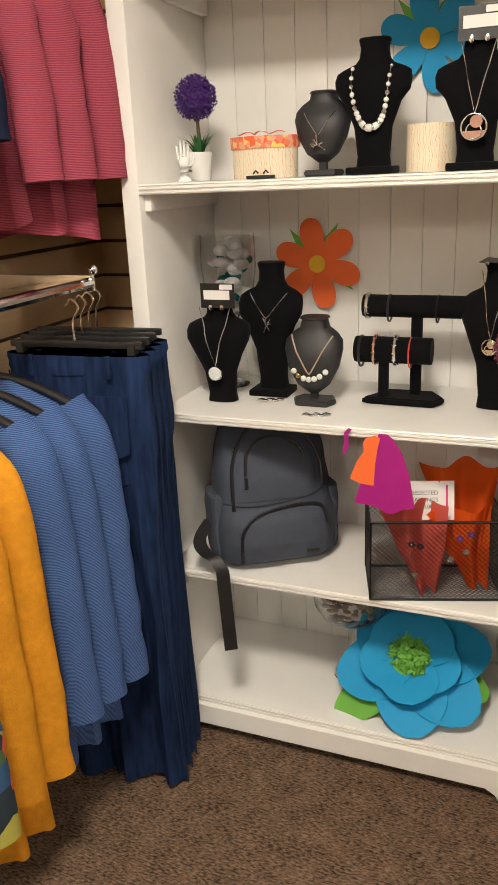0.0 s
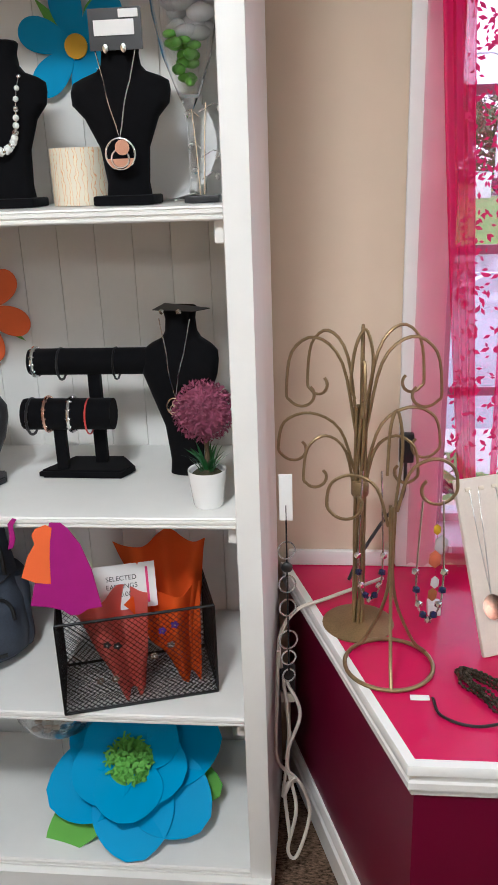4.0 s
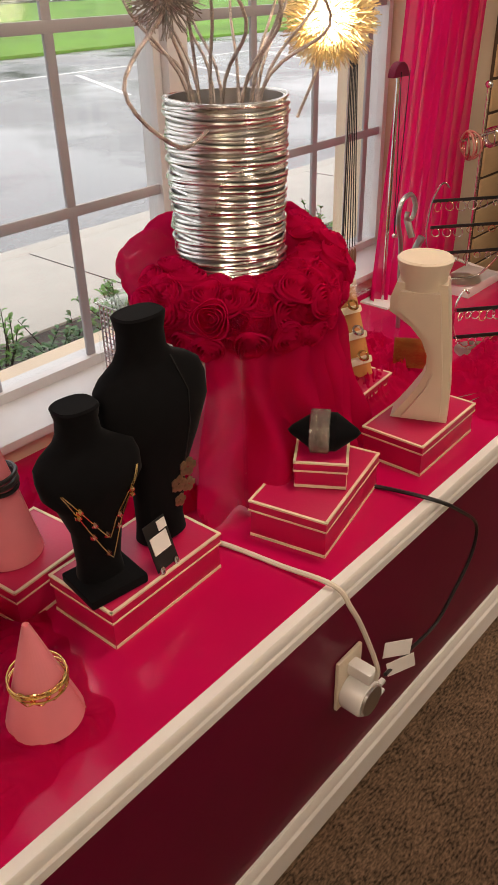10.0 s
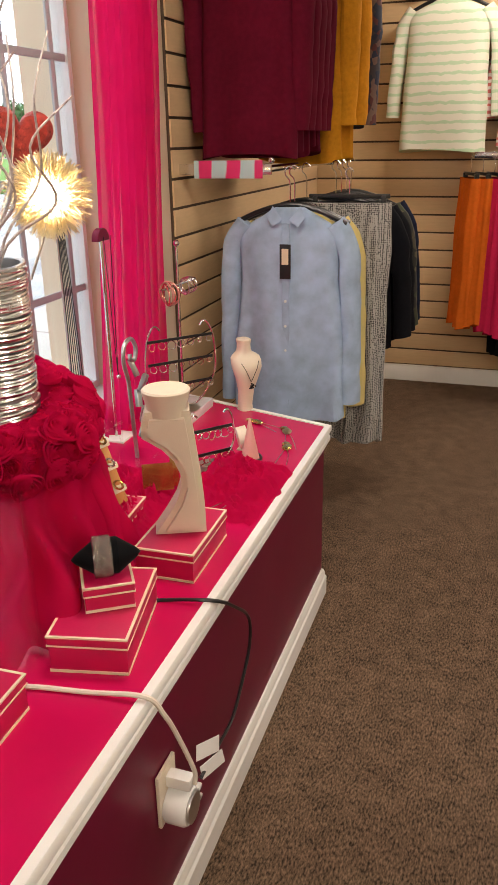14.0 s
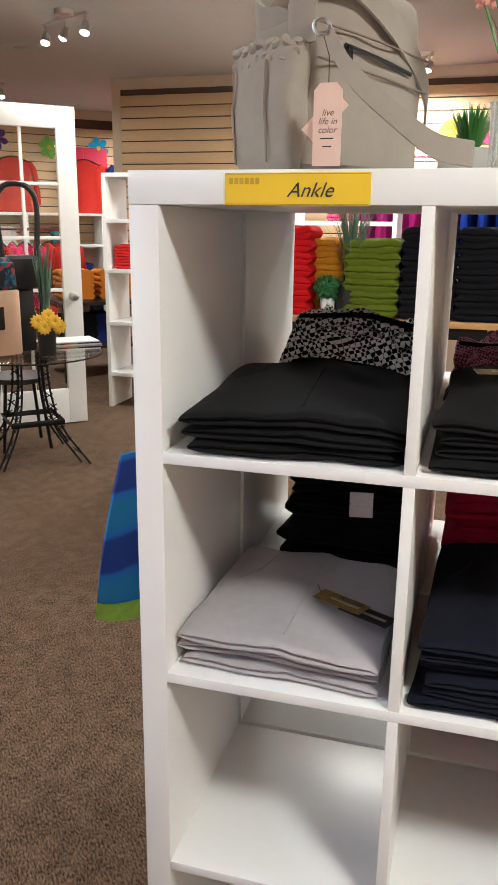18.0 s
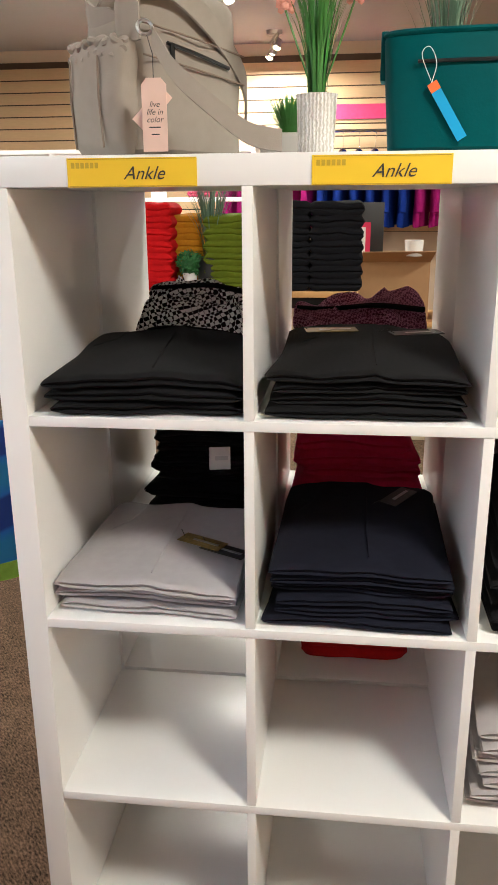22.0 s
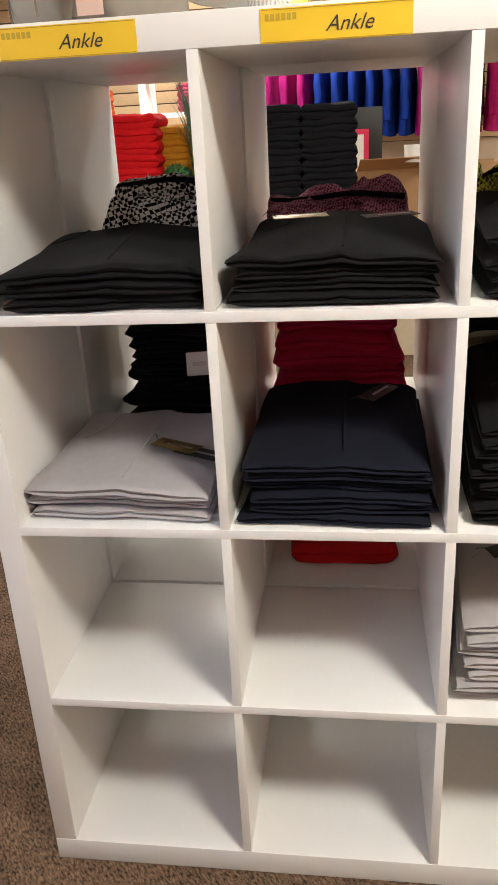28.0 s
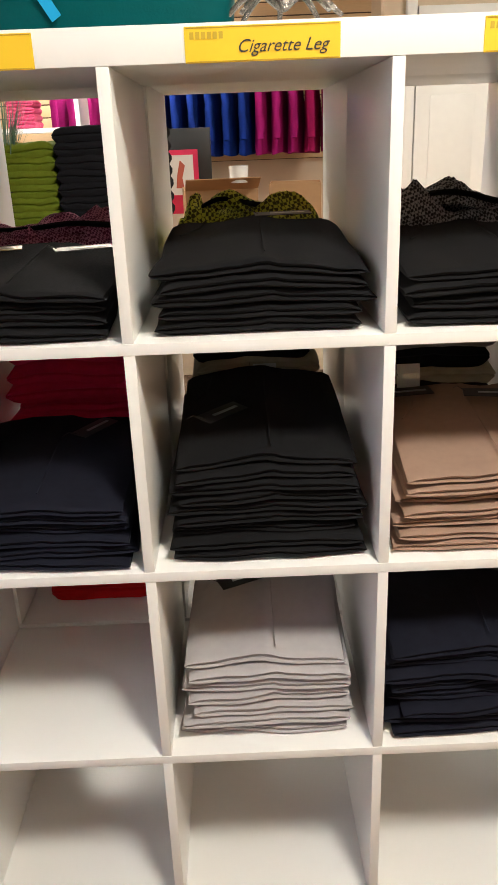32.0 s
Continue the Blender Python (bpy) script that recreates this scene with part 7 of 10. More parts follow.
part("socket", box(-0.233, 0.398, 0.415, -0.202, 0.427, 0.438, 0.003), CREAM_LEATHER, t)
t = thing("power_adapter", "black cord with a small switch box on the wall", "cord", pose(0, 0, 0))
part("switch_box", box(0.035, 0.655, 0.885, 0.068, 0.675, 0.955, 0.004), BLACK, t)
part("cord", tube(smooth_path([(0.05, 0.66, 0.885), (0.045, 0.66, 0.80), (0.0, 0.65, 0.74), (-0.05, 0.62, 0.67), (-0.08, 0.60, BT + 0.006)]), 0.004, 6), BLACK, t)

# ---- clothes on the walls ----
def cloth(name, c, vary=0.12, rough=0.9, scale=60, bump=0.25, bscale=300, sheen=0.0):
    return mat(name, c, rough, vary=vary, scale=scale, bump=bump, bscale=bscale, sheen=sheen, spec=0.08)


DENIM = mat("dark_denim", (0.011, 0.022, 0.062), 0.9, vary=0.75, scale=26, bump=0.3, bscale=900, stretch=(3, 3, 0.45), spec=0.08)
STITCH = cloth("denim_stitching", (0.020, 0.030, 0.060), 0.1)
BLUE_TWILL = striped("blue_white_twill", (0.014, 0.045, 0.17), (0.075, 0.14, 0.31), 95, 2, 0.9, wob=0.8, bump=0.3)
MUSTARD = cloth("mustard_boucle", (0.56, 0.24, 0.015), 0.2, bump=0.6, bscale=260)
PRINT = blotched("tropical_print", [(0.01, 0.02, 0.03), (0.02, 0.07, 0.16), (0.55, 0.09, 0.03), (0.05, 0.10, 0.03), (0.35, 0.32, 0.05), (0.02, 0.03, 0.05)], 22)
PINK_TWILL = striped("raspberry_white_twill", (0.25, 0.018, 0.05), (0.36, 0.075, 0.11), 95, 2, 0.9, wob=0.8, bump=0.3)
BURGUNDY = cloth("burgundy_knit", (0.10, 0.005, 0.018), 0.2)
CHAMBRAY = cloth("pale_chambray", (0.34, 0.44, 0.60), 0.3, scale=18, bscale=500)
YELLOW_C = cloth("pale_yellow_cotton", (0.66, 0.55, 0.22), 0.08)
TWEED = checked("black_white_tweed", (0.03, 0.03, 0.03), (0.42, 0.41, 0.39), 150)
BLACK_C = cloth("black_cotton", (0.008, 0.008, 0.011), 0.2)
NAVY_C = cloth("navy_cotton", (0.010, 0.013, 0.032), 0.2)
CAMO = blotched("camouflage_print", [(0.04, 0.045, 0.02), (0.09, 0.08, 0.045), (0.02, 0.02, 0.015), (0.06, 0.05, 0.03)], 30)
ORANGE_C = cloth("orange_cotton", (0.70, 0.15, 0.015), 0.12)
HOT_PINK_C = cloth("hot_pink_cotton", (0.60, 0.02, 0.09), 0.12)
STRIPE_G = striped("cream_mint_stripe", (0.70, 0.68, 0.58), (0.46, 0.60, 0.40), 6.5, 2, 0.9, wob=1.6, sharp=0.78)
STRIPE_R = striped("white_coral_stripe", (0.76, 0.68, 0.64), (0.66, 0.17, 0.15), 9.5, 2, 0.9, wob=2.0, sharp=0.55)
PLAID = blotched("dark_plaid", [(0.05, 0.04, 0.05), (0.16, 0.10, 0.08), (0.02, 0.025, 0.05), (0.10, 0.03, 0.03)], 40)
SAGE_KNIT = cloth("cream_knit", (0.66, 0.62, 0.50), 0.1)


def garment_mesh(profile, folds=6, amp=0.012, seed=0, n=48, rows=30):
    """A hanging garment: (distance down, half width, half thickness) from the shoulders to the hem, with folds that deepen downwards."""
    zs, ws, ts = zip(*profile)
    b = bmesh.new()
    rr = []
    for j in range(rows + 1):
        v = j / rows
        z = zs[-1] * v
        w, th = np.interp(z, zs, ws), np.interp(z, zs, ts)
        row = []
        for k in range(n):
            a = 2 * math.pi * k / n
            f = amp * (0.15 + 0.85 * v) * (math.sin(folds * a + seed + 1.5 * nz(v * 2, seed)) + 0.7 * nz(a * 1.7 + seed, v * 4))
            x = w * math.copysign(abs(math.cos(a)) ** 0.75, math.cos(a)) + 0.012 * nz(v * 3, seed) * v
            y = (th * math.copysign(abs(math.sin(a)) ** 0.8, math.sin(a))) + f * (1 - abs(math.cos(a)) ** 6)
            row.append(b.verts.new((x, y, -z + 0.01 * v**4 * math.sin(2 * a + seed))))
        rr.append(row)
    for p, q in zip(rr, rr[1:]):
        for k in range(n):
            b.faces.new((p[k], q[k], q[(k + 1) % n], p[(k + 1) % n]))
    b.faces.new(rr[0])
    b.faces.new(rr[-1][::-1])
    return b


def sleeve_mesh(l, r0, r1, seed, lean=0.1, side=1, x0=0.2, drop=0.055):
    pts = [(side * x0, 0, -drop), (side * (x0 + 0.05 + lean * 0.15), -0.004, -drop - 0.09), (side * (x0 + 0.055 + lean * 0.5), -0.012, -drop - l * 0.5), (side * (x0 + 0.05 + lean), -0.02, -drop - l)]
    b = tube(smooth_path(pts, 6), r0, 14, r2=r1, flat=0.6)
    for v in b.verts:
        v.co += Vector((0.008 * nz(v.co.z * 14, seed), 0.012 * nz(v.co.x * 20, v.co.z * 11, seed), 0))
    return b


def kind_of(label):
    """The plain name of a garment, from its label."""
    for k in ("pullover", "cardigan", "tunic", "jacket", "blouse", "shirt"):
        if k in label:
            return k
    return "pullover"


def top_garment(m, mm, label, w=0.25, l=0.68, th=0.045, sleeves=0.5, seed=0, group="", flare=1.0, hanger=True, folds=6, lean=0.05, category="top", amp=0.012, hook=0.14):
    t = thing(kind_of(label), label, category, m, group)
    part("body", garment_mesh([(0, 0.055, 0.02), (0.015, 0.075, 0.028), (0.035, w * 0.55, th * 0.7), (0.065, w * 0.84, th * 0.9), (0.10, w * 0.92, th), (0.25, w * 0.9, th), (l * 0.6, w * 0.95 * flare, th), (l, w * flare, th)], folds, amp, seed), mm, t)
    if sleeves:
        for s in (1, -1):
            part("sleeve", sleeve_mesh(sleeves, 0.046, 0.040, seed + s, lean, s, w * 0.78), mm, t)
    if hanger:
        hang(t, hook)
    return t


def hang(t, h=0.14, w=0.20):
    part("hanger_hook", tube(smooth_path([(0, 0, -0.015), (0, 0, 0.03), (0.002, 0, h - 0.05), (0.018, 0, h - 0.028), (0.014, 0, h - 0.006), (0, 0, h), (-0.016, 0, h - 0.012)]), 0.0025, 6), CHROME, t, "chrome hook")
    part("hanger", tube(smooth_path([(-w, 0, -0.055), (-w * 0.5, 0, -0.012), (0, 0, 0.008), (w * 0.5, 0, -0.012), (w, 0, -0.055)]), 0.009, 8), BLACK, t, "black plastic hanger")


def trousers(m, mm, label, w=0.2, l=1.0, seed=0, group="", th=0.03, clips=True, flare=1.0):
    t = thing("jeans" if "jeans" in label else "trousers", label, "trousers", m, group)
    part("waist", garment_mesh([(0, w, th), (0.04, w, th), (0.2, w * 1.04, th * 1.2), (0.3, w * 1.0, th * 1.2)], 3, 0.004, seed, 40, 10), mm, t)
    for s in (1, -1):
        part("leg", moved(garment_mesh([(0.22, w * 0.50, th * 1.15), (0.24, w * 0.50, th * 1.15), (l * 0.6, w * 0.46 * (1 + flare) / 2, th * 1.1), (l, w * 0.44 * flare, th * 1.05)], 6, 0.022, seed + s, 48, 26), pose(s * w * 0.48, 0, 0)), mm, t)
    if "jeans" in label:
        part("waistband", garment_mesh([(-0.004, w * 1.005, th * 1.06), (0.0, w * 1.02, th * 1.12), (0.036, w * 1.02, th * 1.12), (0.04, w * 1.005, th * 1.04)], 3, 0.003, seed, 40, 4), mm, t, "stitched denim waistband")
        for s in (1, -1):
            part("back_pocket", sheet(8, 8, lambda u, v: (s * w * 0.5 + (u - 0.5) * w * 0.56 * (1 - 0.1 * v), -th * 1.34 - 0.006, -0.085 - 0.13 * v - 0.018 * (v > 0.9) * (1 - abs(2 * u - 1))), 0.003), mm, t, "denim patch pocket")
            part("side_seam", tube(smooth_path([(s * w * 0.985, -th * 0.55, -0.04), (s * w * 1.03, -th * 0.6, -0.25), (s * w * 0.96, -th * 0.7, -0.6), (s * w * 0.96 * (1 + flare) / 2, -th * 0.7, -l + 0.01)]), 0.0016, 5), STITCH, t, "pale stitched side seam")
            part("belt_loop", box(s * w * 0.55 - 0.006, -th * 1.2 - 0.007, -0.046, s * w * 0.55 + 0.006, -th * 1.2 - 0.003, 0.004, 0.001), mm, t)
    if clips:
        part("hanger_bar", box(-w * 0.95, -0.006, 0.012, w * 0.95, 0.006, 0.028, 0.003), BLACK, t, "black clip hanger")
        for s in (1, -1):
            part("clip", box(s * w * 0.8 - 0.009, -0.012, -0.03, s * w * 0.8 + 0.009, 0.012, 0.022, 0.003), BLACK, t)
        part("hanger_hook", tube(smooth_path([(0, 0, 0.02), (0, 0, 0.07), (0.016, 0, 0.10), (0, 0, 0.118), (-0.014, 0, 0.105)]), 0.0025, 6), CHROME, t)
    return t


def hang_rail(m, length, label, arm=0.32, plate=None):
    """A chrome U-rail on a slatwall: x along the wall, y out from it."""
    t = thing("hang_rail", label, "clothes rail", m)
    part("rail", tube([(0, -arm, 0), (length, -arm, 0)], 0.0125, 10), CHROME, t)
    for x in (0.0, length):
        part("arm", box(x - 0.006, -arm - 0.01, -0.018, x + 0.006, 0, 0.018, 0.002), CHROME, t)
        part("knob", ball(0.012, (x, -arm - 0.01, 0.03), None, 2), CHROME, t)
    if plate:
        part("end_plate", box(-0.012, -arm + 0.02, -0.03, -0.0065, -0.06, 0.03, 0.001), plate, t, "printed end plate")
    return t


PLATE = striped("pink_cyan_print", (0.70, 0.03, 0.16), (0.45, 0.62, 0.66), 3.0, 1, 0.4, wob=1)
hang_rail(pose(3.16, WY - 0.02, 1.35), 1.0, "chrome hang rail with a pink printed plate", 0.335, PLATE)
GX = "clothes on the window-wall rail"
top_garment(pose(3.16, 0.262, 1.225, 0, 0, 96), CHAMBRAY, "pale blue chambray shirt with long sleeves", 0.195, 0.77, 0.05, 0.66, 1, GX, hook=0.135, category="shirt", folds=5, lean=0.03, amp=0.02, flare=1.08)
sd = thing("shirt_details", "collar, placket and swing tag of the chambray shirt", "shirt trim", pose(3.105, 0.262, 1.225, 0, 0, -90))
for s in (1, -1):
    part("collar", slab([(s * 0.012, -0.028), (s * 0.05, 0.020), (s * 0.068, -0.022), (s * 0.045, -0.052)], 0, 0.003, 0.001), CHAMBRAY, sd, m=pose(0, 0.004, -0.012, 74))
part("placket", box(-0.014, -0.006, -0.72, 0.014, 0.0, -0.05, 0.002), CHAMBRAY, sd)
for k in range(7):
    part("button", ball(0.006, (0, -0.008, -0.14 - 0.09 * k), None, 1, 1, 0.4, 1), PEARL, sd)
part("swing_tag", box(-0.02, -0.012, -0.24, 0.02, -0.009, -0.12, 0.001), BLACK, sd, "black swing tag")
part("tag_label", box(-0.012, -0.0145, -0.19, 0.012, -0.0125, -0.135), CREAM_EDGE, sd)
top_garment(pose(3.23, 0.265, 1.22, 0, 0, 94), YELLOW_C, "pale yellow cotton shirt with long sleeves", 0.205, 0.79, 0.04, 0.68, 3, GX, lean=0.03)
trousers(pose(3.34, 0.09, 1.23, 0, 0, 94), TWEED, "black and white tweed wide trousers", 0.155, 0.92, 4, GX, 0.035, flare=1.25)
top_garment(pose(3.46, 0.28, 1.22, 0, 0, 92), TWEED, "black and white tweed jacket", 0.22, 0.62, 0.04, 0.55, 5, GX)
for k in range(4):
    top_garment(pose(3.62 + 0.10 * k, 0.20, 1.225, 0, 0, 90 + 2 * k), (BLACK_C, BLACK_C, CAMO, NAVY_C)[k], ("black cotton jacket", "black cotton jacket", "camouflage print shirt", "navy cotton jacket")[k] + " on a black hanger", 0.25, 0.60, 0.05, 0.50, 7 + k, GX)
hang_rail(pose(3.16, WY - 0.02, 2.22), 0.9, "upper chrome hang rail on the slatwall", 0.335)
for k in range(5):
    top_garment(pose(3.22 + 0.085 * k, 0.43, 2.09, 0, 0, 92 + 2 * k), BURGUNDY, "burgundy knit tunic on a hanger", 0.175, 0.70 - 0.02 * (k % 2), 0.045, 0.56, 11 + k, "burgundy tunics", lean=-0.01)
for k, (mm, lab) in enumerate(((MUSTARD, "mustard boucle cardigan on a hanger"), (MUSTARD, "mustard boucle cardigan on a hanger"), (PLAID, "dark plaid shirt on a hanger"))):
    top_garment(pose(3.70 + 0.09 * k, 0.37 - 0.025 * k, 2.09, 0, 0, 92), mm, lab, 0.175, 0.73 - 0.13 * (k == 2), 0.04, 0.54, 20 + k, GX, lean=0.0)
# end wall
t = top_garment(pose(ENDX - 0.13, -0.06, 2.12, 0, 0, 88), STRIPE_G, "cream and mint striped boat-neck top", 0.235, 0.75, 0.05, 0.52, 31, "tops on the end wall", folds=4)
top_garment(pose(ENDX - 0.11, -0.57, 2.11, 0, 0, 90), STRIPE_R, "white and coral striped boat-neck top", 0.225, 0.73, 0.05, 0.52, 33, "tops on the end wall", folds=4)
for y in (-0.10, -0.60):
    part("tag", box(ENDX - 0.165, y - 0.022, 1.86, ENDX - 0.1632, y + 0.022, 1.99), BLACK, thing("swing_tag", "black swing tag hanging on a striped top", "tag", None, "swing tags"))
    wf = thing("wall_hook", "chrome slatwall face-out hook with hangers", "hook", pose(ENDX, y + 0.035, 2.22), "slatwall hooks")
    part("arm", tube([(0, 0, 0.03), (-0.12, 0, 0.03), (-0.16, 0, 0.06)], 0.006, 8), CHROME, wf)
    part("bracket", box(-0.008, -0.02, -0.03, 0.0, 0.02, 0.07, 0.002), CHROME, wf)
for k in range(4):
    part("hanger", tube(smooth_path([(0, -0.2, -0.05), (0, -0.1, -0.01), (0, 0, 0.012), (0, 0.1, -0.01), (0, 0.2, -0.05)]), 0.008, 8), BLACK, thing("empty_hanger", "black plastic hanger on a wall hook", "hanger", pose(ENDX - 0.05 - 0.025 * k, -0.065, 2.19 + 0.02 * k), "empty hangers"))
hr = thing("hang_rail", "short chrome rail with clip hangers on the end wall", "clothes rail", pose(ENDX, 0, 1.35))
part("rail", box(-0.30, -0.84, -0.016, -0.285, -0.25, 0.016, 0.002), CHROME, hr)
for y in (-0.83, -0.26):
    part("arm", box(-0.286, y - 0.006, -0.014, 0.0, y + 0.006, 0.014, 0.002), CHROME, hr)
GE = "trousers on the end-wall rail"
for k, (y, mm, l, lab) in enumerate(((-0.24, ORANGE_C, 0.80, "orange cropped trousers with tied hems"), (-0.30, ORANGE_C, 0.78, "orange cropped trousers with tied hems"), (-0.36, HOT_PINK_C, 0.82, "hot pink harem trousers on a clip hanger"), (-0.42, HOT_PINK_C, 0.84, "hot pink harem trousers on a clip hanger"), (-0.48, BLACK_C, 0.96, "black straight trousers with a side stripe"), (-0.53, NAVY_C, 0.97, "navy straight trousers on a clip hanger"), (-0.59, NAVY_C, 0.98, "navy wide-legged trousers on a clip hanger"), (-0.65, NAVY_C, 1.0, "navy wide-legged trousers on a clip hanger"), (-0.71, NAVY_C, 1.02, "navy wide-legged trousers on a clip hanger"), (-0.77, NAVY_C, 1.05, "navy flared trousers with a long hem"))):
    trousers(pose(ENDX - 0.29, y, 1.235, 0, 0, 22), mm, lab, 0.115, l, 40 + k, GE, 0.028, flare=1.3 if k > 6 else 1.0)
part("stripe", box(-0.004, -0.012, 0, 0.004, 0.012, 0.90), CARD_WHITE, thing("side_stripe", "white side stripe on black trousers", "trim", pose(ENDX - 0.40, -0.505, 0.32)))
for y in (-0.50, -0.80):
    part("tag", box(-0.002, -0.03, -0.13, 0.0, 0.03, 0), CARD_WHITE, thing("price_tag", "white printed price tag on trousers", "tag", pose(ENDX - 0.42, y, 1.225), "price tags"))
# teal paper decoration at the wall's end
t = thing("paper_decoration", "teal folded paper decoration at the wall's corner", "decoration", pose(ENDX - 0.02, -1.02, 2.22, 0, 0, 10))
for k in range(4):
    part("fold", slab([(0, 0), (0.02, -0.10), (0.0, -0.2), (-0.09, -0.16), (-0.13, 0.02), (-0.12, 0.12), (-0.05, 0.08)], 0, 0.002), mat("teal_paper", (0.01, 0.28, 0.27), 0.6) if k == 0 else bpy.data.materials["teal_paper"], t, m=pose(-0.01 * k, -0.02 * k, 0.0, 90, 20 * k, 96))
# left racks beside the bookcase
GL = "clothes on the side-wall rail"
hang_rail(pose(-1.60, -0.72, 1.27, 0, 0, 90), 0.86, "chrome hang rail with a printed plate", 0.30, striped("orange_teal_print", (0.60, 0.16, 0.06), (0.25, 0.42, 0.48), 3.0, 1, 0.4))
for k in range(4):
    trousers(pose(-1.305 + 0.012 * k, 0.16 - 0.05 * k, 1.135, 0, 0, 4), DENIM, "dark denim jeans on a clip hanger", 0.172, 1.125, 50 + k, GL, 0.028, flare=1.35)
for k in range(3):
    top_garment(pose(-1.435 - 0.01 * k, -0.08 - 0.085 * k, 1.09, 0, 0, 6), BLUE_TWILL, "blue and white twill pullover on a hanger", 0.225, 0.86, 0.05, 0.66, 60 + k, GL, lean=0.05, amp=0.016)
for k in range(2):
    top_garment(pose(-1.455 - 0.01 * k, -0.36 - 0.08 * k, 1.07, 0, 0, 6), MUSTARD, "mustard boucle cardigan hanging on the rail", 0.225, 0.93, 0.05, 0.70, 66 + k, GL, lean=0.04, amp=0.016)
top_garment(pose(-1.452, -0.55, 1.02, 0, 0, 6), PRINT, "tropical print blouse on a hanger", 0.22, 0.86, 0.05, 0.64, 70, GL, amp=0.016)
hang_rail(pose(-1.60, -0.40, 2.10, 0, 0, 90), 0.8, "upper chrome hang rail beside the bookcase", 0.30)
for k in range(3):
    top_garment(pose(-1.46 - 0.02 * k, 0.20 - 0.10 * k, 1.97, 0, 0, 5), PINK_TWILL, "raspberry and white twill pullover on a hanger", 0.15, 0.60 - 0.02 * k, 0.05, 0.42, 80 + k, GL, lean=0.04)
top_garment(pose(-1.50, -0.22, 1.98, 0, 0, 5), NAVY_C, "navy cotton pullover on a hanger", 0.20, 0.55, 0.05, 0.36, 88, GL)

# ---- cube shelf contents ----
BLACK_T = cloth("black_twill", (0.009, 0.009, 0.010), 0.25, bscale=900, sheen=0.02)
NAVY_T = cloth("navy_twill", (0.010, 0.011, 0.019), 0.25, bscale=900, sheen=0.02)
GREY_T = cloth("light_grey_twill", (0.40, 0.38, 0.39), 0.06, bscale=900)
TAUPE_T = cloth("taupe_twill", (0.30, 0.20, 0.15), 0.08, bscale=900)
HOUND = weave("houndstooth_knit", (0.012, 0.012, 0.012), (0.80, 0.78, 0.74), 125)
NET_P = weave("plum_net_knit", (0.13, 0.03, 0.065), (0.48, 0.19, 0.28), 210)
NET_L = weave("lime_net_knit", (0.08, 0.08, 0.012), (0.60, 0.58, 0.06), 150)
NET_G = weave("grey_net_knit", (0.03, 0.03, 0.035), (0.30, 0.28, 0.28), 190)
CRIMSON = cloth("crimson_jersey", (0.58, 0.016, 0.075), 0.12)
CORAL_J = cloth("coral_jersey", (0.68, 0.07, 0.085), 0.1)
RED_J = cloth("red_jersey", (0.50, 0.012, 0.012), 0.1)
CREAM_J = cloth("cream_jersey", (0.52, 0.46, 0.34), 0.1)


SECTION = [(0.5, 0), (0.3, 0), (0.1, 0), (-0.1, 0), (-0.3, 0), (-0.45, 0), (-0.478, 0.06), (-0.5, 0.25), (-0.494, 0.42), (-0.468, 0.5), (-0.494, 0.58), (-0.5, 0.75), (-0.478, 0.94), (-0.45, 1), (-0.3, 1), (-0.1, 1), (0.1, 1), (0.3, 1), (0.5, 1)]


def fold_layer(w, d, h, seed, soft=0.004, hump=0.0, wedge=0.0, base=0.0, crease=0.0):
    """One folded garment with a double rolled lip at its front; wedge: how much thicker it is at the back; base: the height that it lies at in its pile."""
    b = bmesh.new()
    rows = []
    nv = 22
    for j in range(nv + 1):
        v = j / nv * 2 - 1
        e = max(0.25, (1 - abs(v) ** 16))
        row = []
        for s, q in SECTION:
            y = s * d
            zr = 0.5 + (q - 0.5) * e
            x = v * w / 2 * (1 - 0.06 * (s + 0.5) * (wedge > 0)) + 0.005 * nz(y * 9, base * 30 + q, seed)
            up = hump * (1 - abs(v)) ** 1.3 * (0.75 + 0.25 * (s + 0.5))
            up -= 0.35 * hump * max(0, abs(v) - 0.7)
            cr = crease * math.exp(-((x - 0.012) / 0.006) ** 2) * (q > 0.4)
            z = (base + zr * h) * (1 + wedge * max(0, s + 0.45)) + up + cr
            z += soft * (nz(x * 11, y * 11, seed) + 0.5 * nz(x * 26 + y * 9, y * 20, seed + 5)) * (0.35 + 0.65 * q)
            row.append(b.verts.new((x, y + 0.006 * nz(v * 1.6, seed, 4) * (1 - s), max(0.0004, z))))
        rows.append(row)
    n = len(SECTION)
    for p, q in zip(rows, rows[1:]):
        for k in range(n):
            b.faces.new((p[k], q[k], q[(k + 1) % n], p[(k + 1) % n]))
    b.faces.new(rows[0])
    b.faces.new(rows[-1][::-1])
    return b


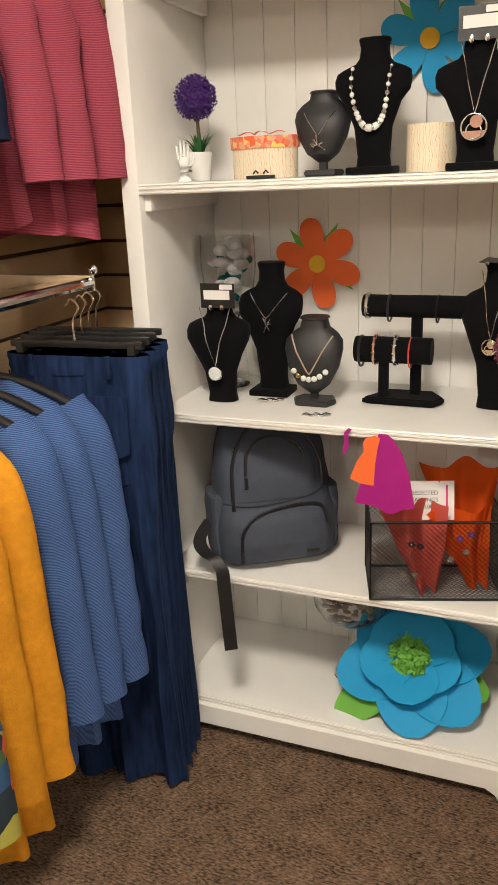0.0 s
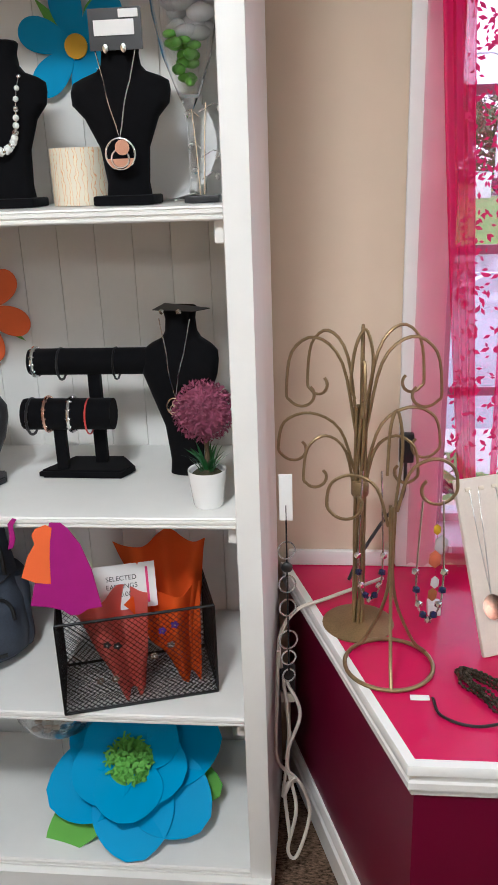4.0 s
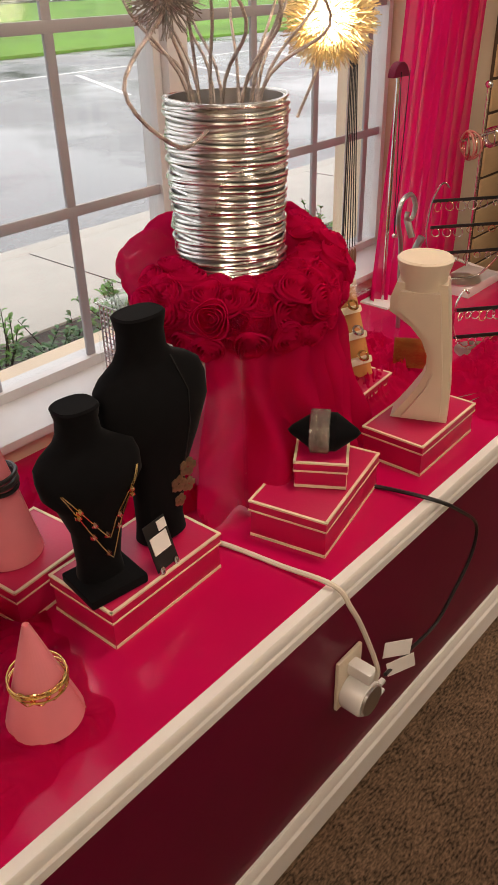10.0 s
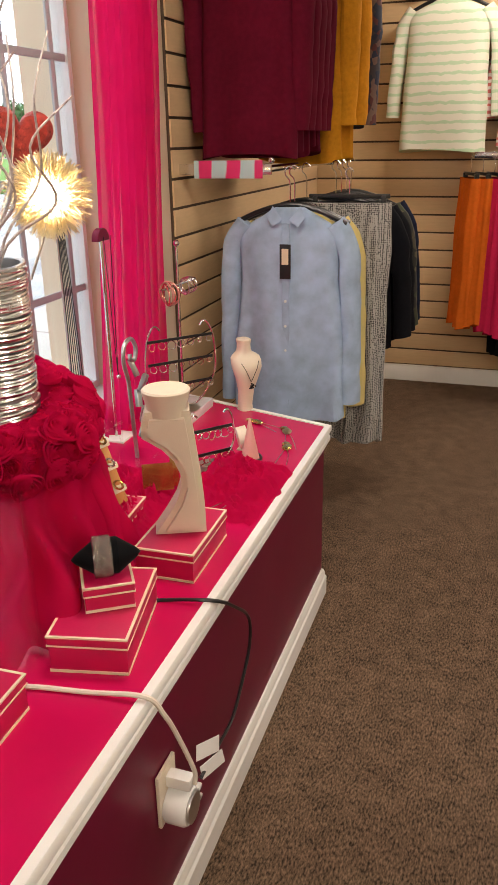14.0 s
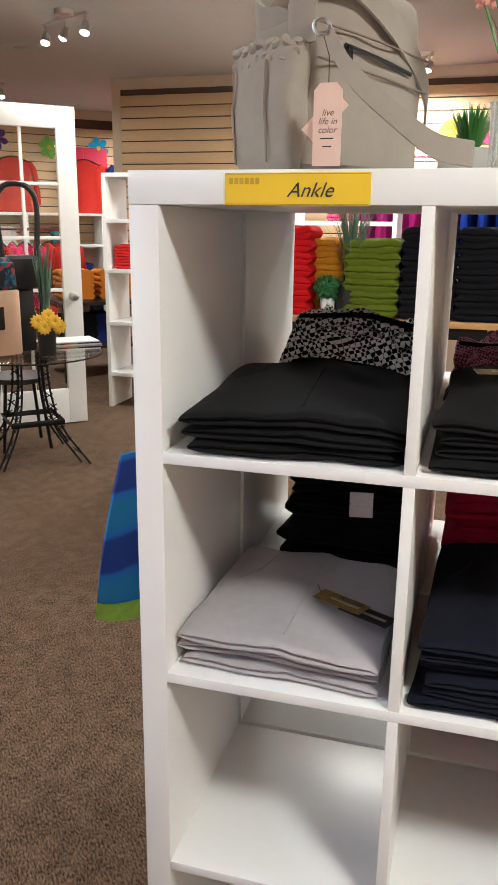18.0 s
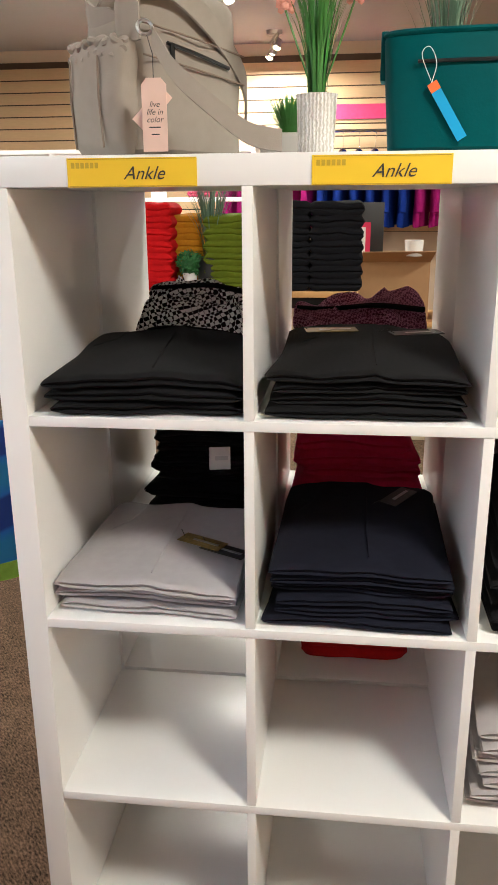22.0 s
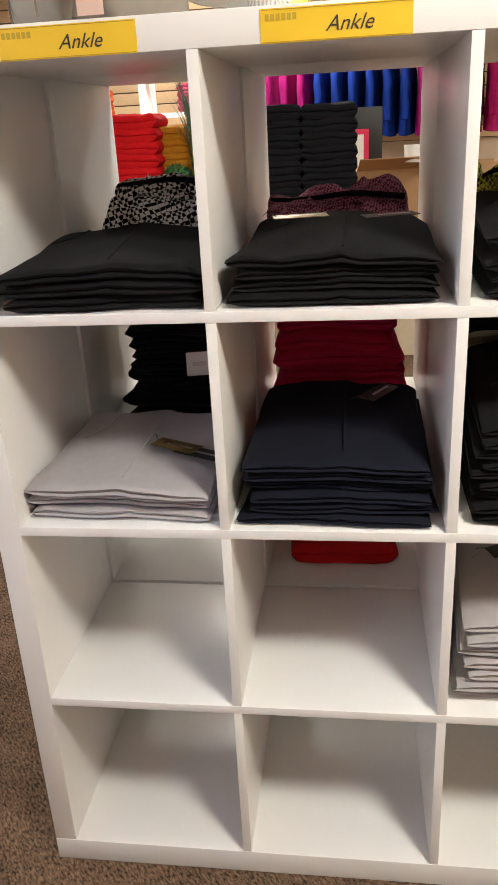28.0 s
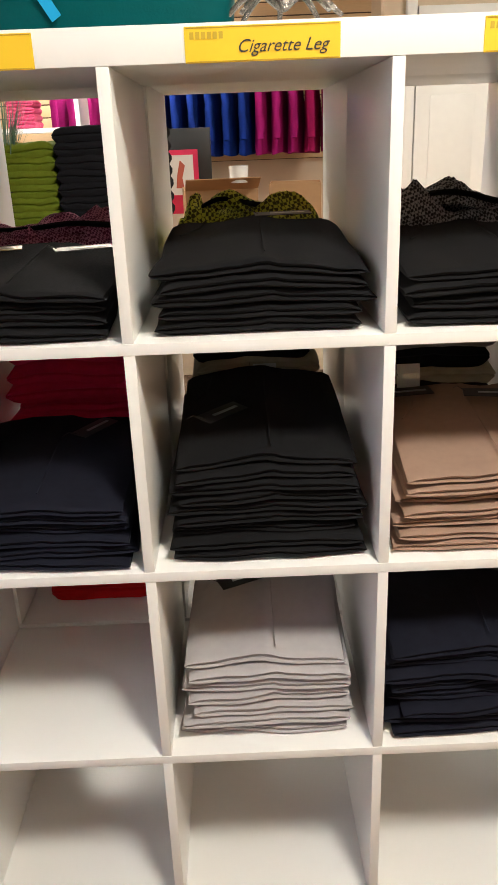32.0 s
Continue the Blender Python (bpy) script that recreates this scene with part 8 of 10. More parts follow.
def folded_stack(u, v, z, mm, n, w, d, total, label, seed=0, tags=(), rot=0, hump=0.01, taper=0.0, category="trousers", mats=None, seam=True):
    """A pile of folded clothes, each layer a part; u, v, z: the pile's middle and foot in the shelf's own axes."""
    t = thing("clothes_pile", label, category, SH @ pose(u, v, z, 0, 0, rot), "folded piles in the cube shelf")
    rr = random.Random(seed)
    wedge = 0.32 if seam else 0.12
    total = total * (0.76 if seam else 1.12)
    hump *= 0.45
    h = total / n
    for k in range(n):
        s = 1 - taper * k / max(1, n)
        top = k == n - 1
        part("layer", fold_layer(w * s * rr.uniform(0.90, 1.0), d * s * rr.uniform(0.94, 1.0), h * (1.0 if seam else 1.3), seed + k, 0.004 + 0.003 * top + (0.006 if not seam else 0), hump * (k + 1) / n, wedge, h * k, 0.0022 if seam else 0.0), (mats or [mm])[k % len(mats or [mm])], t, m=pose(rr.uniform(-0.009, 0.009), rr.uniform(-0.012, 0.008), 0, 0, 0, rr.uniform(-2.2, 2.2)))
    rise = math.degrees(math.atan(total * wedge / d)) if seam else 2
    if seam:
        zz = lambda y: total * 1.04 * (1 + wedge * max(0, y / d + 0.45)) + hump * 0.9 + 0.002
        part("seam", tube([(0.012 + 0.02 * max(0, y), y, zz(y)) for y in np.linspace(-d * 0.42, d * 0.3, 9)], 0.0012, 5), (mats or [mm])[-1], t, "stitched centre seam")
        part("pocket_edge", tube([(-w * 0.36, d * 0.05, zz(d * 0.05) - hump * 0.6), (-w * 0.27, d * 0.18, zz(d * 0.18) - hump * 0.5), (-w * 0.24, d * 0.36, zz(d * 0.36) - hump * 0.45)], 0.0012, 5), (mats or [mm])[-1], t, "slanted pocket edge")
    for x, y, a, mt in tags:
        hz = total * 1.08 * (1 + wedge * max(0, y / d + 0.45)) + hump * (1 - abs(x) / (w / 2)) + 0.008
        mm_ = pose(x, y, hz, rise * 0.9, 0, a) if seam else pose(x, -d * 0.5 - 0.004, total * 0.55, 78, 0, a) @ Matrix.Diagonal((0.5, 1.5, 1, 1))
        part("swing_tag", box(-0.045, -0.016, 0, 0.045, 0.016, 0.0012), mt, t, "hanging paper tag", m=mm_)
        part("tag_mark", box(-0.02, -0.003, 0.0013, 0.035, 0.003, 0.0018), STEEL, t, m=mm_)
        part("tag_string", tube([(-0.04, 0, 0.002), (-0.055, 0.01, 0.008), (-0.06, 0.02, 0.0)], 0.0006, 4), BLACK, t, m=mm_)
    return t


def crumple(u, v, z, mm, w, d, h, label, seed, trim=None):
    """A loosely wadded knit top: a folded heap with rolled edges and dark binding."""
    t = thing("pullover", label, "top", SH @ pose(u, v, z), "tops in the cube shelf")
    rr = random.Random(seed)

    def heap_(u_, v_):
        x, y = (u_ - 0.5) * w, (v_ - 0.5) * d
        e = min(1, 5 * min(u_, 1 - u_, v_ * 1.6, 1 - v_))
        e = math.sin(e * 1.571) ** 0.6
        f = 0.72 + 0.5 * nz(x * 9 + seed, y * 9, seed) + 0.28 * (0.5 - abs(nz(x * 14 + 3 * nz(x * 6, y * 6, seed), y * 14, seed + 3)) * 2)
        return (x + 0.012 * nz(y * 15, e * 2, seed), y - 0.012 * (1 - e) * nz(x * 15, seed), max(0.0005, h * e * f))

    part("crumpled_body", sheet(64, 56, heap_), mm, t)
    for k in range(4):
        z0 = h * (0.30 + 0.17 * k)
        y0 = -d * (0.46 - 0.06 * k)
        x0, x1 = -w * rr.uniform(0.30, 0.46), w * rr.uniform(0.30, 0.46)
        pts = smooth_path([(x0, y0 + 0.03, z0), (x0 * 0.5, y0, z0 + rr.uniform(0, 0.02)), (x1 * 0.2, y0 - 0.006, z0 + rr.uniform(-0.012, 0.012)), (x1, y0 + 0.02, z0 + rr.uniform(-0.02, 0.01))])
        rl = tube(pts, 0.020, 12, r2=0.015, flat=0.75)
        for vv in rl.verts:
            vv.co += Vector((0, 0.010 * nz(vv.co.x * 22, vv.co.z * 22, seed + k), 0.012 * nz(vv.co.x * 18, vv.co.y * 18, seed + k)))
        part("rolled_fold", rl, mm, t)
        if trim and k in (0, 3):
            part("binding", tube([(p[0], p[1] - 0.014, p[2] + 0.010) for p in pts], 0.004, 6, r2=0.006), trim, t, "black knitted binding")
    return t


def zc(r):
    return T + PITCH * (4 - r) + 0.0005


def uc(c):
    return T + PITCH * (c - 1) + C / 2


GOLDTAG = mat("gold_flecked_tag", (0.22, 0.15, 0.04), 0.35, 0.4, vary=0.6, scale=150)
KT = BLACK
folded_stack(uc(1), 0.185, zc(1), BLACK_T, 3, 0.325, 0.34, 0.078, "pile of three folded black trousers", 1, (), 4, 0.018)
folded_stack(uc(2), 0.19, zc(1), BLACK_T, 4, 0.30, 0.33, 0.088, "pile of folded black trousers with tags", 2, ((-0.06, 0.06, 12, GOLDTAG), (0.085, 0.05, 20, KT)), 0, 0.016)
folded_stack(uc(3), 0.19, zc(1), BLACK_T, 5, 0.305, 0.33, 0.118, "pile of five folded black trousers", 3, ((0.05, 0.08, 5, KT),), 0, 0.03)
folded_stack(uc(4), 0.19, zc(1), BLACK_T, 4, 0.30, 0.33, 0.10, "pile of folded black trousers", 4, (), 0, 0.02)
folded_stack(uc(1), 0.18, zc(2), GREY_T, 3, 0.315, 0.33, 0.078, "pile of light grey trousers with a gold-flecked tag", 5, ((0.075, -0.03, -24, GOLDTAG), (0.12, -0.05, -24, KT)), -3, 0.022)
folded_stack(uc(2), 0.185, zc(2), NAVY_T, 6, 0.31, 0.335, 0.135, "tall pile of folded navy trousers", 6, ((0.07, 0.06, 60, KT),), 0, 0.02, 0.06)
folded_stack(uc(3), 0.19, zc(2), BLACK_T, 9, 0.315, 0.33, 0.205, "tall pile of folded charcoal trousers", 7, ((-0.06, -0.05, 48, KT),), 1, 0.03, 0.10)
folded_stack(uc(4), 0.185, zc(2), TAUPE_T, 7, 0.31, 0.33, 0.165, "pile of folded taupe trousers with black tags", 8, ((-0.09, 0.09, 8, KT), (0.05, 0.07, -10, KT)), 0, 0.015, 0.05)
folded_stack(uc(3), 0.19, zc(3), GREY_T, 7, 0.30, 0.32, 0.20, "tall pile of folded light grey trousers", 9, ((-0.04, 0.02, 26, KT),), 0, 0.025, 0.05)
folded_stack(uc(4), 0.185, zc(3), NAVY_T, 8, 0.315, 0.33, 0.22, "tall pile of folded navy trousers with a tag", 10, ((0.04, 0.02, -30, KT),), 0, 0.02, 0.05)
RV = D + 0.004 + 0.19
crumple(uc(1) + 0.03, RV - 0.03, zc(1), HOUND, 0.30, 0.28, 0.165, "black and white houndstooth knit top", 20, BLACK_T)
crumple(uc(2), RV, zc(1), NET_P, 0.30, 0.27, 0.115, "plum netted knit top", 22, BLACK_T)
crumple(uc(3), RV - 0.02, zc(1), NET_L, 0.30, 0.27, 0.145, "lime netted knit top with black trim", 24, BLACK_T)
crumple(uc(4), RV, zc(1), NET_G, 0.29, 0.26, 0.15, "grey netted knit top", 26, BLACK_T)
folded_stack(uc(1) + 0.03, RV, zc(2), BLACK_T, 11, 0.26, 0.28, 0.235, "thick pile of black velour tops", 30, ((0.03, -0.1, 10, CARD_WHITE),), 0, 0.02, 0.1, "top", None, False)
folded_stack(uc(2), RV - 0.01, zc(2), CRIMSON, 8, 0.28, 0.28, 0.23, "pile of crimson jersey tops with a coral one on top", 32, (), 0, 0.03, 0.12, "top", [CRIMSON, CRIMSON, CRIMSON, CRIMSON, CRIMSON, CRIMSON, CRIMSON, CORAL_J], False)
folded_stack(uc(3), RV, zc(2), CREAM_J, 8, 0.25, 0.27, 0.27, "pile of cream, grey and black jersey tops", 34, ((0.02, -0.1, 0, CARD_WHITE),), 0, 0.02, 0.05, "top", [CREAM_J, BLACK_T, GREY_T, CREAM_J], False)
folded_stack(uc(4), RV, zc(2), CREAM_J, 7, 0.25, 0.27, 0.25, "pile of cream and black jersey tops", 36, ((-0.05, -0.1, 0, CARD_WHITE),), 0, 0.02, 0.05, "top", [BLACK_T, GREY_T, BLACK_T, CREAM_J], False)
folded_stack(uc(2), RV + 0.02, zc(3), RED_J, 5, 0.25, 0.24, 0.20, "pile of red jersey tops at the back", 38, (), 0, 0.02, 0.05, "top", None, False)
# label signs on the shelf front
YEL = mat("yellow_card", (0.82, 0.56, 0.015), 0.5, vary=0.02)
for u0, u1, word in ((0.142, 0.325, "Ankle"), (0.482, 0.667, "Ankle"), (0.844, 1.026, "Cigarette Leg"), (1.195, 1.378, "Cigarette Leg")):
    t = thing("shelf_sign", "yellow card sign with a trouser style name", "sign", SH @ pose(u0, -0.0016, 1.4385), "yellow shelf signs")
    w = u1 - u0
    part("card", box(0, 0, 0, w, 0.0012, 0.0385), YEL, t)
    for z in (0.001, 0.0365):
        part("border_line", box(0.002, -0.0006, z, w - 0.002, -0.0001, z + 0.0008), mat("ochre_line", (0.45, 0.28, 0.01), 0.5) if "ochre_line" not in bpy.data.materials else bpy.data.materials["ochre_line"], t)
    GREYINK = bpy.data.materials.get("ochre_ink") or mat("ochre_ink", (0.52, 0.36, 0.02), 0.6)
    x = 0.006
    for k in range(6):
        part("brand_bar", box(x + 0.0068 * k, -0.0006, 0.0250, x + 0.0068 * k + 0.0048, -0.0001, 0.0325), GREYINK, t)
    words(word, 0.0245 if word == "Ankle" else 0.0195, INK, t, pose(0.080 if word == "Ankle" else 0.060, -0.0008, 0.010, 90), "script_lettering", 0.0002, shear=0.38)
# grey bag on top
BAGM = cloth("stone_grey_canvas", (0.30, 0.265, 0.23), 0.06, bump=0.15, bscale=600)
BAGD = cloth("taupe_lining", (0.22, 0.175, 0.14), 0.06)
TZ = 1.4815
t = thing("grey_bag", "stone grey canvas diaper bag with a trailing strap", "bag", SH @ pose(-0.030, -0.010, TZ))
BG = pose(0.278, 0.178, 0, 0, 0, -40)
part("body", loft([(0, 0.064, 0.098, 0), (0.008, 0.074, 0.108, 0), (0.08, 0.078, 0.112, 0), (0.15, 0.074, 0.108, 0.0), (0.19, 0.070, 0.104, 0.003), (0.218, 0.062, 0.094, 0.006), (0.232, 0.045, 0.075, 0.01)], 44, 4.2, wrinkle=0.008), BAGM, t, m=BG)
part("end_pocket", loft([(0.003, 0.060, 0.012, -0.110), (0.02, 0.066, 0.020, -0.112), (0.08, 0.067, 0.026, -0.113), (0.135, 0.067, 0.024, -0.112), (0.152, 0.066, 0.020, -0.110)], 36, 3.6, wrinkle=0.004), BAGM, t, "gathered end pocket", m=BG)
ru = bmesh.new()
for k in range(2):
    tube([(-0.066 + 0.132 * q, -0.128 - 0.004 * math.sin(q * 50 + k) + 0.010 * (2 * q - 1) ** 4, 0.150 - 0.016 * k + 0.004 * math.sin(q * 38 + 2 * k)) for q in np.linspace(0, 1, 70)], 0.0055, 7, bm=ru)
part("elastic_ruffle", ru, BAGM, t, "gathered elastic edge", m=BG)
for x in (-0.046, 0.026):
    part("seam", tube([(x, -0.134, 0.012), (x + 0.002, -0.140, 0.08), (x, -0.137, 0.132)], 0.0016, 5), BAGD, t, m=BG)
part("lining", ball(0.05, (-0.005, -0.055, 0.190), None, 3, 1.05, 1.0, 0.85), BAGD, t, "padded taupe lining", m=BG)


def bag_rim(u, v):
    """The stiff open rim: round the end and the back side, rising towards the back."""
    a = math.pi * (1.62 - 1.12 * u)
    r = 1.0 + 0.03 * v
    return (0.074 * r * math.copysign(abs(math.cos(a)) ** 0.5, math.cos(a)), 0.106 * r * math.copysign(abs(math.sin(a)) ** 0.5, math.sin(a)), 0.150 + 0.05 * min(1, 3 * u) + 0.052 * v * (0.55 + 0.45 * min(1, 2 * u)))


part("rim", sheet(40, 8, bag_rim, 0.005), BAGM, t, "stiff folded rim", m=BG)
part("corner_flap", sheet(10, 12, lambda u, v: (0.018 + 0.058 * u, -0.100 - 0.012 * math.sin(math.pi * u), 0.150 + 0.083 * v * (0.45 + 0.55 * u) + 0.004 * nz(u * 5, v * 5)), 0.005), BAGM, t, "folded corner flap", m=BG)
part("side_wing", sheet(8, 14, lambda u, v: (-0.080 - 0.012 * math.sin(3.1 * v), -0.105 + 0.09 * u, 0.018 + 0.118 * v), 0.007), BAGM, t, "rounded side panel", m=BG)
part("zip", tube(smooth_path([(0.080, -0.055, 0.150), (0.082, 0.0, 0.140), (0.080, 0.06, 0.128)]), 0.003, 6), BLACK, t, "black side zip", m=BG)
part("zip_pull", box(0.081, -0.052, 0.118, 0.085, -0.045, 0.150, 0.001), BLACK_METAL, t, m=BG)
for z in (0.160, 0.120):
    part("seam", tube(smooth_path([(0.078, -0.095, z + 0.012), (0.082, 0.0, z), (0.076, 0.095, z - 0.012)]), 0.0015, 5), BAGD, t, m=BG)


def band(pts, w, lean):
    """A flat strap along a line, its width across leaning by an angle."""
    c = smooth_path(pts, 6)
    return sheet(3, len(c) - 1, lambda u, v: Vector(c[min(len(c) - 1, int(round(v * (len(c) - 1))))]) + Vector((0, math.sin(lean), math.cos(lean))) * w * (u - 0.5), 0.004)


part("strap", band([(0.292, 0.040, 0.150), (0.325, 0.022, 0.105), (0.375, 0.018, 0.062), (0.425, 0.020, 0.026), (0.470, 0.028, 0.016)], 0.030, 0.25), BAGM, t, "wide shoulder strap trailing on the shelf")
part("strap", band([(0.272, 0.055, 0.228), (0.312, 0.085, 0.222), (0.360, 0.150, 0.180), (0.396, 0.210, 0.120), (0.398, 0.235, 0.070)], 0.036, 0.2), BAGM, t, "wide shoulder strap over the side")
for x, y, z in ((0.282, 0.044, 0.163), (0.276, 0.052, 0.236)):
    part("buckle", tube(ring(0.010, 16), 0.0024, 6, True), STEEL, t, "steel strap ring", m=pose(x, y, z, 70, 0, 20))
BLUSH_P = mat("blush_paper", (0.72, 0.52, 0.44), 0.6)
part("swing_tag", box(-0.011, 0, -0.058, 0.011, 0.0011, 0, 0.0005), BLUSH_P, t, "small blush tag behind", m=pose(0.316, 0.012, 0.078, 0, 45))
tt = part("swing_tag", slab([(-0.017, -0.092), (0.017, -0.092), (0.017, -0.008), (0.010, 0), (-0.010, 0), (-0.017, -0.008)], -0.0006, 0.0006), BLUSH_P, t, "blush paper swing tag", m=pose(0.300, 0.006, 0.0945, 90))
for k, w_ in enumerate(("live", "life in", "color")):
    words(w_, 0.0105, INK, tt, pose(0.0, -0.036 - 0.0095 * k, 0.0007), "tag_lettering", 0.0001, "CENTER", 0.3)
for k, (x0, x1) in enumerate(((-0.008, 0.008), (-0.005, 0.006))):
    part("tag_line", box(x0, -0.062 - 0.009 * k, 0.0006, x1, -0.0605 - 0.009 * k, 0.0009), INK, tt)
part("tag_string", tube([(0.300, 0.0065, 0.092), (0.297, 0.02, 0.125), (0.284, 0.043, 0.155)], 0.0007, 4), BLACK, t)
# plants and teal bag
GRASSM = mat("artificial_grass", (0.05, 0.19, 0.03), 0.5, vary=0.35, scale=40)
REED = mat("dusty_green_reed", (0.10, 0.17, 0.11), 0.6, vary=0.3, scale=40)
RIBBED = striped("ribbed_white_ceramic", (0.60, 0.57, 0.53), (0.80, 0.79, 0.77), 60, 0, 0.5, wob=4, bump=0.5)
t = thing("potted_grass", "tall artificial grass with pink blooms in a ribbed pot", "plant", SH @ pose(0.483, 0.105, TZ))
part("pot", lathe([(0, 0), (0.026, 0), (0.029, 0.078), (0.031, 0.082), (0.028, 0.082), (0.026, 0.07), (0, 0.07)], 32), RIBBED, t, "ribbed white pot")
part("grass", blades(120, 0.24, 0.055, 0.0045, 31, 0.8, (0, 0, 0.07), up=0.7), GRASSM, t, "green grass blades")
BLOOM = mat("blush_bloom", (0.72, 0.36, 0.28), 0.7, vary=0.2)
for x, y, z in ((-0.045, -0.01, 0.19), (0.05, -0.005, 0.20), (0.02, 0.02, 0.24)):
    b = bmesh.new()
    for k in range(38):
        a = k * 2.4
        ball(0.0055, (x + 0.009 * math.cos(a), y + 0.009 * math.sin(a), z + 0.0016 * k), b, 1)
    part("bloom", b, BLOOM, t, "pale pink flower spike")
    part("stalk", tube([(0, 0, 0.07), (x * 0.5, y, 0.13), (x, y, z)], 0.0015, 5), GRASSM, t)
t = thing("potted_grass", "low artificial grass in a grey pot", "plant", SH @ pose(0.43, 0.30, TZ))
part("pot", box(-0.045, -0.045, 0, 0.045, 0.045, 0.045, 0.006), mat("grey_pot", (0.42, 0.40, 0.37), 0.7), t)
part("grass", blades(300, 0.07, 0.04, 0.004, 33, 0.2, (0, 0, 0.04), up=1.0), GRASSM, t)
TEAL = cloth("teal_nylon", (0.003, 0.07, 0.075), 0.08, 0.55, bump=0.1)
t = thing("teal_bag", "teal nylon bag with a price tag", "bag", SH @ pose(0.745, 0.13, TZ, 0, 0, -4))
part("body", loft([(0, 0.145, 0.05, 0), (0.008, 0.158, 0.06, 0), (0.10, 0.165, 0.062, 0), (0.15, 0.168, 0.055, 0), (0.158, 0.165, 0.05, 0)], 40, 4), TEAL, t)
part("binding", tube([(0.166 * math.copysign(abs(math.cos(a)) ** 0.5, math.cos(a)), 0.052 * math.copysign(abs(math.sin(a)) ** 0.5, math.sin(a)), 0.158) for a in np.linspace(0, 6.283, 49)[:-1]], 0.004, 6, True), TEAL, t)
part("zip", tube([(-0.12, -0.0625, 0.118), (0.12, -0.0625, 0.118)], 0.0025, 6), BLACK, t)
part("strap_tab", box(-0.172, -0.02, 0.10, -0.16, 0.02, 0.165, 0.003), TEAL, t)
part("price_tag", box(-0.007, 0, -0.085, 0.007, 0.001, 0), BLUE_PAPER, t, "long blue and white tag", m=pose(-0.10, -0.066, 0.09, 0, -32))
part("tag_end", box(-0.007, -0.0012, -0.012, 0.007, -0.0002, 0), ORANGE_PAPER, t, m=pose(-0.10, -0.066, 0.09, 0, -32))
part("tag_string", tube(smooth_path([(-0.10, -0.066, 0.09), (-0.115, -0.067, 0.125), (-0.105, -0.067, 0.135), (-0.095, -0.066, 0.115), (-0.10, -0.066, 0.09)]), 0.0006, 4), CARD_WHITE, t)
t = thing("reed_plant", "tall dusty green reeds behind the teal bag", "plant", SH @ pose(0.68, 0.28, TZ))
part("pot", lathe([(0, 0), (0.03, 0), (0.036, 0.07), (0.032, 0.07), (0, 0.06)], 24), POT_WHITE, t)
part("reeds", blades(110, 0.32, 0.07, 0.004, 35, 0.9, (0, 0, 0.06), up=0.9), REED, t)
t = thing("glitter_bow", "silver glitter star ornament on the shelf", "ornament", SH @ pose(0.965, 0.09, TZ + 0.012))
for k in range(8):
    part("ray", tube(smooth_path([(0, 0, 0.012), (0.035 * math.cos(k * 0.785), 0.035 * math.sin(k * 0.785), 0.03), (0.075 * math.cos(k * 0.785), 0.075 * math.sin(k * 0.785), 0.0)]), 0.007, 7, r2=0.003), SPARK, t)
# blue and lime scarf hanging on the shelf's side
STR_BL = striped("blue_knit", (0.01, 0.035, 0.20), (0.02, 0.13, 0.42), 2.2, 2, 0.9, (0.02, 0.17, 0.34), wob=0.8, sharp=0.4)


def scarf_sheet(v0, v1, rows):
    def at(u, q):
        v = v0 + (v1 - v0) * q
        return (-0.006 - (0.09 + 0.06 * v) * u, 0.32 - 0.155 * u + 0.012 * math.sin(v * 4 + u * 9), 1.04 - 0.32 * v - 0.05 * (1 - u) * v)
    return sheet(22, rows, at, 0.005)


t = thing("knit_scarf", "blue knit scarf with a lime hem hanging at the shelf end", "scarf", SH)
part("scarf_body", scarf_sheet(0, 0.86, 24), STR_BL, t)
part("hem", scarf_sheet(0.862, 0.97, 5), cloth("lime_knit", (0.25, 0.40, 0.05), 0.35, scale=40), t, "lime green hem")
hk = solo("scarf_peg", tube([(0.008, 0.34, 1.05), (-0.03, 0.34, 1.06)], 0.006, 8), CHROME, "small chrome peg on the shelf side", "hook", SH)

# ---- the shop behind ----
def at_shelf(u, v, z=0.0, a=0.0):
    return SH @ pose(u, v, z, 0, 0, a)


OAK = mat("oak_veneer", (0.50, 0.28, 0.10), 0.45, vary=0.12, scale=12, stretch=(1, 8, 1))
t = thing("display_table", "oak display table on black tube legs", "table", at_shelf(-0.22, 2.95))
part("top", box(-0.80, -0.36, 0.985, 0.78, 0.36, 1.015, 0.004), OAK, t)
part("apron", box(-0.76, -0.32, 0.93, 0.74, -0.29, 0.984, 0.003), BLACK_METAL, t)
for x in (-0.72, 0.70):
    for y in (-0.28, 0.28):
        part("leg", tube([(x, y, 0), (x, y, 0.985)], 0.028, 14), BLACK_METAL, t)
part("caster", ball(0.05, (0.76, -0.30, 0.93), None, 2, 0.7, 1, 1), BLACK, t)
SWC = [("red", (0.50, 0.008, 0.01), -0.40, 7), ("mustard", (0.50, 0.22, 0.012), -0.20, 6), ("olive green", (0.10, 0.13, 0.010), 0.0, 6), ("black", (0.008, 0.008, 0.01), 0.25, 7), ("black", (0.008, 0.008, 0.01), 0.49, 7)]
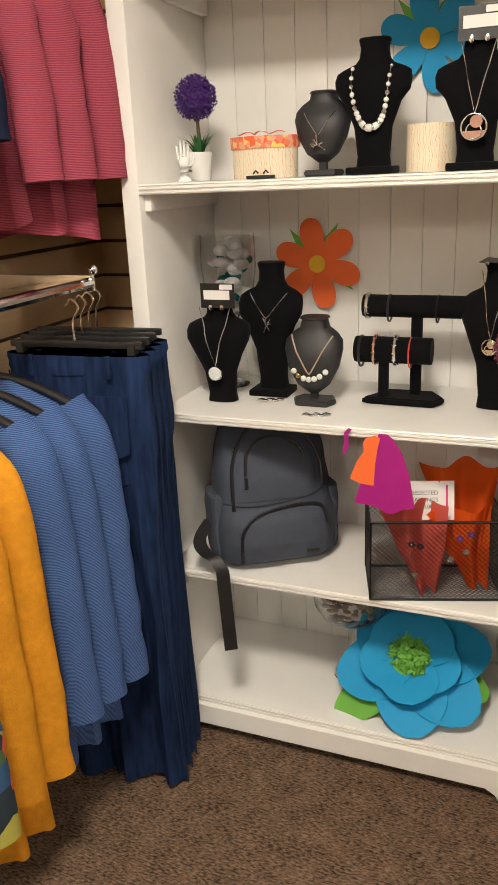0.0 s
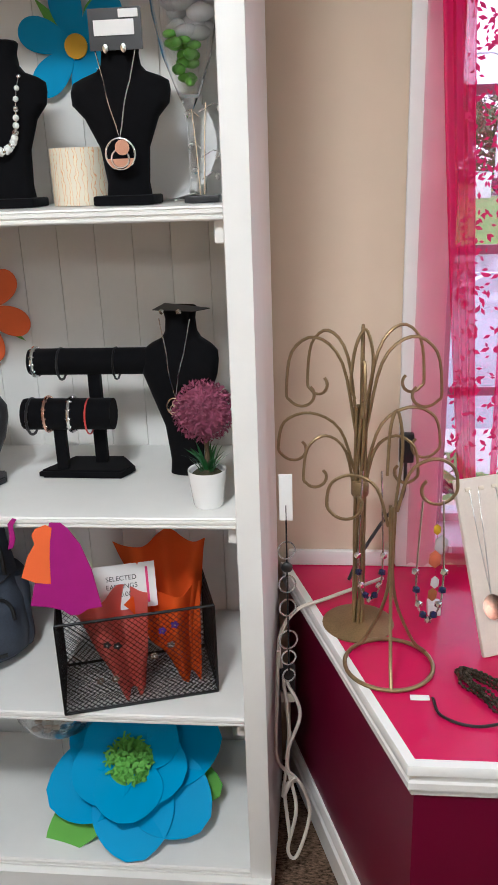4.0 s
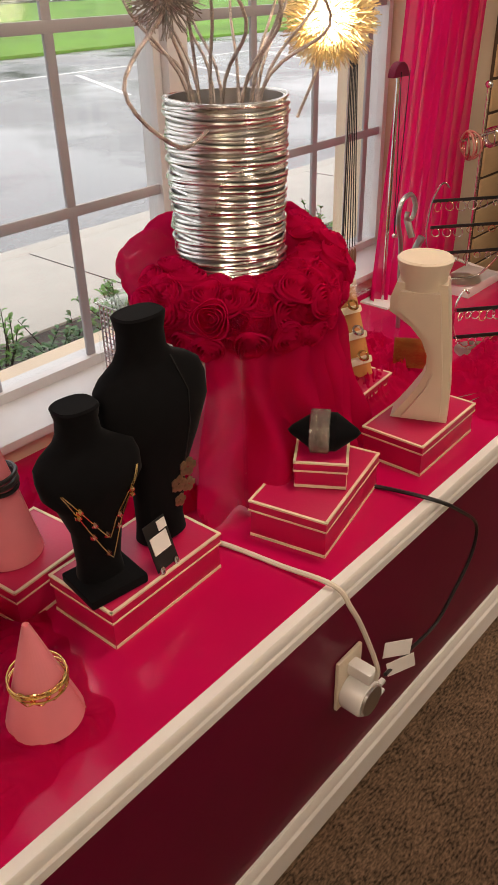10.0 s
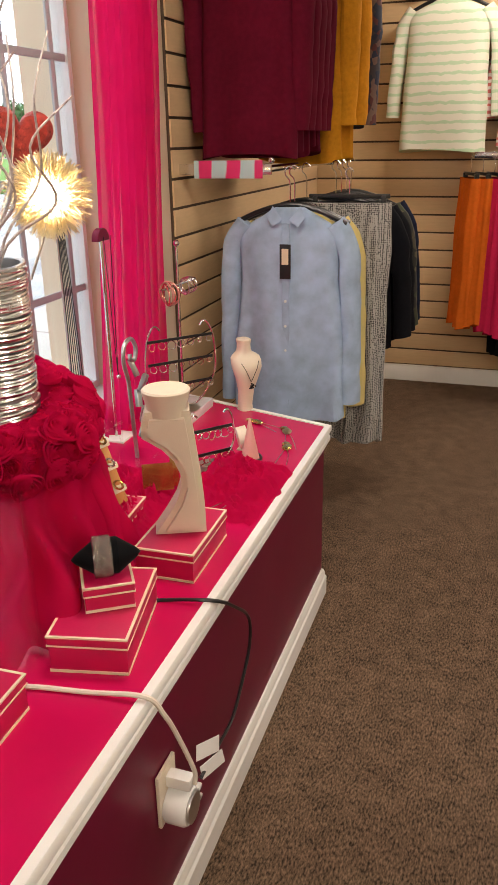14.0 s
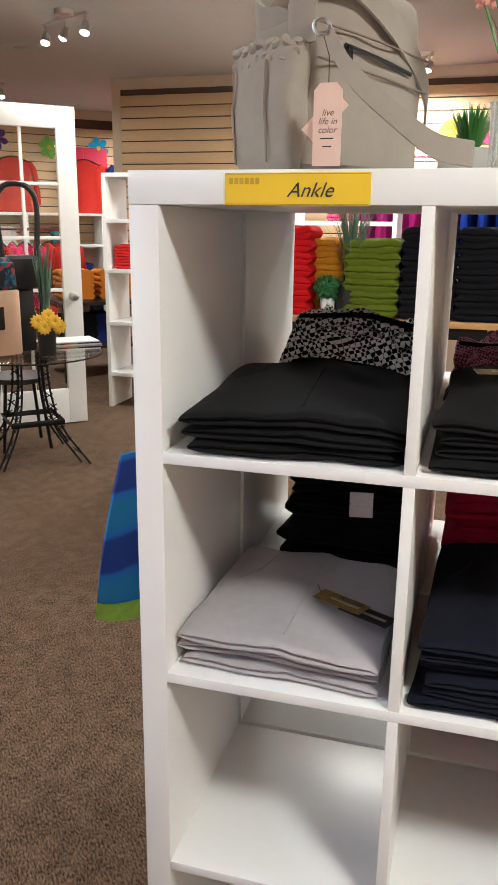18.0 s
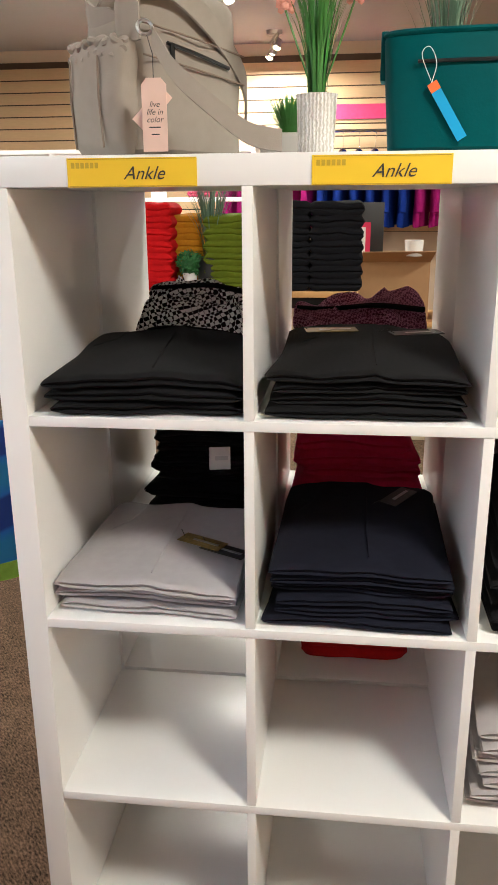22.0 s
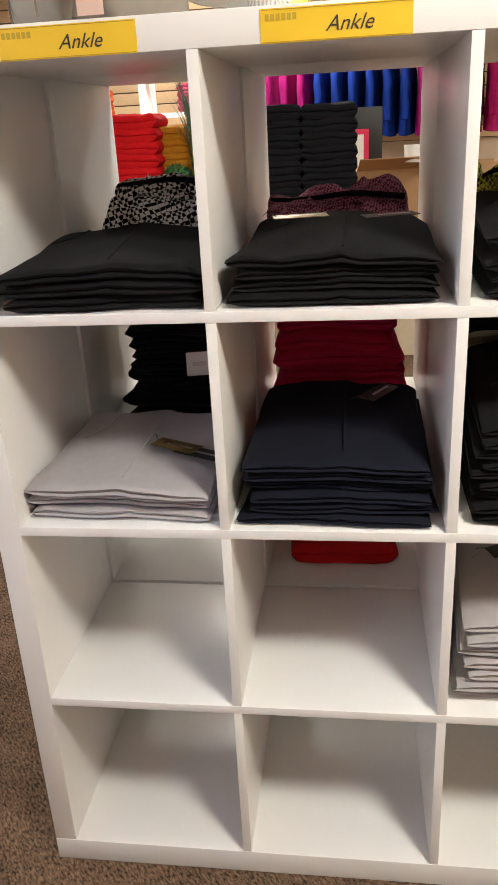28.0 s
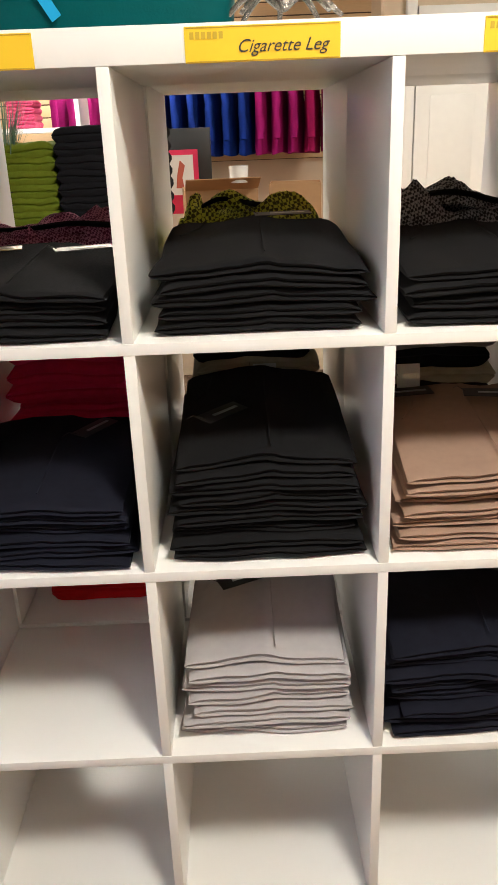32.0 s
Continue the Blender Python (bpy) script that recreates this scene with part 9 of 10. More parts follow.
for k, (nm, c, u, n) in enumerate(SWC):
    mm = cloth("knit_" + nm.replace(" ", "_") + str(k), c, 0.12, bump=0.5, bscale=120)
    t = thing("sweater_pile", "pile of folded " + nm + " knit sweaters on the table", "sweaters", at_shelf(u, 2.72 if k != 1 else 2.85, 1.016), "sweater piles")
    for j in range(n):
        part("layer", fold_layer(0.25, 0.26, 0.056 * 1.15, 50 + 7 * k + j, 0.01, 0.0), mm, t, m=pose(0.008 * nz(j, k), 0, 0.056 * j))
t = thing("reed_plant", "tall reeds in a black pot on the table", "plant", at_shelf(-0.10, 2.66, 1.016))
part("pot", lathe([(0, 0), (0.065, 0), (0.068, 0.15), (0.06, 0.15), (0, 0.13)], 28), BLACK, t)
part("reeds", blades(130, 0.48, 0.16, 0.007, 41, 1.0, (0, 0, 0.13), up=0.95), REED, t)
t = thing("small_plant", "small green plant in a white pot", "plant", at_shelf(-0.20, 2.63, 1.016))
part("pot", lathe([(0, 0), (0.028, 0), (0.036, 0.08), (0, 0.07)], 20), POT_WHITE, t)
part("leaves", stuff_ball(0.05, LEAF, (0, 0, 0.12), 300, 0.02, 9), LEAF, t)
KRAFT = mat("brown_cardboard", (0.36, 0.21, 0.10), 0.8, vary=0.06, scale=30, bump=0.1)


def carton(m, w, d, h, label, flaps=True):
    t = thing("cardboard_box", label, "box", m, "cardboard cartons")
    for a, b in ((box(0, 0, 0, w, 0.005, h), 0), (box(0, d - 0.005, 0, w, d, h), 0), (box(0, 0.005, 0, 0.005, d - 0.005, h), 0), (box(w - 0.005, 0.005, 0, w, d - 0.005, h), 0)):
        part("side", a, KRAFT, t)
    part("bottom", box(0.005, 0.005, 0, w - 0.005, d - 0.005, 0.006), KRAFT, t)
    if flaps:
        for mm, ww in ((pose(0, 0, h, 65), w), (pose(0, d, h, 110), w)):
            part("flap", box(0, 0, 0, ww, 0.005, d * 0.45), KRAFT, t, m=mm)
    return t


t = thing("counter", "cream sales counter behind the table", "counter", at_shelf(0.5, 3.6))
part("body", box(-0.1, 0, 0, 1.9, 0.55, 0.70, 0.004), mat("cream_laminate", (0.62, 0.52, 0.38), 0.4), t)
part("top", box(-0.12, -0.02, 0.70, 1.92, 0.57, 0.73, 0.004), OAK, t)
carton(at_shelf(0.62, 3.66, 0.731, 6), 0.42, 0.34, 0.34, "open brown cardboard carton on the counter")
carton(at_shelf(1.10, 3.68, 0.731, -5), 0.30, 0.30, 0.36, "closed brown cardboard carton on the counter", False)
carton(at_shelf(1.50, 3.66, 0.731, 3), 0.25, 0.25, 0.14, "small brown cardboard carton", False)
t = thing("framed_poster", "pink and white poster in a black frame", "poster", at_shelf(0.50, 4.02, 0.95, -4))
part("frame", box(0, 0, 0.0, 0.27, 0.02, 0.46, 0.003), BLACK, t)
part("sheet", box(-0.03, -0.008, -0.03, 0.19, -0.002, 0.34), mat("pink_print", (0.66, 0.02, 0.10), 0.5), t)
part("picture", box(0.0, -0.012, 0.08, 0.16, -0.0085, 0.31), CARD_WHITE, t)
part("drawing", slab([(0.05, 0.12), (0.10, 0.12), (0.09, 0.18), (0.11, 0.25), (0.08, 0.28), (0.06, 0.2)], 0, 0.001), mat("sketch_red", (0.45, 0.10, 0.06), 0.6), t, m=pose(0, -0.013, 0, 90))
part("cup", lathe([(0, 0), (0.05, 0), (0.055, 0.09), (0, 0.085)], 24), POT_WHITE, thing("white_cup", "white cup on the counter", "cup", at_shelf(0.93, 3.62, 1.11)))
# walls behind, parallel to the shelf
PLASTER = WALL
structure("wall_shop_back", box(-3.0, 6.30, 0, 2.2, 6.40, ROOF), PLASTER, "cream wall behind the counter", SH)
slatwall("slatwall_shop_back", 5.0, 1.15, 2.62, SH @ pose(-2.9, 6.275, 0))
structure("wall_shop_side", box(1.85, 4.30, 0, 5.2, 4.40, ROOF), PLASTER, "cream partition wall with a door", SH)
dr = tagged(thing("door_back", "white six-panel interior door", "door", SH @ pose(2.05, 4.25, 0)), kind="structure")
part("leaf", box(0, 0, 0.01, 0.82, 0.045, 2.04, 0.003), WHITE, dr)
for x in (0.09, 0.45):
    for z0, z1 in ((0.15, 0.80), (0.92, 1.55), (1.66, 1.92)):
        part("panel", box(x, -0.006, z0, x + 0.28, 0.0, z1, 0.004), WHITE, dr)
part("knob", ball(0.03, (0.07, -0.04, 0.95), None, 2), STEEL, dr)
for x in (-0.07, 0.83):
    part("casing", box(x, -0.01, 0, x + 0.06, 0.05, 2.11, 0.003), WHITE, dr)
part("ornament", lathe([(0, 0), (0.05, 0.0), (0.05, 0.006), (0, 0.008)], 20, sy=1.4), mat("blue_yellow_badge", (0.30, 0.35, 0.30), 0.5, vary=0.6, scale=20), thing("door_ornament", "small painted oval hanging on the door", "decoration", SH @ pose(2.62, 4.235, 1.45, 90)))
hang_rail(SH @ pose(-0.6, 6.26, 1.98), 2.4, "chrome hang rail on the back slatwall", 0.3)
BC = [(0.30, 0.01, 0.14), (0.30, 0.01, 0.14), (0.01, 0.03, 0.22), (0.01, 0.03, 0.22), (0.30, 0.01, 0.14), (0.32, 0.01, 0.10)]
for k in range(17):
    c = BC[(k // 3) % 6]
    mn = "rail_jersey_%d" % ((k // 3) % 6)
    top_garment(SH @ pose(-0.45 + 0.135 * k, 5.95, 1.83, 0, 0, 78), bpy.data.materials.get(mn) or cloth(mn, c, 0.15), ("magenta", "magenta", "royal blue", "royal blue", "magenta", "raspberry")[(k // 3) % 6] + " top hanging on the back rail", 0.22, 0.62, 0.05, 0.45, 100 + k, "tops on the back rail", hanger=True)
part("banner", box(0, 0, 0, 0.75, 0.01, 0.12), mat("pink_banner", (0.70, 0.05, 0.18), 0.6, vary=0.2), thing("wall_banner", "pink paper banner on the back wall", "banner", SH @ pose(0.35, 6.26, 2.10)))
part("rays", lathe([(0, 0), (0.12, 0), (0.1, 0.02), (0, 0.02)], 9), YELLOW_PAPER, thing("paper_sun", "yellow cut-paper sun on the back wall", "decoration", SH @ pose(0.15, 6.26, 2.18, 90)))
t = thing("thermostat", "white wall thermostat by the back rail", "thermostat", SH @ pose(1.30, 6.268, 1.50))
part("case", box(0, 0, 0, 0.11, 0.02, 0.12, 0.003), POT_WHITE, t)
part("screen", box(0.02, -0.003, 0.05, 0.09, -0.0002, 0.10), BLACK, t)
part("sheet", box(0, 0, 0, 0.16, 0.002, 0.28), CARD_WHITE, thing("notice", "white printed notice on the wall", "notice", SH @ pose(1.50, 6.268, 1.28)))
# white shelving beyond the table
t = thing("white_shelving", "white open shelving with folded clothes", "shelf unit", at_shelf(-2.3, 4.6))
for z in (0.25, 0.65, 1.05, 1.42, 1.75):
    part("shelf", box(0, 0, z, 2.2, 0.38, z + 0.03, 0.002), SHELF_WHITE, t)
for x in (0, 0.72, 1.45, 2.17):
    part("upright", box(x, 0.001, 0, x + 0.03, 0.379, 1.78, 0.002), SHELF_WHITE, t)
for k in range(9):
    c = [(0.5, 0.02, 0.02), (0.12, 0.02, 0.16), (0.6, 0.3, 0.02), (0.05, 0.15, 0.12), (0.55, 0.10, 0.02), (0.6, 0.55, 0.5), (0.02, 0.03, 0.12), (0.4, 0.05, 0.12), (0.2, 0.2, 0.2)][k]
    mm = cloth("shelf_knit_%d" % k, c)
    p = thing("clothes_pile", "small pile of folded tops on white shelving", "clothes", at_shelf(-2.3 + 0.15 + 0.235 * k, 4.78, (1.08, 1.45, 0.68)[k % 3] + 0.001), "piles on the white shelving")
    for j in range(4):
        part("layer", fold_layer(0.19, 0.24, 0.05, 200 + k * 5 + j, 0.008), mm, p, m=pose(0, 0, 0.043 * j))

# the open glazed door
DX = 5.62
d = tagged(thing("door_glazed", "white glazed fifteen-pane door standing open", "door", pose(DX, -0.985, 0.01, 0, 0, -90)), kind="structure")
DW, DH = 0.97, 2.15
for x0, x1 in ((0, 0.13), (DW - 0.13, DW)):
    part("stile", box(x0, 0, 0, x1, 0.04, DH, 0.003), WHITE, d)
part("rail", box(0.13, 0, DH - 0.14, DW - 0.13, 0.04, DH, 0.003), WHITE, d)
part("rail", box(0.13, 0, 0, DW - 0.13, 0.04, 0.25, 0.003), WHITE, d)
for k in range(1, 5):
    z = 0.25 + (DH - 0.39) * k / 5
    part("muntin", box(0.13, 0.008, z - 0.011, DW - 0.13, 0.032, z + 0.011, 0.003), WHITE, d)
for k in range(1, 3):
    x = 0.13 + (DW - 0.26) * k / 3
    part("muntin", box(x - 0.011, 0.009, 0.25, x + 0.011, 0.031, DH - 0.14, 0.003), WHITE, d)
pp = part("pane", box(0.13, 0.018, 0.25, DW - 0.13, 0.022, DH - 0.14), GLASS, d)
pp.visible_shadow = False
part("knob", ball(0.032, (DW - 0.065, -0.045, 0.91), None, 2), STEEL, d, "satin door knob")
part("rosette", moved(lathe([(0, 0), (0.034, 0), (0.03, 0.012), (0.012, 0.03), (0, 0.03)], 20), pose(DW - 0.065, -0.001, 0.91, 90)), STEEL, d)
# bistro table with iron legs
t = thing("bistro_table", "round glass table on lattice iron tower legs", "table", pose(4.87, -1.41, 0))
part("glass_top", lathe([(0, 0.66), (0.43, 0.66), (0.435, 0.665), (0.43, 0.67), (0, 0.67)], 48), ACRYL, t)
part("rim", tube(ring(0.43, 48), 0.005, 6, True), BLACK_METAL, t, m=pose(0, 0, 0.655))
for k in range(4):
    a = 0.785 + 1.571 * k
    b = bmesh.new()
    for s in (-1, 1):
        tube(smooth_path([((0.10 + 0.015 * s) * math.cos(a), (0.10 + 0.015 * s) * math.sin(a), 0.655), ((0.12 + 0.02 * s) * math.cos(a), (0.12 + 0.02 * s) * math.sin(a), 0.40), ((0.19 + 0.025 * s) * math.cos(a), (0.19 + 0.025 * s) * math.sin(a), 0.20), ((0.36 + 0.03 * s) * math.cos(a), (0.36 + 0.03 * s) * math.sin(a), 0.0)]), 0.007, 6, bm=b)
    for j in range(9):
        z0, z1 = 0.06 + 0.065 * j, 0.095 + 0.065 * j
        r = np.interp(z0, [0, 0.2, 0.4, 0.66], [0.34, 0.19, 0.12, 0.10])
        tube([((r - 0.03) * math.cos(a), (r - 0.03) * math.sin(a), z0), ((r + 0.025) * math.cos(a), (r + 0.025) * math.sin(a), z1)], 0.004, 4, bm=b)
        tube([((r + 0.03) * math.cos(a), (r + 0.03) * math.sin(a), z0), ((r - 0.025) * math.cos(a), (r - 0.025) * math.sin(a), z1)], 0.004, 4, bm=b)
    part("lattice_leg", b, BLACK_METAL, t)
part("brace", tube(ring(0.22, 4), 0.018, 6, True, flat=0.4), BLACK_METAL, t, m=pose(0, 0, 0.25, 0, 0, 45))
TB = pose(4.87, -1.41, 0.671)
part("body", loft([(0, 0.15, 0.11, 0), (0.01, 0.155, 0.115, 0), (0.36, 0.155, 0.115, 0), (0.37, 0.15, 0.11, 0)], 32, 6), mat("cream_case", (0.62, 0.40, 0.26), 0.5), (t := thing("cream_case", "cream upright case on the round table", "case", TB @ pose(-0.05, 0.22, 0, 0, 0, -70))))
part("slot", box(-0.03, -0.117, 0.15, 0.03, -0.113, 0.28, 0.002), BLACK, t)
t = thing("patterned_pouch", "small blue patterned bag on the cream case", "bag", TB @ pose(-0.06, 0.16, 0.372, 0, 0, -75))
part("body", loft([(0, 0.09, 0.07, 0), (0.02, 0.11, 0.08, 0), (0.15, 0.10, 0.07, 0), (0.18, 0.06, 0.04, 0)], 24, 2.6), blotched("blue_red_print", [(0.01, 0.04, 0.10), (0.25, 0.03, 0.03), (0.02, 0.10, 0.12), (0.01, 0.01, 0.02)], 40), t)
t = thing("black_handbag", "black handbag with a tall loop handle", "bag", TB @ pose(-0.02, 0.02, 0.372, 0, 0, -80))
part("body", loft([(0, 0.10, 0.06, 0), (0.02, 0.12, 0.07, 0), (0.17, 0.11, 0.06, 0), (0.19, 0.08, 0.04, 0)], 24, 3), BLACK, t)
part("handle", tube(smooth_path([(-0.10, 0.0, 0.14), (-0.12, 0, 0.45), (-0.08, 0, 0.56), (0.0, 0, 0.585), (0.08, 0, 0.56), (0.12, 0, 0.45), (0.10, 0, 0.14)]), 0.016, 8), BLACK, t)
part("plinth", box(-0.07, 0.0, -0.371, 0.07, 0.1, 0.0, 0.004), BLACK, t)
t = thing("vase_flowers", "yellow flowers and green blades in a black vase", "plant", TB @ pose(-0.20, -0.07, 0))
part("vase", lathe([(0, 0), (0.05, 0), (0.055, 0.16), (0.045, 0.16), (0, 0.14)], 20), BLACK, t)
part("blades", blades(70, 0.55, 0.07, 0.018, 51, 0.8, (0, 0, 0.12), up=1.0), REED, t)
for k in range(5):
    b = bmesh.new()
    for j in range(12):
        moved(big_leaf(0.045, 0.016), pose(-0.06 - 0.02 * (k % 2), -0.06 + 0.03 * k, 0.17 + 0.03 * (k % 3), 0, -80, 0) @ pose(0, 0, 0, 15, 0, j * 30), b)
    part("flower", b, YELLOW_PAPER, t, "yellow silk flower")
t = thing("magazines", "pile of magazines on the round table", "magazines", TB @ pose(0.02, -0.28, 0))
for k in range(6):
    part("magazine", box(-0.11, -0.14, 0.009 * k, 0.11, 0.14, 0.009 * k + 0.008, 0.001), (CARD_WHITE, PRINT, GREY_T, CARD_WHITE, PRINT, CARD_WHITE)[k], t, m=pose(0.01 * nz(k * 3.1), 0.02 * nz(k * 2.3), 0, 0, 0, 6 * nz(k * 1.7)))
t = thing("iron_chair", "black wire bistro chair behind the table", "chair", pose(5.18, -1.40, 0, 0, 0, -90))
part("seat", lathe([(0, 0.44), (0.19, 0.44), (0.2, 0.45), (0.19, 0.47), (0, 0.475)], 28), BLACK, t)
for k in range(4):
    a = 0.785 + 1.571 * k
    part("leg", tube([(0.15 * math.cos(a), 0.15 * math.sin(a), 0.44), (0.21 * math.cos(a), 0.21 * math.sin(a), 0.0)], 0.011, 8), BLACK_METAL, t)
part("backrest", tube(smooth_path([(-0.17, 0.14, 0.45), (-0.19, 0.19, 0.7), (-0.12, 0.21, 0.92), (0, 0.22, 0.97), (0.12, 0.21, 0.92), (0.19, 0.19, 0.7), (0.17, 0.14, 0.45)]), 0.012, 8), BLACK_METAL, t)
# far shop: wall, shelves, racks
structure("wall_shop_far", box(10.0, -9.0, 0, 10.12, 0.6, ROOF), WALL, "cream far wall of the shop")
slatwall("slatwall_far", 9.0, 1.2, 2.62, pose(9.985, 0.4, 0, 0, 0, -90))
FARC = [(0.45, 0.03, 0.02), (0.55, 0.02, 0.10), (0.02, 0.03, 0.15), (0.60, 0.20, 0.02), (0.10, 0.11, 0.04), (0.05, 0.2, 0.2), (0.6, 0.55, 0.5), (0.01, 0.01, 0.012)]
FARM = [cloth("far_jersey_%d" % k, c) for k, c in enumerate(FARC)]
FARN = ["red", "hot pink", "navy", "orange", "olive", "teal", "cream", "black"]
u = thing("white_shelving", "white open shelving along the far wall", "shelf unit", pose(9.6, -0.6, 0, 0, 0, -90))
for z in (0.30, 0.72, 1.14, 1.50):
    part("shelf", box(0, 0, z, 3.6, 0.36, z + 0.03, 0.002), SHELF_WHITE, u)
for x in (0, 0.9, 1.8, 2.7, 3.57):
    part("upright", box(x, 0.001, 0, x + 0.03, 0.359, 1.53, 0.002), SHELF_WHITE, u)
for k in range(15):
    p = thing("clothes_pile", "pile of folded " + FARN[(k * 5) % 8] + " tops on far shelving", "clothes", pose(9.76, -0.82 - 0.225 * k, (1.171, 0.751, 0.331)[k % 3]), "piles on the far shelving")
    for j in range(4):
        part("layer", fold_layer(0.24, 0.2, 0.055, 300 + 5 * k + j, 0.01), FARM[(k * 5) % 8], p, m=pose(0, 0, 0.048 * j, 0, 0, 90))
t = thing("display_table", "dark table with folded orange tops", "table", pose(7.6, -2.6, 0))
part("top", box(-0.5, -0.45, 0.70, 0.5, 0.45, 0.73, 0.003), BLACK, t)
for x in (-0.46, 0.46):
    for y in (-0.41, 0.41):
        part("leg", box(x - 0.02, y - 0.02, 0, x + 0.02, y + 0.02, 0.70, 0.002), BLACK_METAL, t)
part("lower_shelf", box(-0.46, -0.41, 0.30, 0.46, 0.41, 0.32, 0.002), BLACK, t)
for k, (y, z, ci) in enumerate(((-0.15, 0.731, 3), (0.22, 0.731, 3), (-0.1, 0.321, 2), (0.2, 0.321, 7))):
    p = thing("clothes_pile", "pile of folded " + FARN[ci] + " tops on the dark table", "clothes", pose(7.5, -2.6 + y, z), "piles on the dark table")
    for j in range(5):
        part("layer", fold_layer(0.32, 0.3, 0.06, 400 + 7 * k + j, 0.012), FARM[ci], p, m=pose(0, 0, 0.052 * j, 0, 0, 90))


def rack(m, n, length, seed, label, z=1.35):
    rr = random.Random(seed)
    t = thing("clothes_rack", label, "clothes rack", m)
    part("rail", tube([(0, 0, z), (length, 0, z)], 0.014, 8), CHROME, t)
    for x in (0.0, length):
        part("post", tube([(x, 0, 0), (x, 0, z)], 0.014, 8), CHROME, t)
        part("foot", tube([(x, -0.22, 0.012), (x, 0.22, 0.012)], 0.012, 8), CHROME, t)
    ci = rr.randrange(8)
    for k in range(n):
        if k % 3 == 0:
            ci = rr.randrange(8)
        top_garment(m @ pose(0.08 + (length - 0.16) * k / (n - 1), 0, z - 0.14, 0, 0, 90 + rr.uniform(-8, 8)), FARM[ci], FARN[ci] + " top on a chrome clothes rack", 0.22, 0.66, 0.045, 0.5, seed + k, "tops on the racks")


rack(pose(6.6, -0.25, 0), 10, 1.3, 500, "chrome rack crowded with tops beyond the door")
rack(pose(7.2, -3.9, 0, 0, 0, -60), 12, 1.6, 520, "chrome rack crowded with tops in mid-shop")
rack(pose(8.6, -1.6, 0, 0, 0, -80), 9, 1.2, 540, "chrome rack crowded with tops near the far wall")
for k, (y, ci) in enumerate(((-0.9, 0), (-1.35, 1), (-2.35, 0), (-3.2, 0), (-3.75, 2), (-4.4, 1), (-5.2, 6))):
    top_garment(pose(9.925, y, 2.15, 0, 0, 90), FARM[ci], FARN[ci] + " top displayed on the far slatwall", 0.24, 0.62, 0.05, 0.48, 600 + k, "tops on the far wall")
mq = solo("mannequin", loft([(0, 0.13, 0.09, 0), (0.15, 0.12, 0.085, 0), (0.30, 0.16, 0.10, 0), (0.42, 0.20, 0.09, 0), (0.46, 0.15, 0.07, 0), (0.49, 0.06, 0.055, 0), (0.56, 0.05, 0.05, 0), (0.57, 0.0, 0.0, 0)], 28, 2.2), BLACK, "black torso mannequin on the white shelving", "mannequin", pose(9.78, -3.9, 1.532, 0, 0, 90))
solo("blouse", garment_mesh([(0, 0.14, 0.07), (0.03, 0.215, 0.10), (0.15, 0.19, 0.115), (0.30, 0.14, 0.105), (0.45, 0.155, 0.11)], 5, 0.004, 3), FARM[0], "red scoop-neck top on the mannequin", "top", pose(9.78, -3.9, 1.99, 0, 0, 90))
for k, (y, z, c) in enumerate(((-1.5, 2.3, BLUE_PAPER), (-1.9, 2.25, BLUE_PAPER), (-2.2, 2.35, PURPLE), (-2.8, 2.28, GREEN_PAPER), (-1.15, 2.2, GREEN_PAPER), (-3.4, 2.3, BLUE_PAPER))):
    petal_flower(pose(9.975, y, z, 90, 0, -90), c, GREEN_PAPER, YELLOW_PAPER, 0.13, 6, "cut-paper flower on the far slatwall")
part("poster", box(0, 0, 0, 0.01, 0.45, 0.35), mat("red_poster", (0.65, 0.02, 0.08), 0.5), thing("red_poster", "bright pink poster on the far slatwall", "poster", pose(9.965, -3.5, 1.95)))
# ceiling fittings
BULB = glow("warm_spot_bulb", (1.0, 0.80, 0.50), 14.0)


def track(x, y, a, n=3):
    t = thing("track_light", "ceiling spot bar with warm bulbs", "ceiling light", pose(x, y, ROOF, 0, 0, a), "ceiling spot bars")
    part("canopy", lathe([(0, -0.03), (0.06, -0.03), (0.065, 0), (0, 0)], 24), STEEL, t)
    part("bar", tube([(-0.25, 0, -0.05), (0.25, 0, -0.05)], 0.01, 8), STEEL, t)
    for k in range(n):
        s = -0.22 + 0.44 * k / max(1, n - 1)
        part("arm", tube([(s, 0, -0.05), (s, 0, -0.11)], 0.006, 6), STEEL, t)
        part("shade", lathe([(0.012, 0.03), (0.02, 0.03), (0.034, -0.04), (0.031, -0.04), (0.017, 0.02)], 20), STEEL, t, m=pose(s, 0, -0.13, 20, 14 * (-1) ** k))
        part("bulb", ball(0.026, (0, 0, -0.03), None, 2), BULB, t, m=pose(s, 0, -0.13, 20, 14 * (-1) ** k))


for x, y, a in ((5.55, -1.9, 20), (8.42, -1.81, 50), (5.4, -4.68, -30), (4.4, -3.3, 30), (9.2, -4.2, 60), (-0.6, -1.15, 10), (1.5, -2.0, -40), (1.9, 0.0, 0), (4.6, -0.45, 80), (1.2, -4.4, 15), (2.5, -7.0, 0), (6.8, -7.0, 35), (-0.9, -3.6, 70)):
    track(x, y, a)
for x, y in ((6.75, -1.87), (8.65, -3.75)):
    t = thing("ceiling_vent", "round cream ceiling air diffuser", "vent", pose(x, y, ROOF), "ceiling vents")
    part("outer_ring", lathe([(0.08, -0.012), (0.14, -0.008), (0.15, 0), (0.07, 0)], 28), CEIL, t)
    part("inner_cone", lathe([(0, -0.03), (0.05, -0.026), (0.06, 0), (0, 0)], 24), CEIL, t)

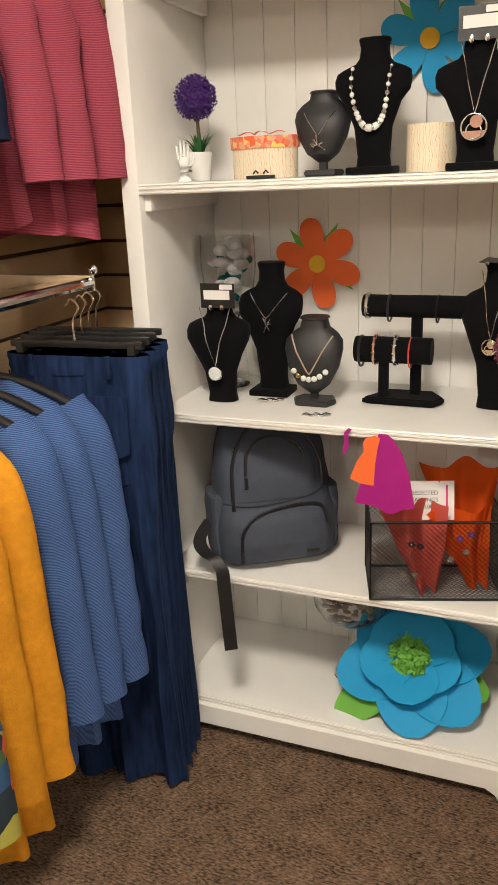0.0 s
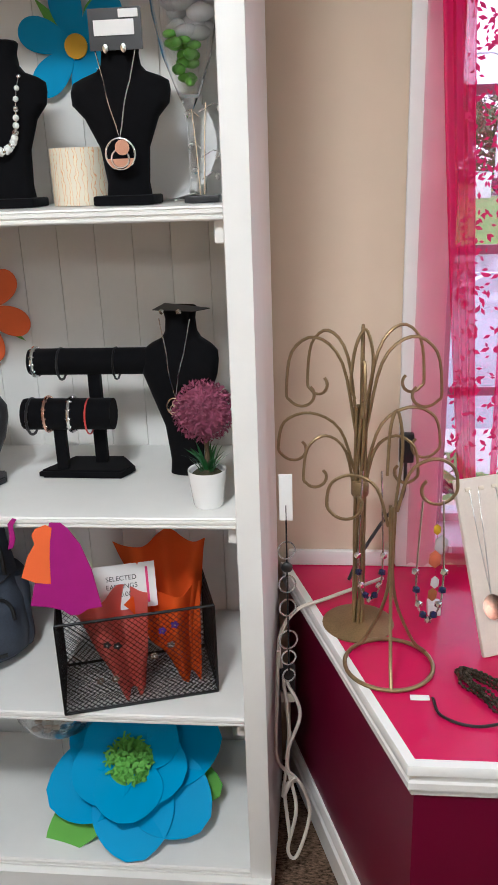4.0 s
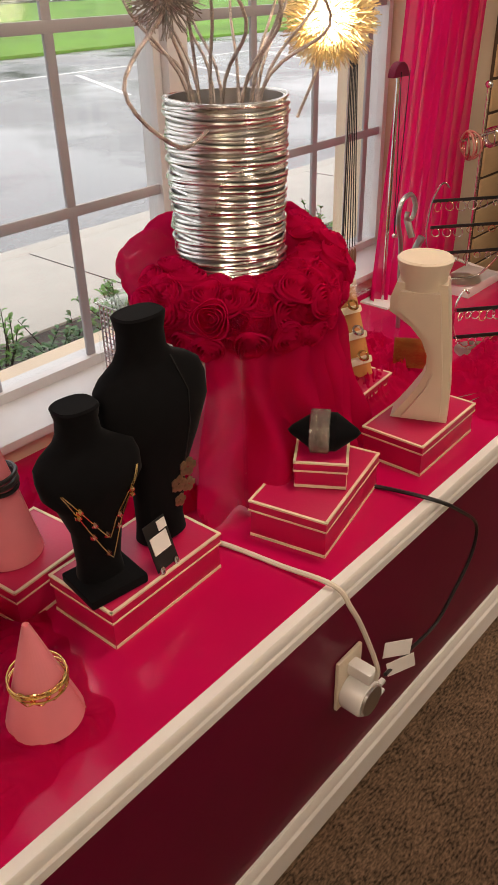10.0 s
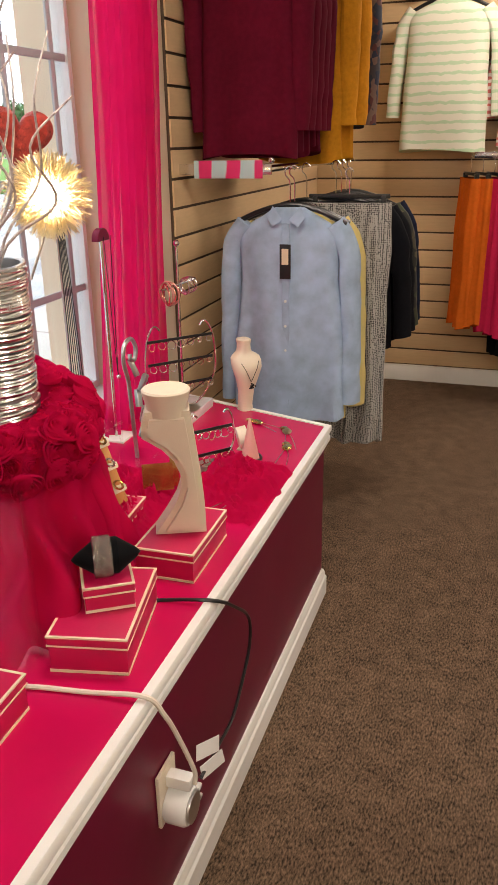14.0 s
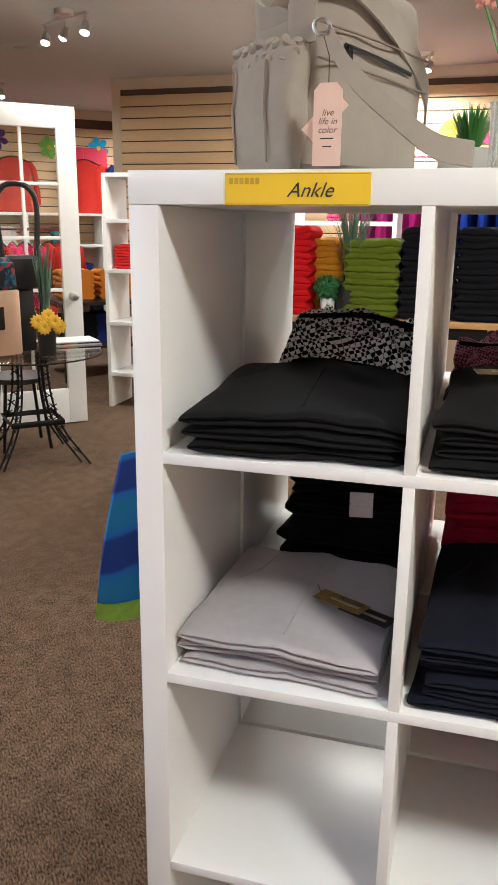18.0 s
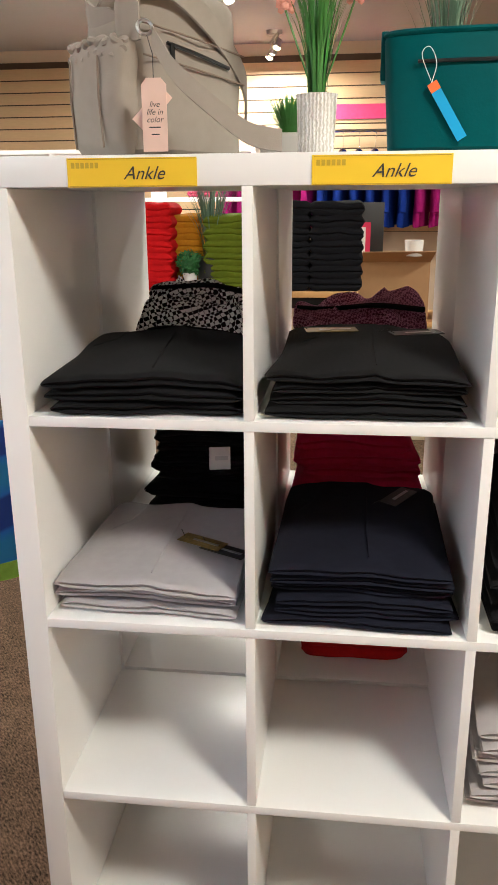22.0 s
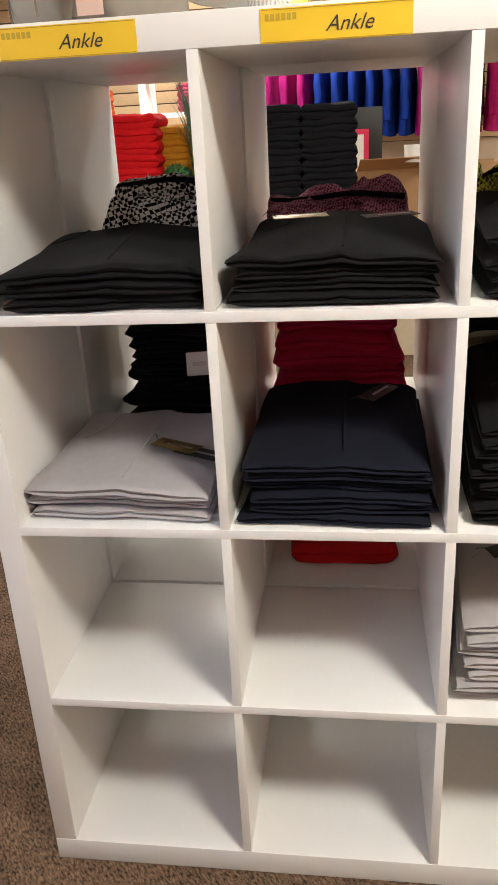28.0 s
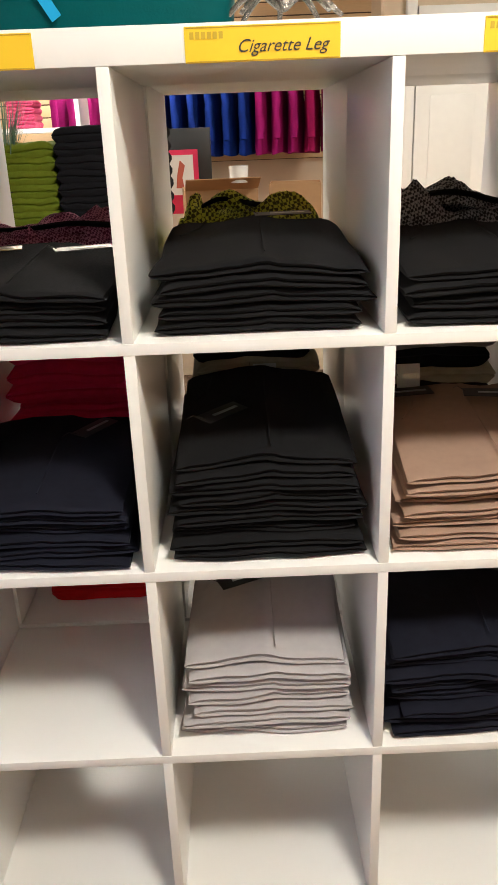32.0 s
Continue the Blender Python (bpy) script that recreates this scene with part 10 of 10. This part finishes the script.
# ---- outdoors ----
GZ = -0.15
LAWN = mat("lawn", (0.12, 0.25, 0.035), 0.9, vary=0.35, scale=2.5, bump=0.5, bscale=20)
CONC = mat("pavement_concrete", (0.42, 0.39, 0.35), 0.55, vary=0.12, scale=6, bump=0.1, bscale=120)
MULCH = mat("dark_mulch", (0.045, 0.035, 0.03), 0.9, vary=0.5, scale=60, bump=1.0, bscale=60)
LINE_W = mat("road_line_paint", (0.72, 0.72, 0.70), 0.35, vary=0.15, scale=10)
# wet asphalt: a film of water broken by drier patches
ASPH = bpy.data.materials.new("wet_asphalt")
at, ab = tree_of(ASPH)
a_co, a_n1, a_n2, a_mr, a_rp, a_bp = (at.nodes.new("ShaderNode" + k) for k in ("TexCoord", "TexNoise", "TexNoise", "MapRange", "ValToRGB", "Bump"))
a_n1.inputs["Scale"].default_value, a_n1.inputs["Detail"].default_value = 0.45, 5
a_n2.inputs["Scale"].default_value, a_n2.inputs["Detail"].default_value = 55, 3
for nd in (a_n1, a_n2):
    at.links.new(a_co.outputs["Object"], nd.inputs["Vector"])
a_mr.inputs["From Min"].default_value, a_mr.inputs["From Max"].default_value = 0.38, 0.62
a_mr.inputs["To Min"].default_value, a_mr.inputs["To Max"].default_value = 0.06, 0.42
at.links.new(a_n1.outputs[0], a_mr.inputs["Value"])
at.links.new(a_mr.outputs[0], ab.inputs["Roughness"])
a_rp.color_ramp.elements[0].position, a_rp.color_ramp.elements[0].color = 0.4, (0.075, 0.075, 0.08, 1)
a_rp.color_ramp.elements[1].position, a_rp.color_ramp.elements[1].color = 0.65, (0.17, 0.17, 0.175, 1)
at.links.new(a_n1.outputs[0], a_rp.inputs[0])
at.links.new(a_rp.outputs[0], ab.inputs["Base Color"])
at.links.new(a_n2.outputs[0], a_bp.inputs["Height"])
a_bp.inputs["Strength"].default_value, a_bp.inputs["Distance"].default_value = 0.12, 0.004
at.links.new(a_bp.outputs[0], ab.inputs["Normal"])
ab.inputs["IOR"].default_value = 1.7

structure("ground", box(-500, WY + 0.3, GZ - 0.25, 500, 900, GZ - 0.13), LAWN, "green ground reaching the horizon")
structure("planting_bed", box(-30, WY + 0.31, GZ - 0.129, 40, 2.80, GZ - 0.02), MULCH, "dark mulched bed below the window")
walkway = structure("pavement", box(-30, 2.80, GZ - 0.129, 40, 3.95, GZ - 0.004, 0.02), CONC, "light concrete walk along the building")
for k in range(-8, 12):
    part("joint", box(1.5 * k + 0.4, 2.82, GZ - 0.0035, 1.5 * k + 0.408, 3.93, GZ - 0.0015), MULCH, walkway)
structure("kerb", box(-30, 3.951, GZ - 0.129, 40, 4.15, GZ - 0.012, 0.03), CONC, "rounded concrete kerb")
structure("parking_lot", box(-80, 4.151, GZ - 0.129, 90, 17.0, GZ - 0.10), ASPH, "wet grey asphalt parking lot with puddles")
structure("lawn", box(-200, 17.0, GZ - 0.129, 200, 46, GZ - 0.03, 0.02), LAWN, "mown lawn beyond the parking lot")
structure("road", box(-400, 52, GZ - 0.129, 400, 60, GZ - 0.10), ASPH, "wet asphalt road beyond the lawn")
stripes = structure("parking_lines", box(-12, 13.2, GZ - 0.0995, 30, 13.3, GZ - 0.096), LINE_W, "white parking stall lines")
for k in range(-4, 11):
    part("line", moved(box(-0.05, 0, 0, 0.05, 3.4, 0.003), pose(2.75 * k + 1.2, 9.8, GZ - 0.0995, 0, 0, -24)), LINE_W, stripes)
ar = thing("lot_arrow", "white painted arrow on the wet lot", "road marking", pose(4.0, 9.3, GZ - 0.0993, 0, 0, -70))
part("shaft", box(-0.06, -1.2, 0, 0.06, 0.2, 0.003), LINE_W, ar)
part("head", slab([(-0.3, 0.2), (0.3, 0.2), (0, 0.9)], 0, 0.003), LINE_W, ar)
# low planting
LEAF_B = mat("bed_leaf", (0.10, 0.24, 0.035), 0.5, vary=0.35, scale=30)
LEAF_D = mat("bed_leaf_dark", (0.06, 0.15, 0.05), 0.55, vary=0.4, scale=30)


def leaf_mesh(b, at_, d, l, w, up):
    """One arched leaf of six faces."""
    s = Vector((-d.y, d.x, 0)).normalized()
    pv = None
    for k in range(4):
        q = k / 3
        c = at_ + d * l * q + Vector((0, 0, up * math.sin(q * 2.2)))
        h = w * math.sin(0.25 + q * 2.7)
        row = [b.verts.new(c - s * h + Vector((0, 0, h * 0.3))), b.verts.new(c), b.verts.new(c + s * h + Vector((0, 0, h * 0.3)))]
        if pv:
            b.faces.new((pv[0], pv[1], row[1], row[0]))
            b.faces.new((pv[1], pv[2], row[2], row[1]))
        pv = row


def bed_plant(x, y, n, l, w, h, seed, mm, label):
    rr = random.Random(seed)
    t = thing("garden_plant", label, "plant", pose(x, y, GZ - 0.022), "plants in the bed")
    b = bmesh.new()
    for k in range(n):
        a = rr.uniform(0, 6.283)
        d = Vector((math.cos(a), math.sin(a), 0))
        leaf_mesh(b, Vector((0, 0, 0.02)) + d * rr.uniform(0, 0.10) + Vector((0, 0, rr.uniform(0, h * 0.5))), d, l * rr.uniform(0.6, 1.1), w * rr.uniform(0.7, 1.1), h * rr.uniform(0.4, 1.0))
    part("leaves", b, mm, t)
    part("stem", tube([(0, 0, 0), (0.005, 0, h * 0.6)], 0.012, 6, r2=0.004), LEAF_D, t)


bed_plant(0.96, 2.45, 60, 0.26, 0.05, 0.26, 1, LEAF_B, "bright green broad-leaved plant in the bed")
bed_plant(0.62, 2.5, 50, 0.24, 0.045, 0.24, 2, LEAF_B, "bright green broad-leaved plant in the bed")
bed_plant(0.25, 2.3, 50, 0.26, 0.045, 0.24, 3, LEAF_B, "bright green broad-leaved plant in the bed")


def shrub(x, y, r, h, n, seed, label):
    rr = random.Random(seed)
    t = thing("shrub", label, "shrub", pose(x, y, GZ - 0.022), "shrubs in the bed")
    tw, lf = bmesh.new(), bmesh.new()
    for k in range(n):
        a, q = rr.uniform(0, 6.283), rr.uniform(0.2, 1.0)
        tip = Vector((r * q * math.cos(a), r * q * math.sin(a), h * rr.uniform(0.35, 1.0)))
        mid = tip * 0.5 + Vector((rr.uniform(-0.04, 0.04), rr.uniform(-0.04, 0.04), 0.03))
        tube([(0, 0, 0), mid, tip], 0.005, 4, bm=tw, r2=0.0015)
        for j in range(16):
            s = rr.uniform(0.3, 1.0)
            c = (mid * 2 * s if s < 0.5 else mid + (tip - mid) * (2 * s - 1))
            b_ = rr.uniform(0, 6.283)
            leaf_mesh(lf, c, Vector((math.cos(b_), math.sin(b_), rr.uniform(-0.2, 0.5))), 0.035 * rr.uniform(0.6, 1.3), 0.011, 0.008)
    part("twigs", tw, MULCH, t, "thin bare twigs")
    part("leaves", lf, LEAF_D if seed % 2 else LEAF_B, t, "small green leaves")


for k, (x, y, r, h, n) in enumerate(((1.9, 2.25, 0.26, 0.24, 34), (2.35, 2.2, 0.30, 0.30, 40), (2.85, 2.3, 0.30, 0.34, 40), (3.4, 2.2, 0.32, 0.36, 40), (4.1, 2.0, 0.35, 0.5, 40), (5.0, 2.1, 0.4, 0.7, 44), (2.15, 2.35, 0.16, 0.50, 9), (6.2, 1.9, 0.45, 1.0, 44))):
    shrub(x, y, r, h, n, 40 + k, "low leafy shrub in the mulched bed" if k != 6 else "sparse tall weed sprouting in the bed")

# street things on and beyond the lawn
GREY_MET = mat("galvanised_metal", (0.40, 0.41, 0.42), 0.45, 0.6, vary=0.1)
t = thing("picnic_table", "dark metal picnic table frame on the lawn", "picnic table", pose(15.0, 31.5, GZ - 0.03))
part("top", box(-0.9, -0.38, 0.72, 0.9, 0.38, 0.76, 0.01), BLACK_METAL, t)
for s in (-1, 1):
    part("seat", box(-0.9, 0.68 * s - 0.13, 0.42, 0.9, 0.68 * s + 0.13, 0.45, 0.01), BLACK_METAL, t)
    part("leg", tube([(0.65 * s, -0.65, 0), (0.65 * s, -0.2, 0.72)], 0.03, 6), BLACK_METAL, t)
    part("leg", tube([(0.65 * s, 0.65, 0), (0.65 * s, 0.2, 0.72)], 0.03, 6), BLACK_METAL, t)
    part("cross_bar", tube([(0.65 * s, -0.75, 0.41), (0.65 * s, 0.75, 0.41)], 0.025, 6), BLACK_METAL, t)
t = thing("utility_box", "pale roadside utility cabinet", "utility box", pose(8.8, 46.8, GZ - 0.131))
part("body", box(-0.45, -0.35, 0.1, 0.45, 0.35, 1.5, 0.03), POT_WHITE, t)
part("base", box(-0.5, -0.4, 0, 0.5, 0.4, 0.1), CONC, t)
part("lid", box(-0.5, -0.4, 1.5, 0.5, 0.4, 1.56, 0.02), GREY_MET, t)


def signal_pole(x, y, h, arm, sign):
    t = thing("traffic_signal", "tall grey signal pole with yellow signal heads", "traffic signal", pose(x, y, GZ - 0.131), "signals at the road")
    part("pole", tube([(0, 0, 0), (0, 0, h)], 0.14, 10, r2=0.09), GREY_MET, t)
    part("arm", tube([(0, 0, h * 0.92), (arm, 0, h * 0.98)], 0.08, 8, r2=0.05), GREY_MET, t)
    for s in (0.55, 0.95):
        hd = part("signal_head", box(arm * s - 0.18, -0.15, h * 0.95 - 0.95, arm * s + 0.18, 0.15, h * 0.95 + 0.1, 0.03), mat("signal_yellow", (0.70, 0.45, 0.02), 0.5) if "signal_yellow" not in bpy.data.materials else bpy.data.materials["signal_yellow"], t, "yellow signal head")
        for k in range(3):
            part("lens", moved(lathe([(0, 0), (0.11, 0), (0.12, 0.04), (0, 0.02)], 12), pose(arm * s, -0.15, h * 0.95 - 0.75 + 0.32 * k, 90)), BLACK, hd)
    if sign:
        part("street_sign", box(0.1, -0.02, h * 0.55, 1.6, 0.02, h * 0.55 + 0.35, 0.01), mat("sign_green", (0.01, 0.25, 0.10), 0.4), t, "green street sign")


signal_pole(18.0, 50.0, 7.0, -5.0, False)
signal_pole(26.0, 62.0, 7.5, -7.0, True)
for x, y, h in ((12.5, 61.5, 9.0), (34, 61.5, 10.0)):
    t = thing("utility_pole", "white street pole beside the road", "pole", pose(x, y, GZ - 0.131), "poles along the road")
    part("pole", tube([(0, 0, 0), (0, 0, h)], 0.13, 8, r2=0.09), POT_WHITE, t)
    part("lamp_arm", tube(smooth_path([(0, 0, h - 0.1), (-0.6, 0, h + 0.35), (-1.5, 0, h + 0.4)]), 0.05, 6), GREY_MET, t)
    part("lamp_head", box(-1.9, -0.12, h + 0.33, -1.4, 0.12, h + 0.45, 0.03), GREY_MET, t)


def car(m, paint, label, l=4.6, w=1.85, roof=1.55, boxy=False):
    t = thing("car", label, "car", m, "vehicles beyond the lawn")
    body = slab([(-l / 2, 0.35), (l / 2, 0.35), (l / 2, 0.75), (l / 2 - 0.1, 0.95), (l * 0.2, 1.02), (-l / 2 + 0.05, 1.02), (-l / 2, 0.7)], -w / 2, w / 2, 0.05)
    part("body", moved(body, pose(0, 0, 0, 90)), paint, t)
    cab = [(-l / 2 + 0.1, 1.0), (l * 0.2, 1.0), (l * (0.17 if boxy else 0.06), roof), (-l / 2 + (0.12 if boxy else 0.7), roof)]
    part("cabin", moved(slab(cab, -w / 2 + 0.08, w / 2 - 0.08, 0.05), pose(0, 0, 0, 90)), paint, t)
    for s in (-1, 1):
        part("side_window", moved(slab([(cab[0][0] + 0.35, 1.06), (cab[1][0] - 0.25, 1.06), (cab[2][0] - 0.1, roof - 0.1), (cab[3][0] + 0.2, roof - 0.1)], 0, 0.012), pose(0, s * (w / 2 - 0.075) + 0.006, 0, 90)), BLACK, t, "dark side glass")
        for x in (-l * 0.31, l * 0.31):
            wh = part("wheel", moved(lathe([(0, -0.1), (0.22, -0.1), (0.33, -0.09), (0.35, -0.05), (0.35, 0.05), (0.33, 0.09), (0.22, 0.1), (0, 0.1)], 20), pose(x, s * (w / 2 - 0.06), 0.35, 90)), BLACK, t)
            part("rim", moved(lathe([(0, -0.115), (0.2, -0.11), (0.21, -0.1), (0, -0.1)], 14), pose(x, s * (w / 2 - 0.06), 0.35, 90)), STEEL, wh)
        part("tail_light", box(-l / 2 - 0.02, s * 0.7 - 0.12, 0.7, -l / 2 + 0.02, s * 0.7 + 0.12, 0.85), mat("tail_red", (0.5, 0.01, 0.01), 0.3) if "tail_red" not in bpy.data.materials else bpy.data.materials["tail_red"], t, "red tail light")
        part("headlight", box(l / 2 - 0.03, s * 0.65 - 0.14, 0.68, l / 2 + 0.01, s * 0.65 + 0.14, 0.82), CHROME, t)


DARKP = mat("dark_car_paint", (0.02, 0.022, 0.026), 0.25, coat=0.6)
WINE = mat("maroon_car_paint", (0.10, 0.012, 0.02), 0.25, coat=0.6)
SILVERP = mat("silver_car_paint", (0.40, 0.41, 0.43), 0.3, 0.5, coat=0.5)
car(pose(23, 56.5, GZ - 0.10, 0, 0, 175), DARKP, "dark boxy off-road car on the road", 4.3, 1.9, 1.85, True)
car(pose(13.5, 57.5, GZ - 0.10, 0, 0, 178), WINE, "maroon car on the road", 4.8)
car(pose(34, 54.5, GZ - 0.10, 0, 0, 0), SILVERP, "silver car passing on the road", 4.6)
car(pose(46, 57, GZ - 0.10, 0, 0, 178), DARKP, "dark saloon car on the road", 4.6)
t = thing("trailer", "long dark box trailer on the road", "trailer", pose(3.5, 57.5, GZ - 0.10))
part("box", box(-5.5, -1.2, 0.9, 5.0, 1.2, 2.6, 0.06), DARKP, t)
part("chassis", box(-5.2, -0.9, 0.6, 5.2, 0.9, 0.9), BLACK_METAL, t)
for x in (-3.4, -2.4, 3.2):
    for s in (-1, 1):
        part("wheel", moved(lathe([(0, -0.12), (0.42, -0.12), (0.45, 0), (0.42, 0.12), (0, 0.12)], 18), pose(x, s * 1.0, 0.45, 90)), BLACK, t)
FOL = [mat("tree_leaf", (0.075, 0.17, 0.035), 0.6, vary=0.5, scale=0.5), mat("tree_leaf_dark", (0.05, 0.12, 0.03), 0.6, vary=0.5, scale=0.5)]
BARK = mat("tree_bark", (0.09, 0.07, 0.05), 0.9, vary=0.3, scale=8, bump=0.5)


def crown_mesh(clumps, n, leaf, rr):
    """Leaf pairs scattered over uneven clumps."""
    vs, fs = [], []
    for cx, cy, cz, r in clumps:
        for _ in range(n):
            d = Vector((rr.gauss(0, 1), rr.gauss(0, 1), rr.gauss(0, 1))).normalized()
            c = Vector((cx, cy, cz)) + Vector((d.x, d.y, d.z * 0.8)) * r * rr.uniform(0.55, 1.12)
            e = d.orthogonal().normalized()
            e.rotate(Matrix.Rotation(rr.uniform(0, 6.28), 3, d))
            g = (e.cross(d) + d * rr.uniform(-0.7, 0.7)).normalized()
            s = leaf * rr.uniform(0.6, 1.3)
            k = len(vs)
            vs += [c - e * s, c + g * s * 0.5, c + e * s, c - g * s * 0.5]
            fs.append((k, k + 1, k + 2, k + 3))
    b = bmesh.new()
    me = bpy.data.meshes.new("leaf_tmp")
    me.from_pydata(vs, [], fs)
    b.from_mesh(me)
    bpy.data.meshes.remove(me)
    return b


def tree(x, y, h, r, seed):
    rr = random.Random(seed)
    t = thing("tree", "leafy green tree beyond the road", "tree", pose(x, y, GZ - 0.131), "trees beyond the road")
    part("trunk", tube(smooth_path([(0, 0, 0), (0.1, 0, h * 0.25), (0.0, 0.1, h * 0.6), (0.1, 0, h * 0.85)]), 0.22, 8, r2=0.05), BARK, t)
    cl = []
    for k in range(20):
        a, q = rr.uniform(0, 6.283), rr.uniform(0.1, 0.85)
        z = h * rr.uniform(0.35, 0.92)
        c = (r * q * math.cos(a), r * q * math.sin(a), z)
        cl.append((*c, r * rr.uniform(0.28, 0.5)))
        if k < 6:
            part("limb", tube([(0.05, 0, h * 0.3 + 0.03 * k * h), (c[0] * 0.5, c[1] * 0.5, z * 0.85), c], 0.09, 6, r2=0.03), BARK, t)
    part("crown", crown_mesh(cl, 520, 0.17, rr), FOL[seed % 2], t)


for k, (x, y, h, r) in enumerate(((2, 70, 8, 3.6), (10, 74, 9.5, 4.2), (19, 72, 8.5, 3.8), (30, 76, 10, 4.5), (42, 74, 9, 4), (56, 78, 10, 4.6), (-8, 76, 10, 4.5), (72, 80, 11, 5))):
    tree(x, y, h, r, 60 + k)
rw2 = random.Random(9)
cl = [(rw2.uniform(-60, 170), rw2.uniform(86, 100), rw2.uniform(0.5, 7.5), rw2.uniform(2.0, 3.4)) for _ in range(420)]
solo("far_woods", crown_mesh(cl, 75, 0.55, rw2), FOL[1], "band of dense green woods in the distance", "woods", None, "", "stuff")
b = bmesh.new()
for k in range(90):
    x, y = rw2.uniform(-60, 170), rw2.uniform(88, 99)
    tube([(x, y, GZ - 0.14), (x + 0.2, y, 6)], 0.2, 5, bm=b, r2=0.08)
solo("far_trunks", b, BARK, "many tree trunks standing in the far woods", "woods", None, "", "stuff")
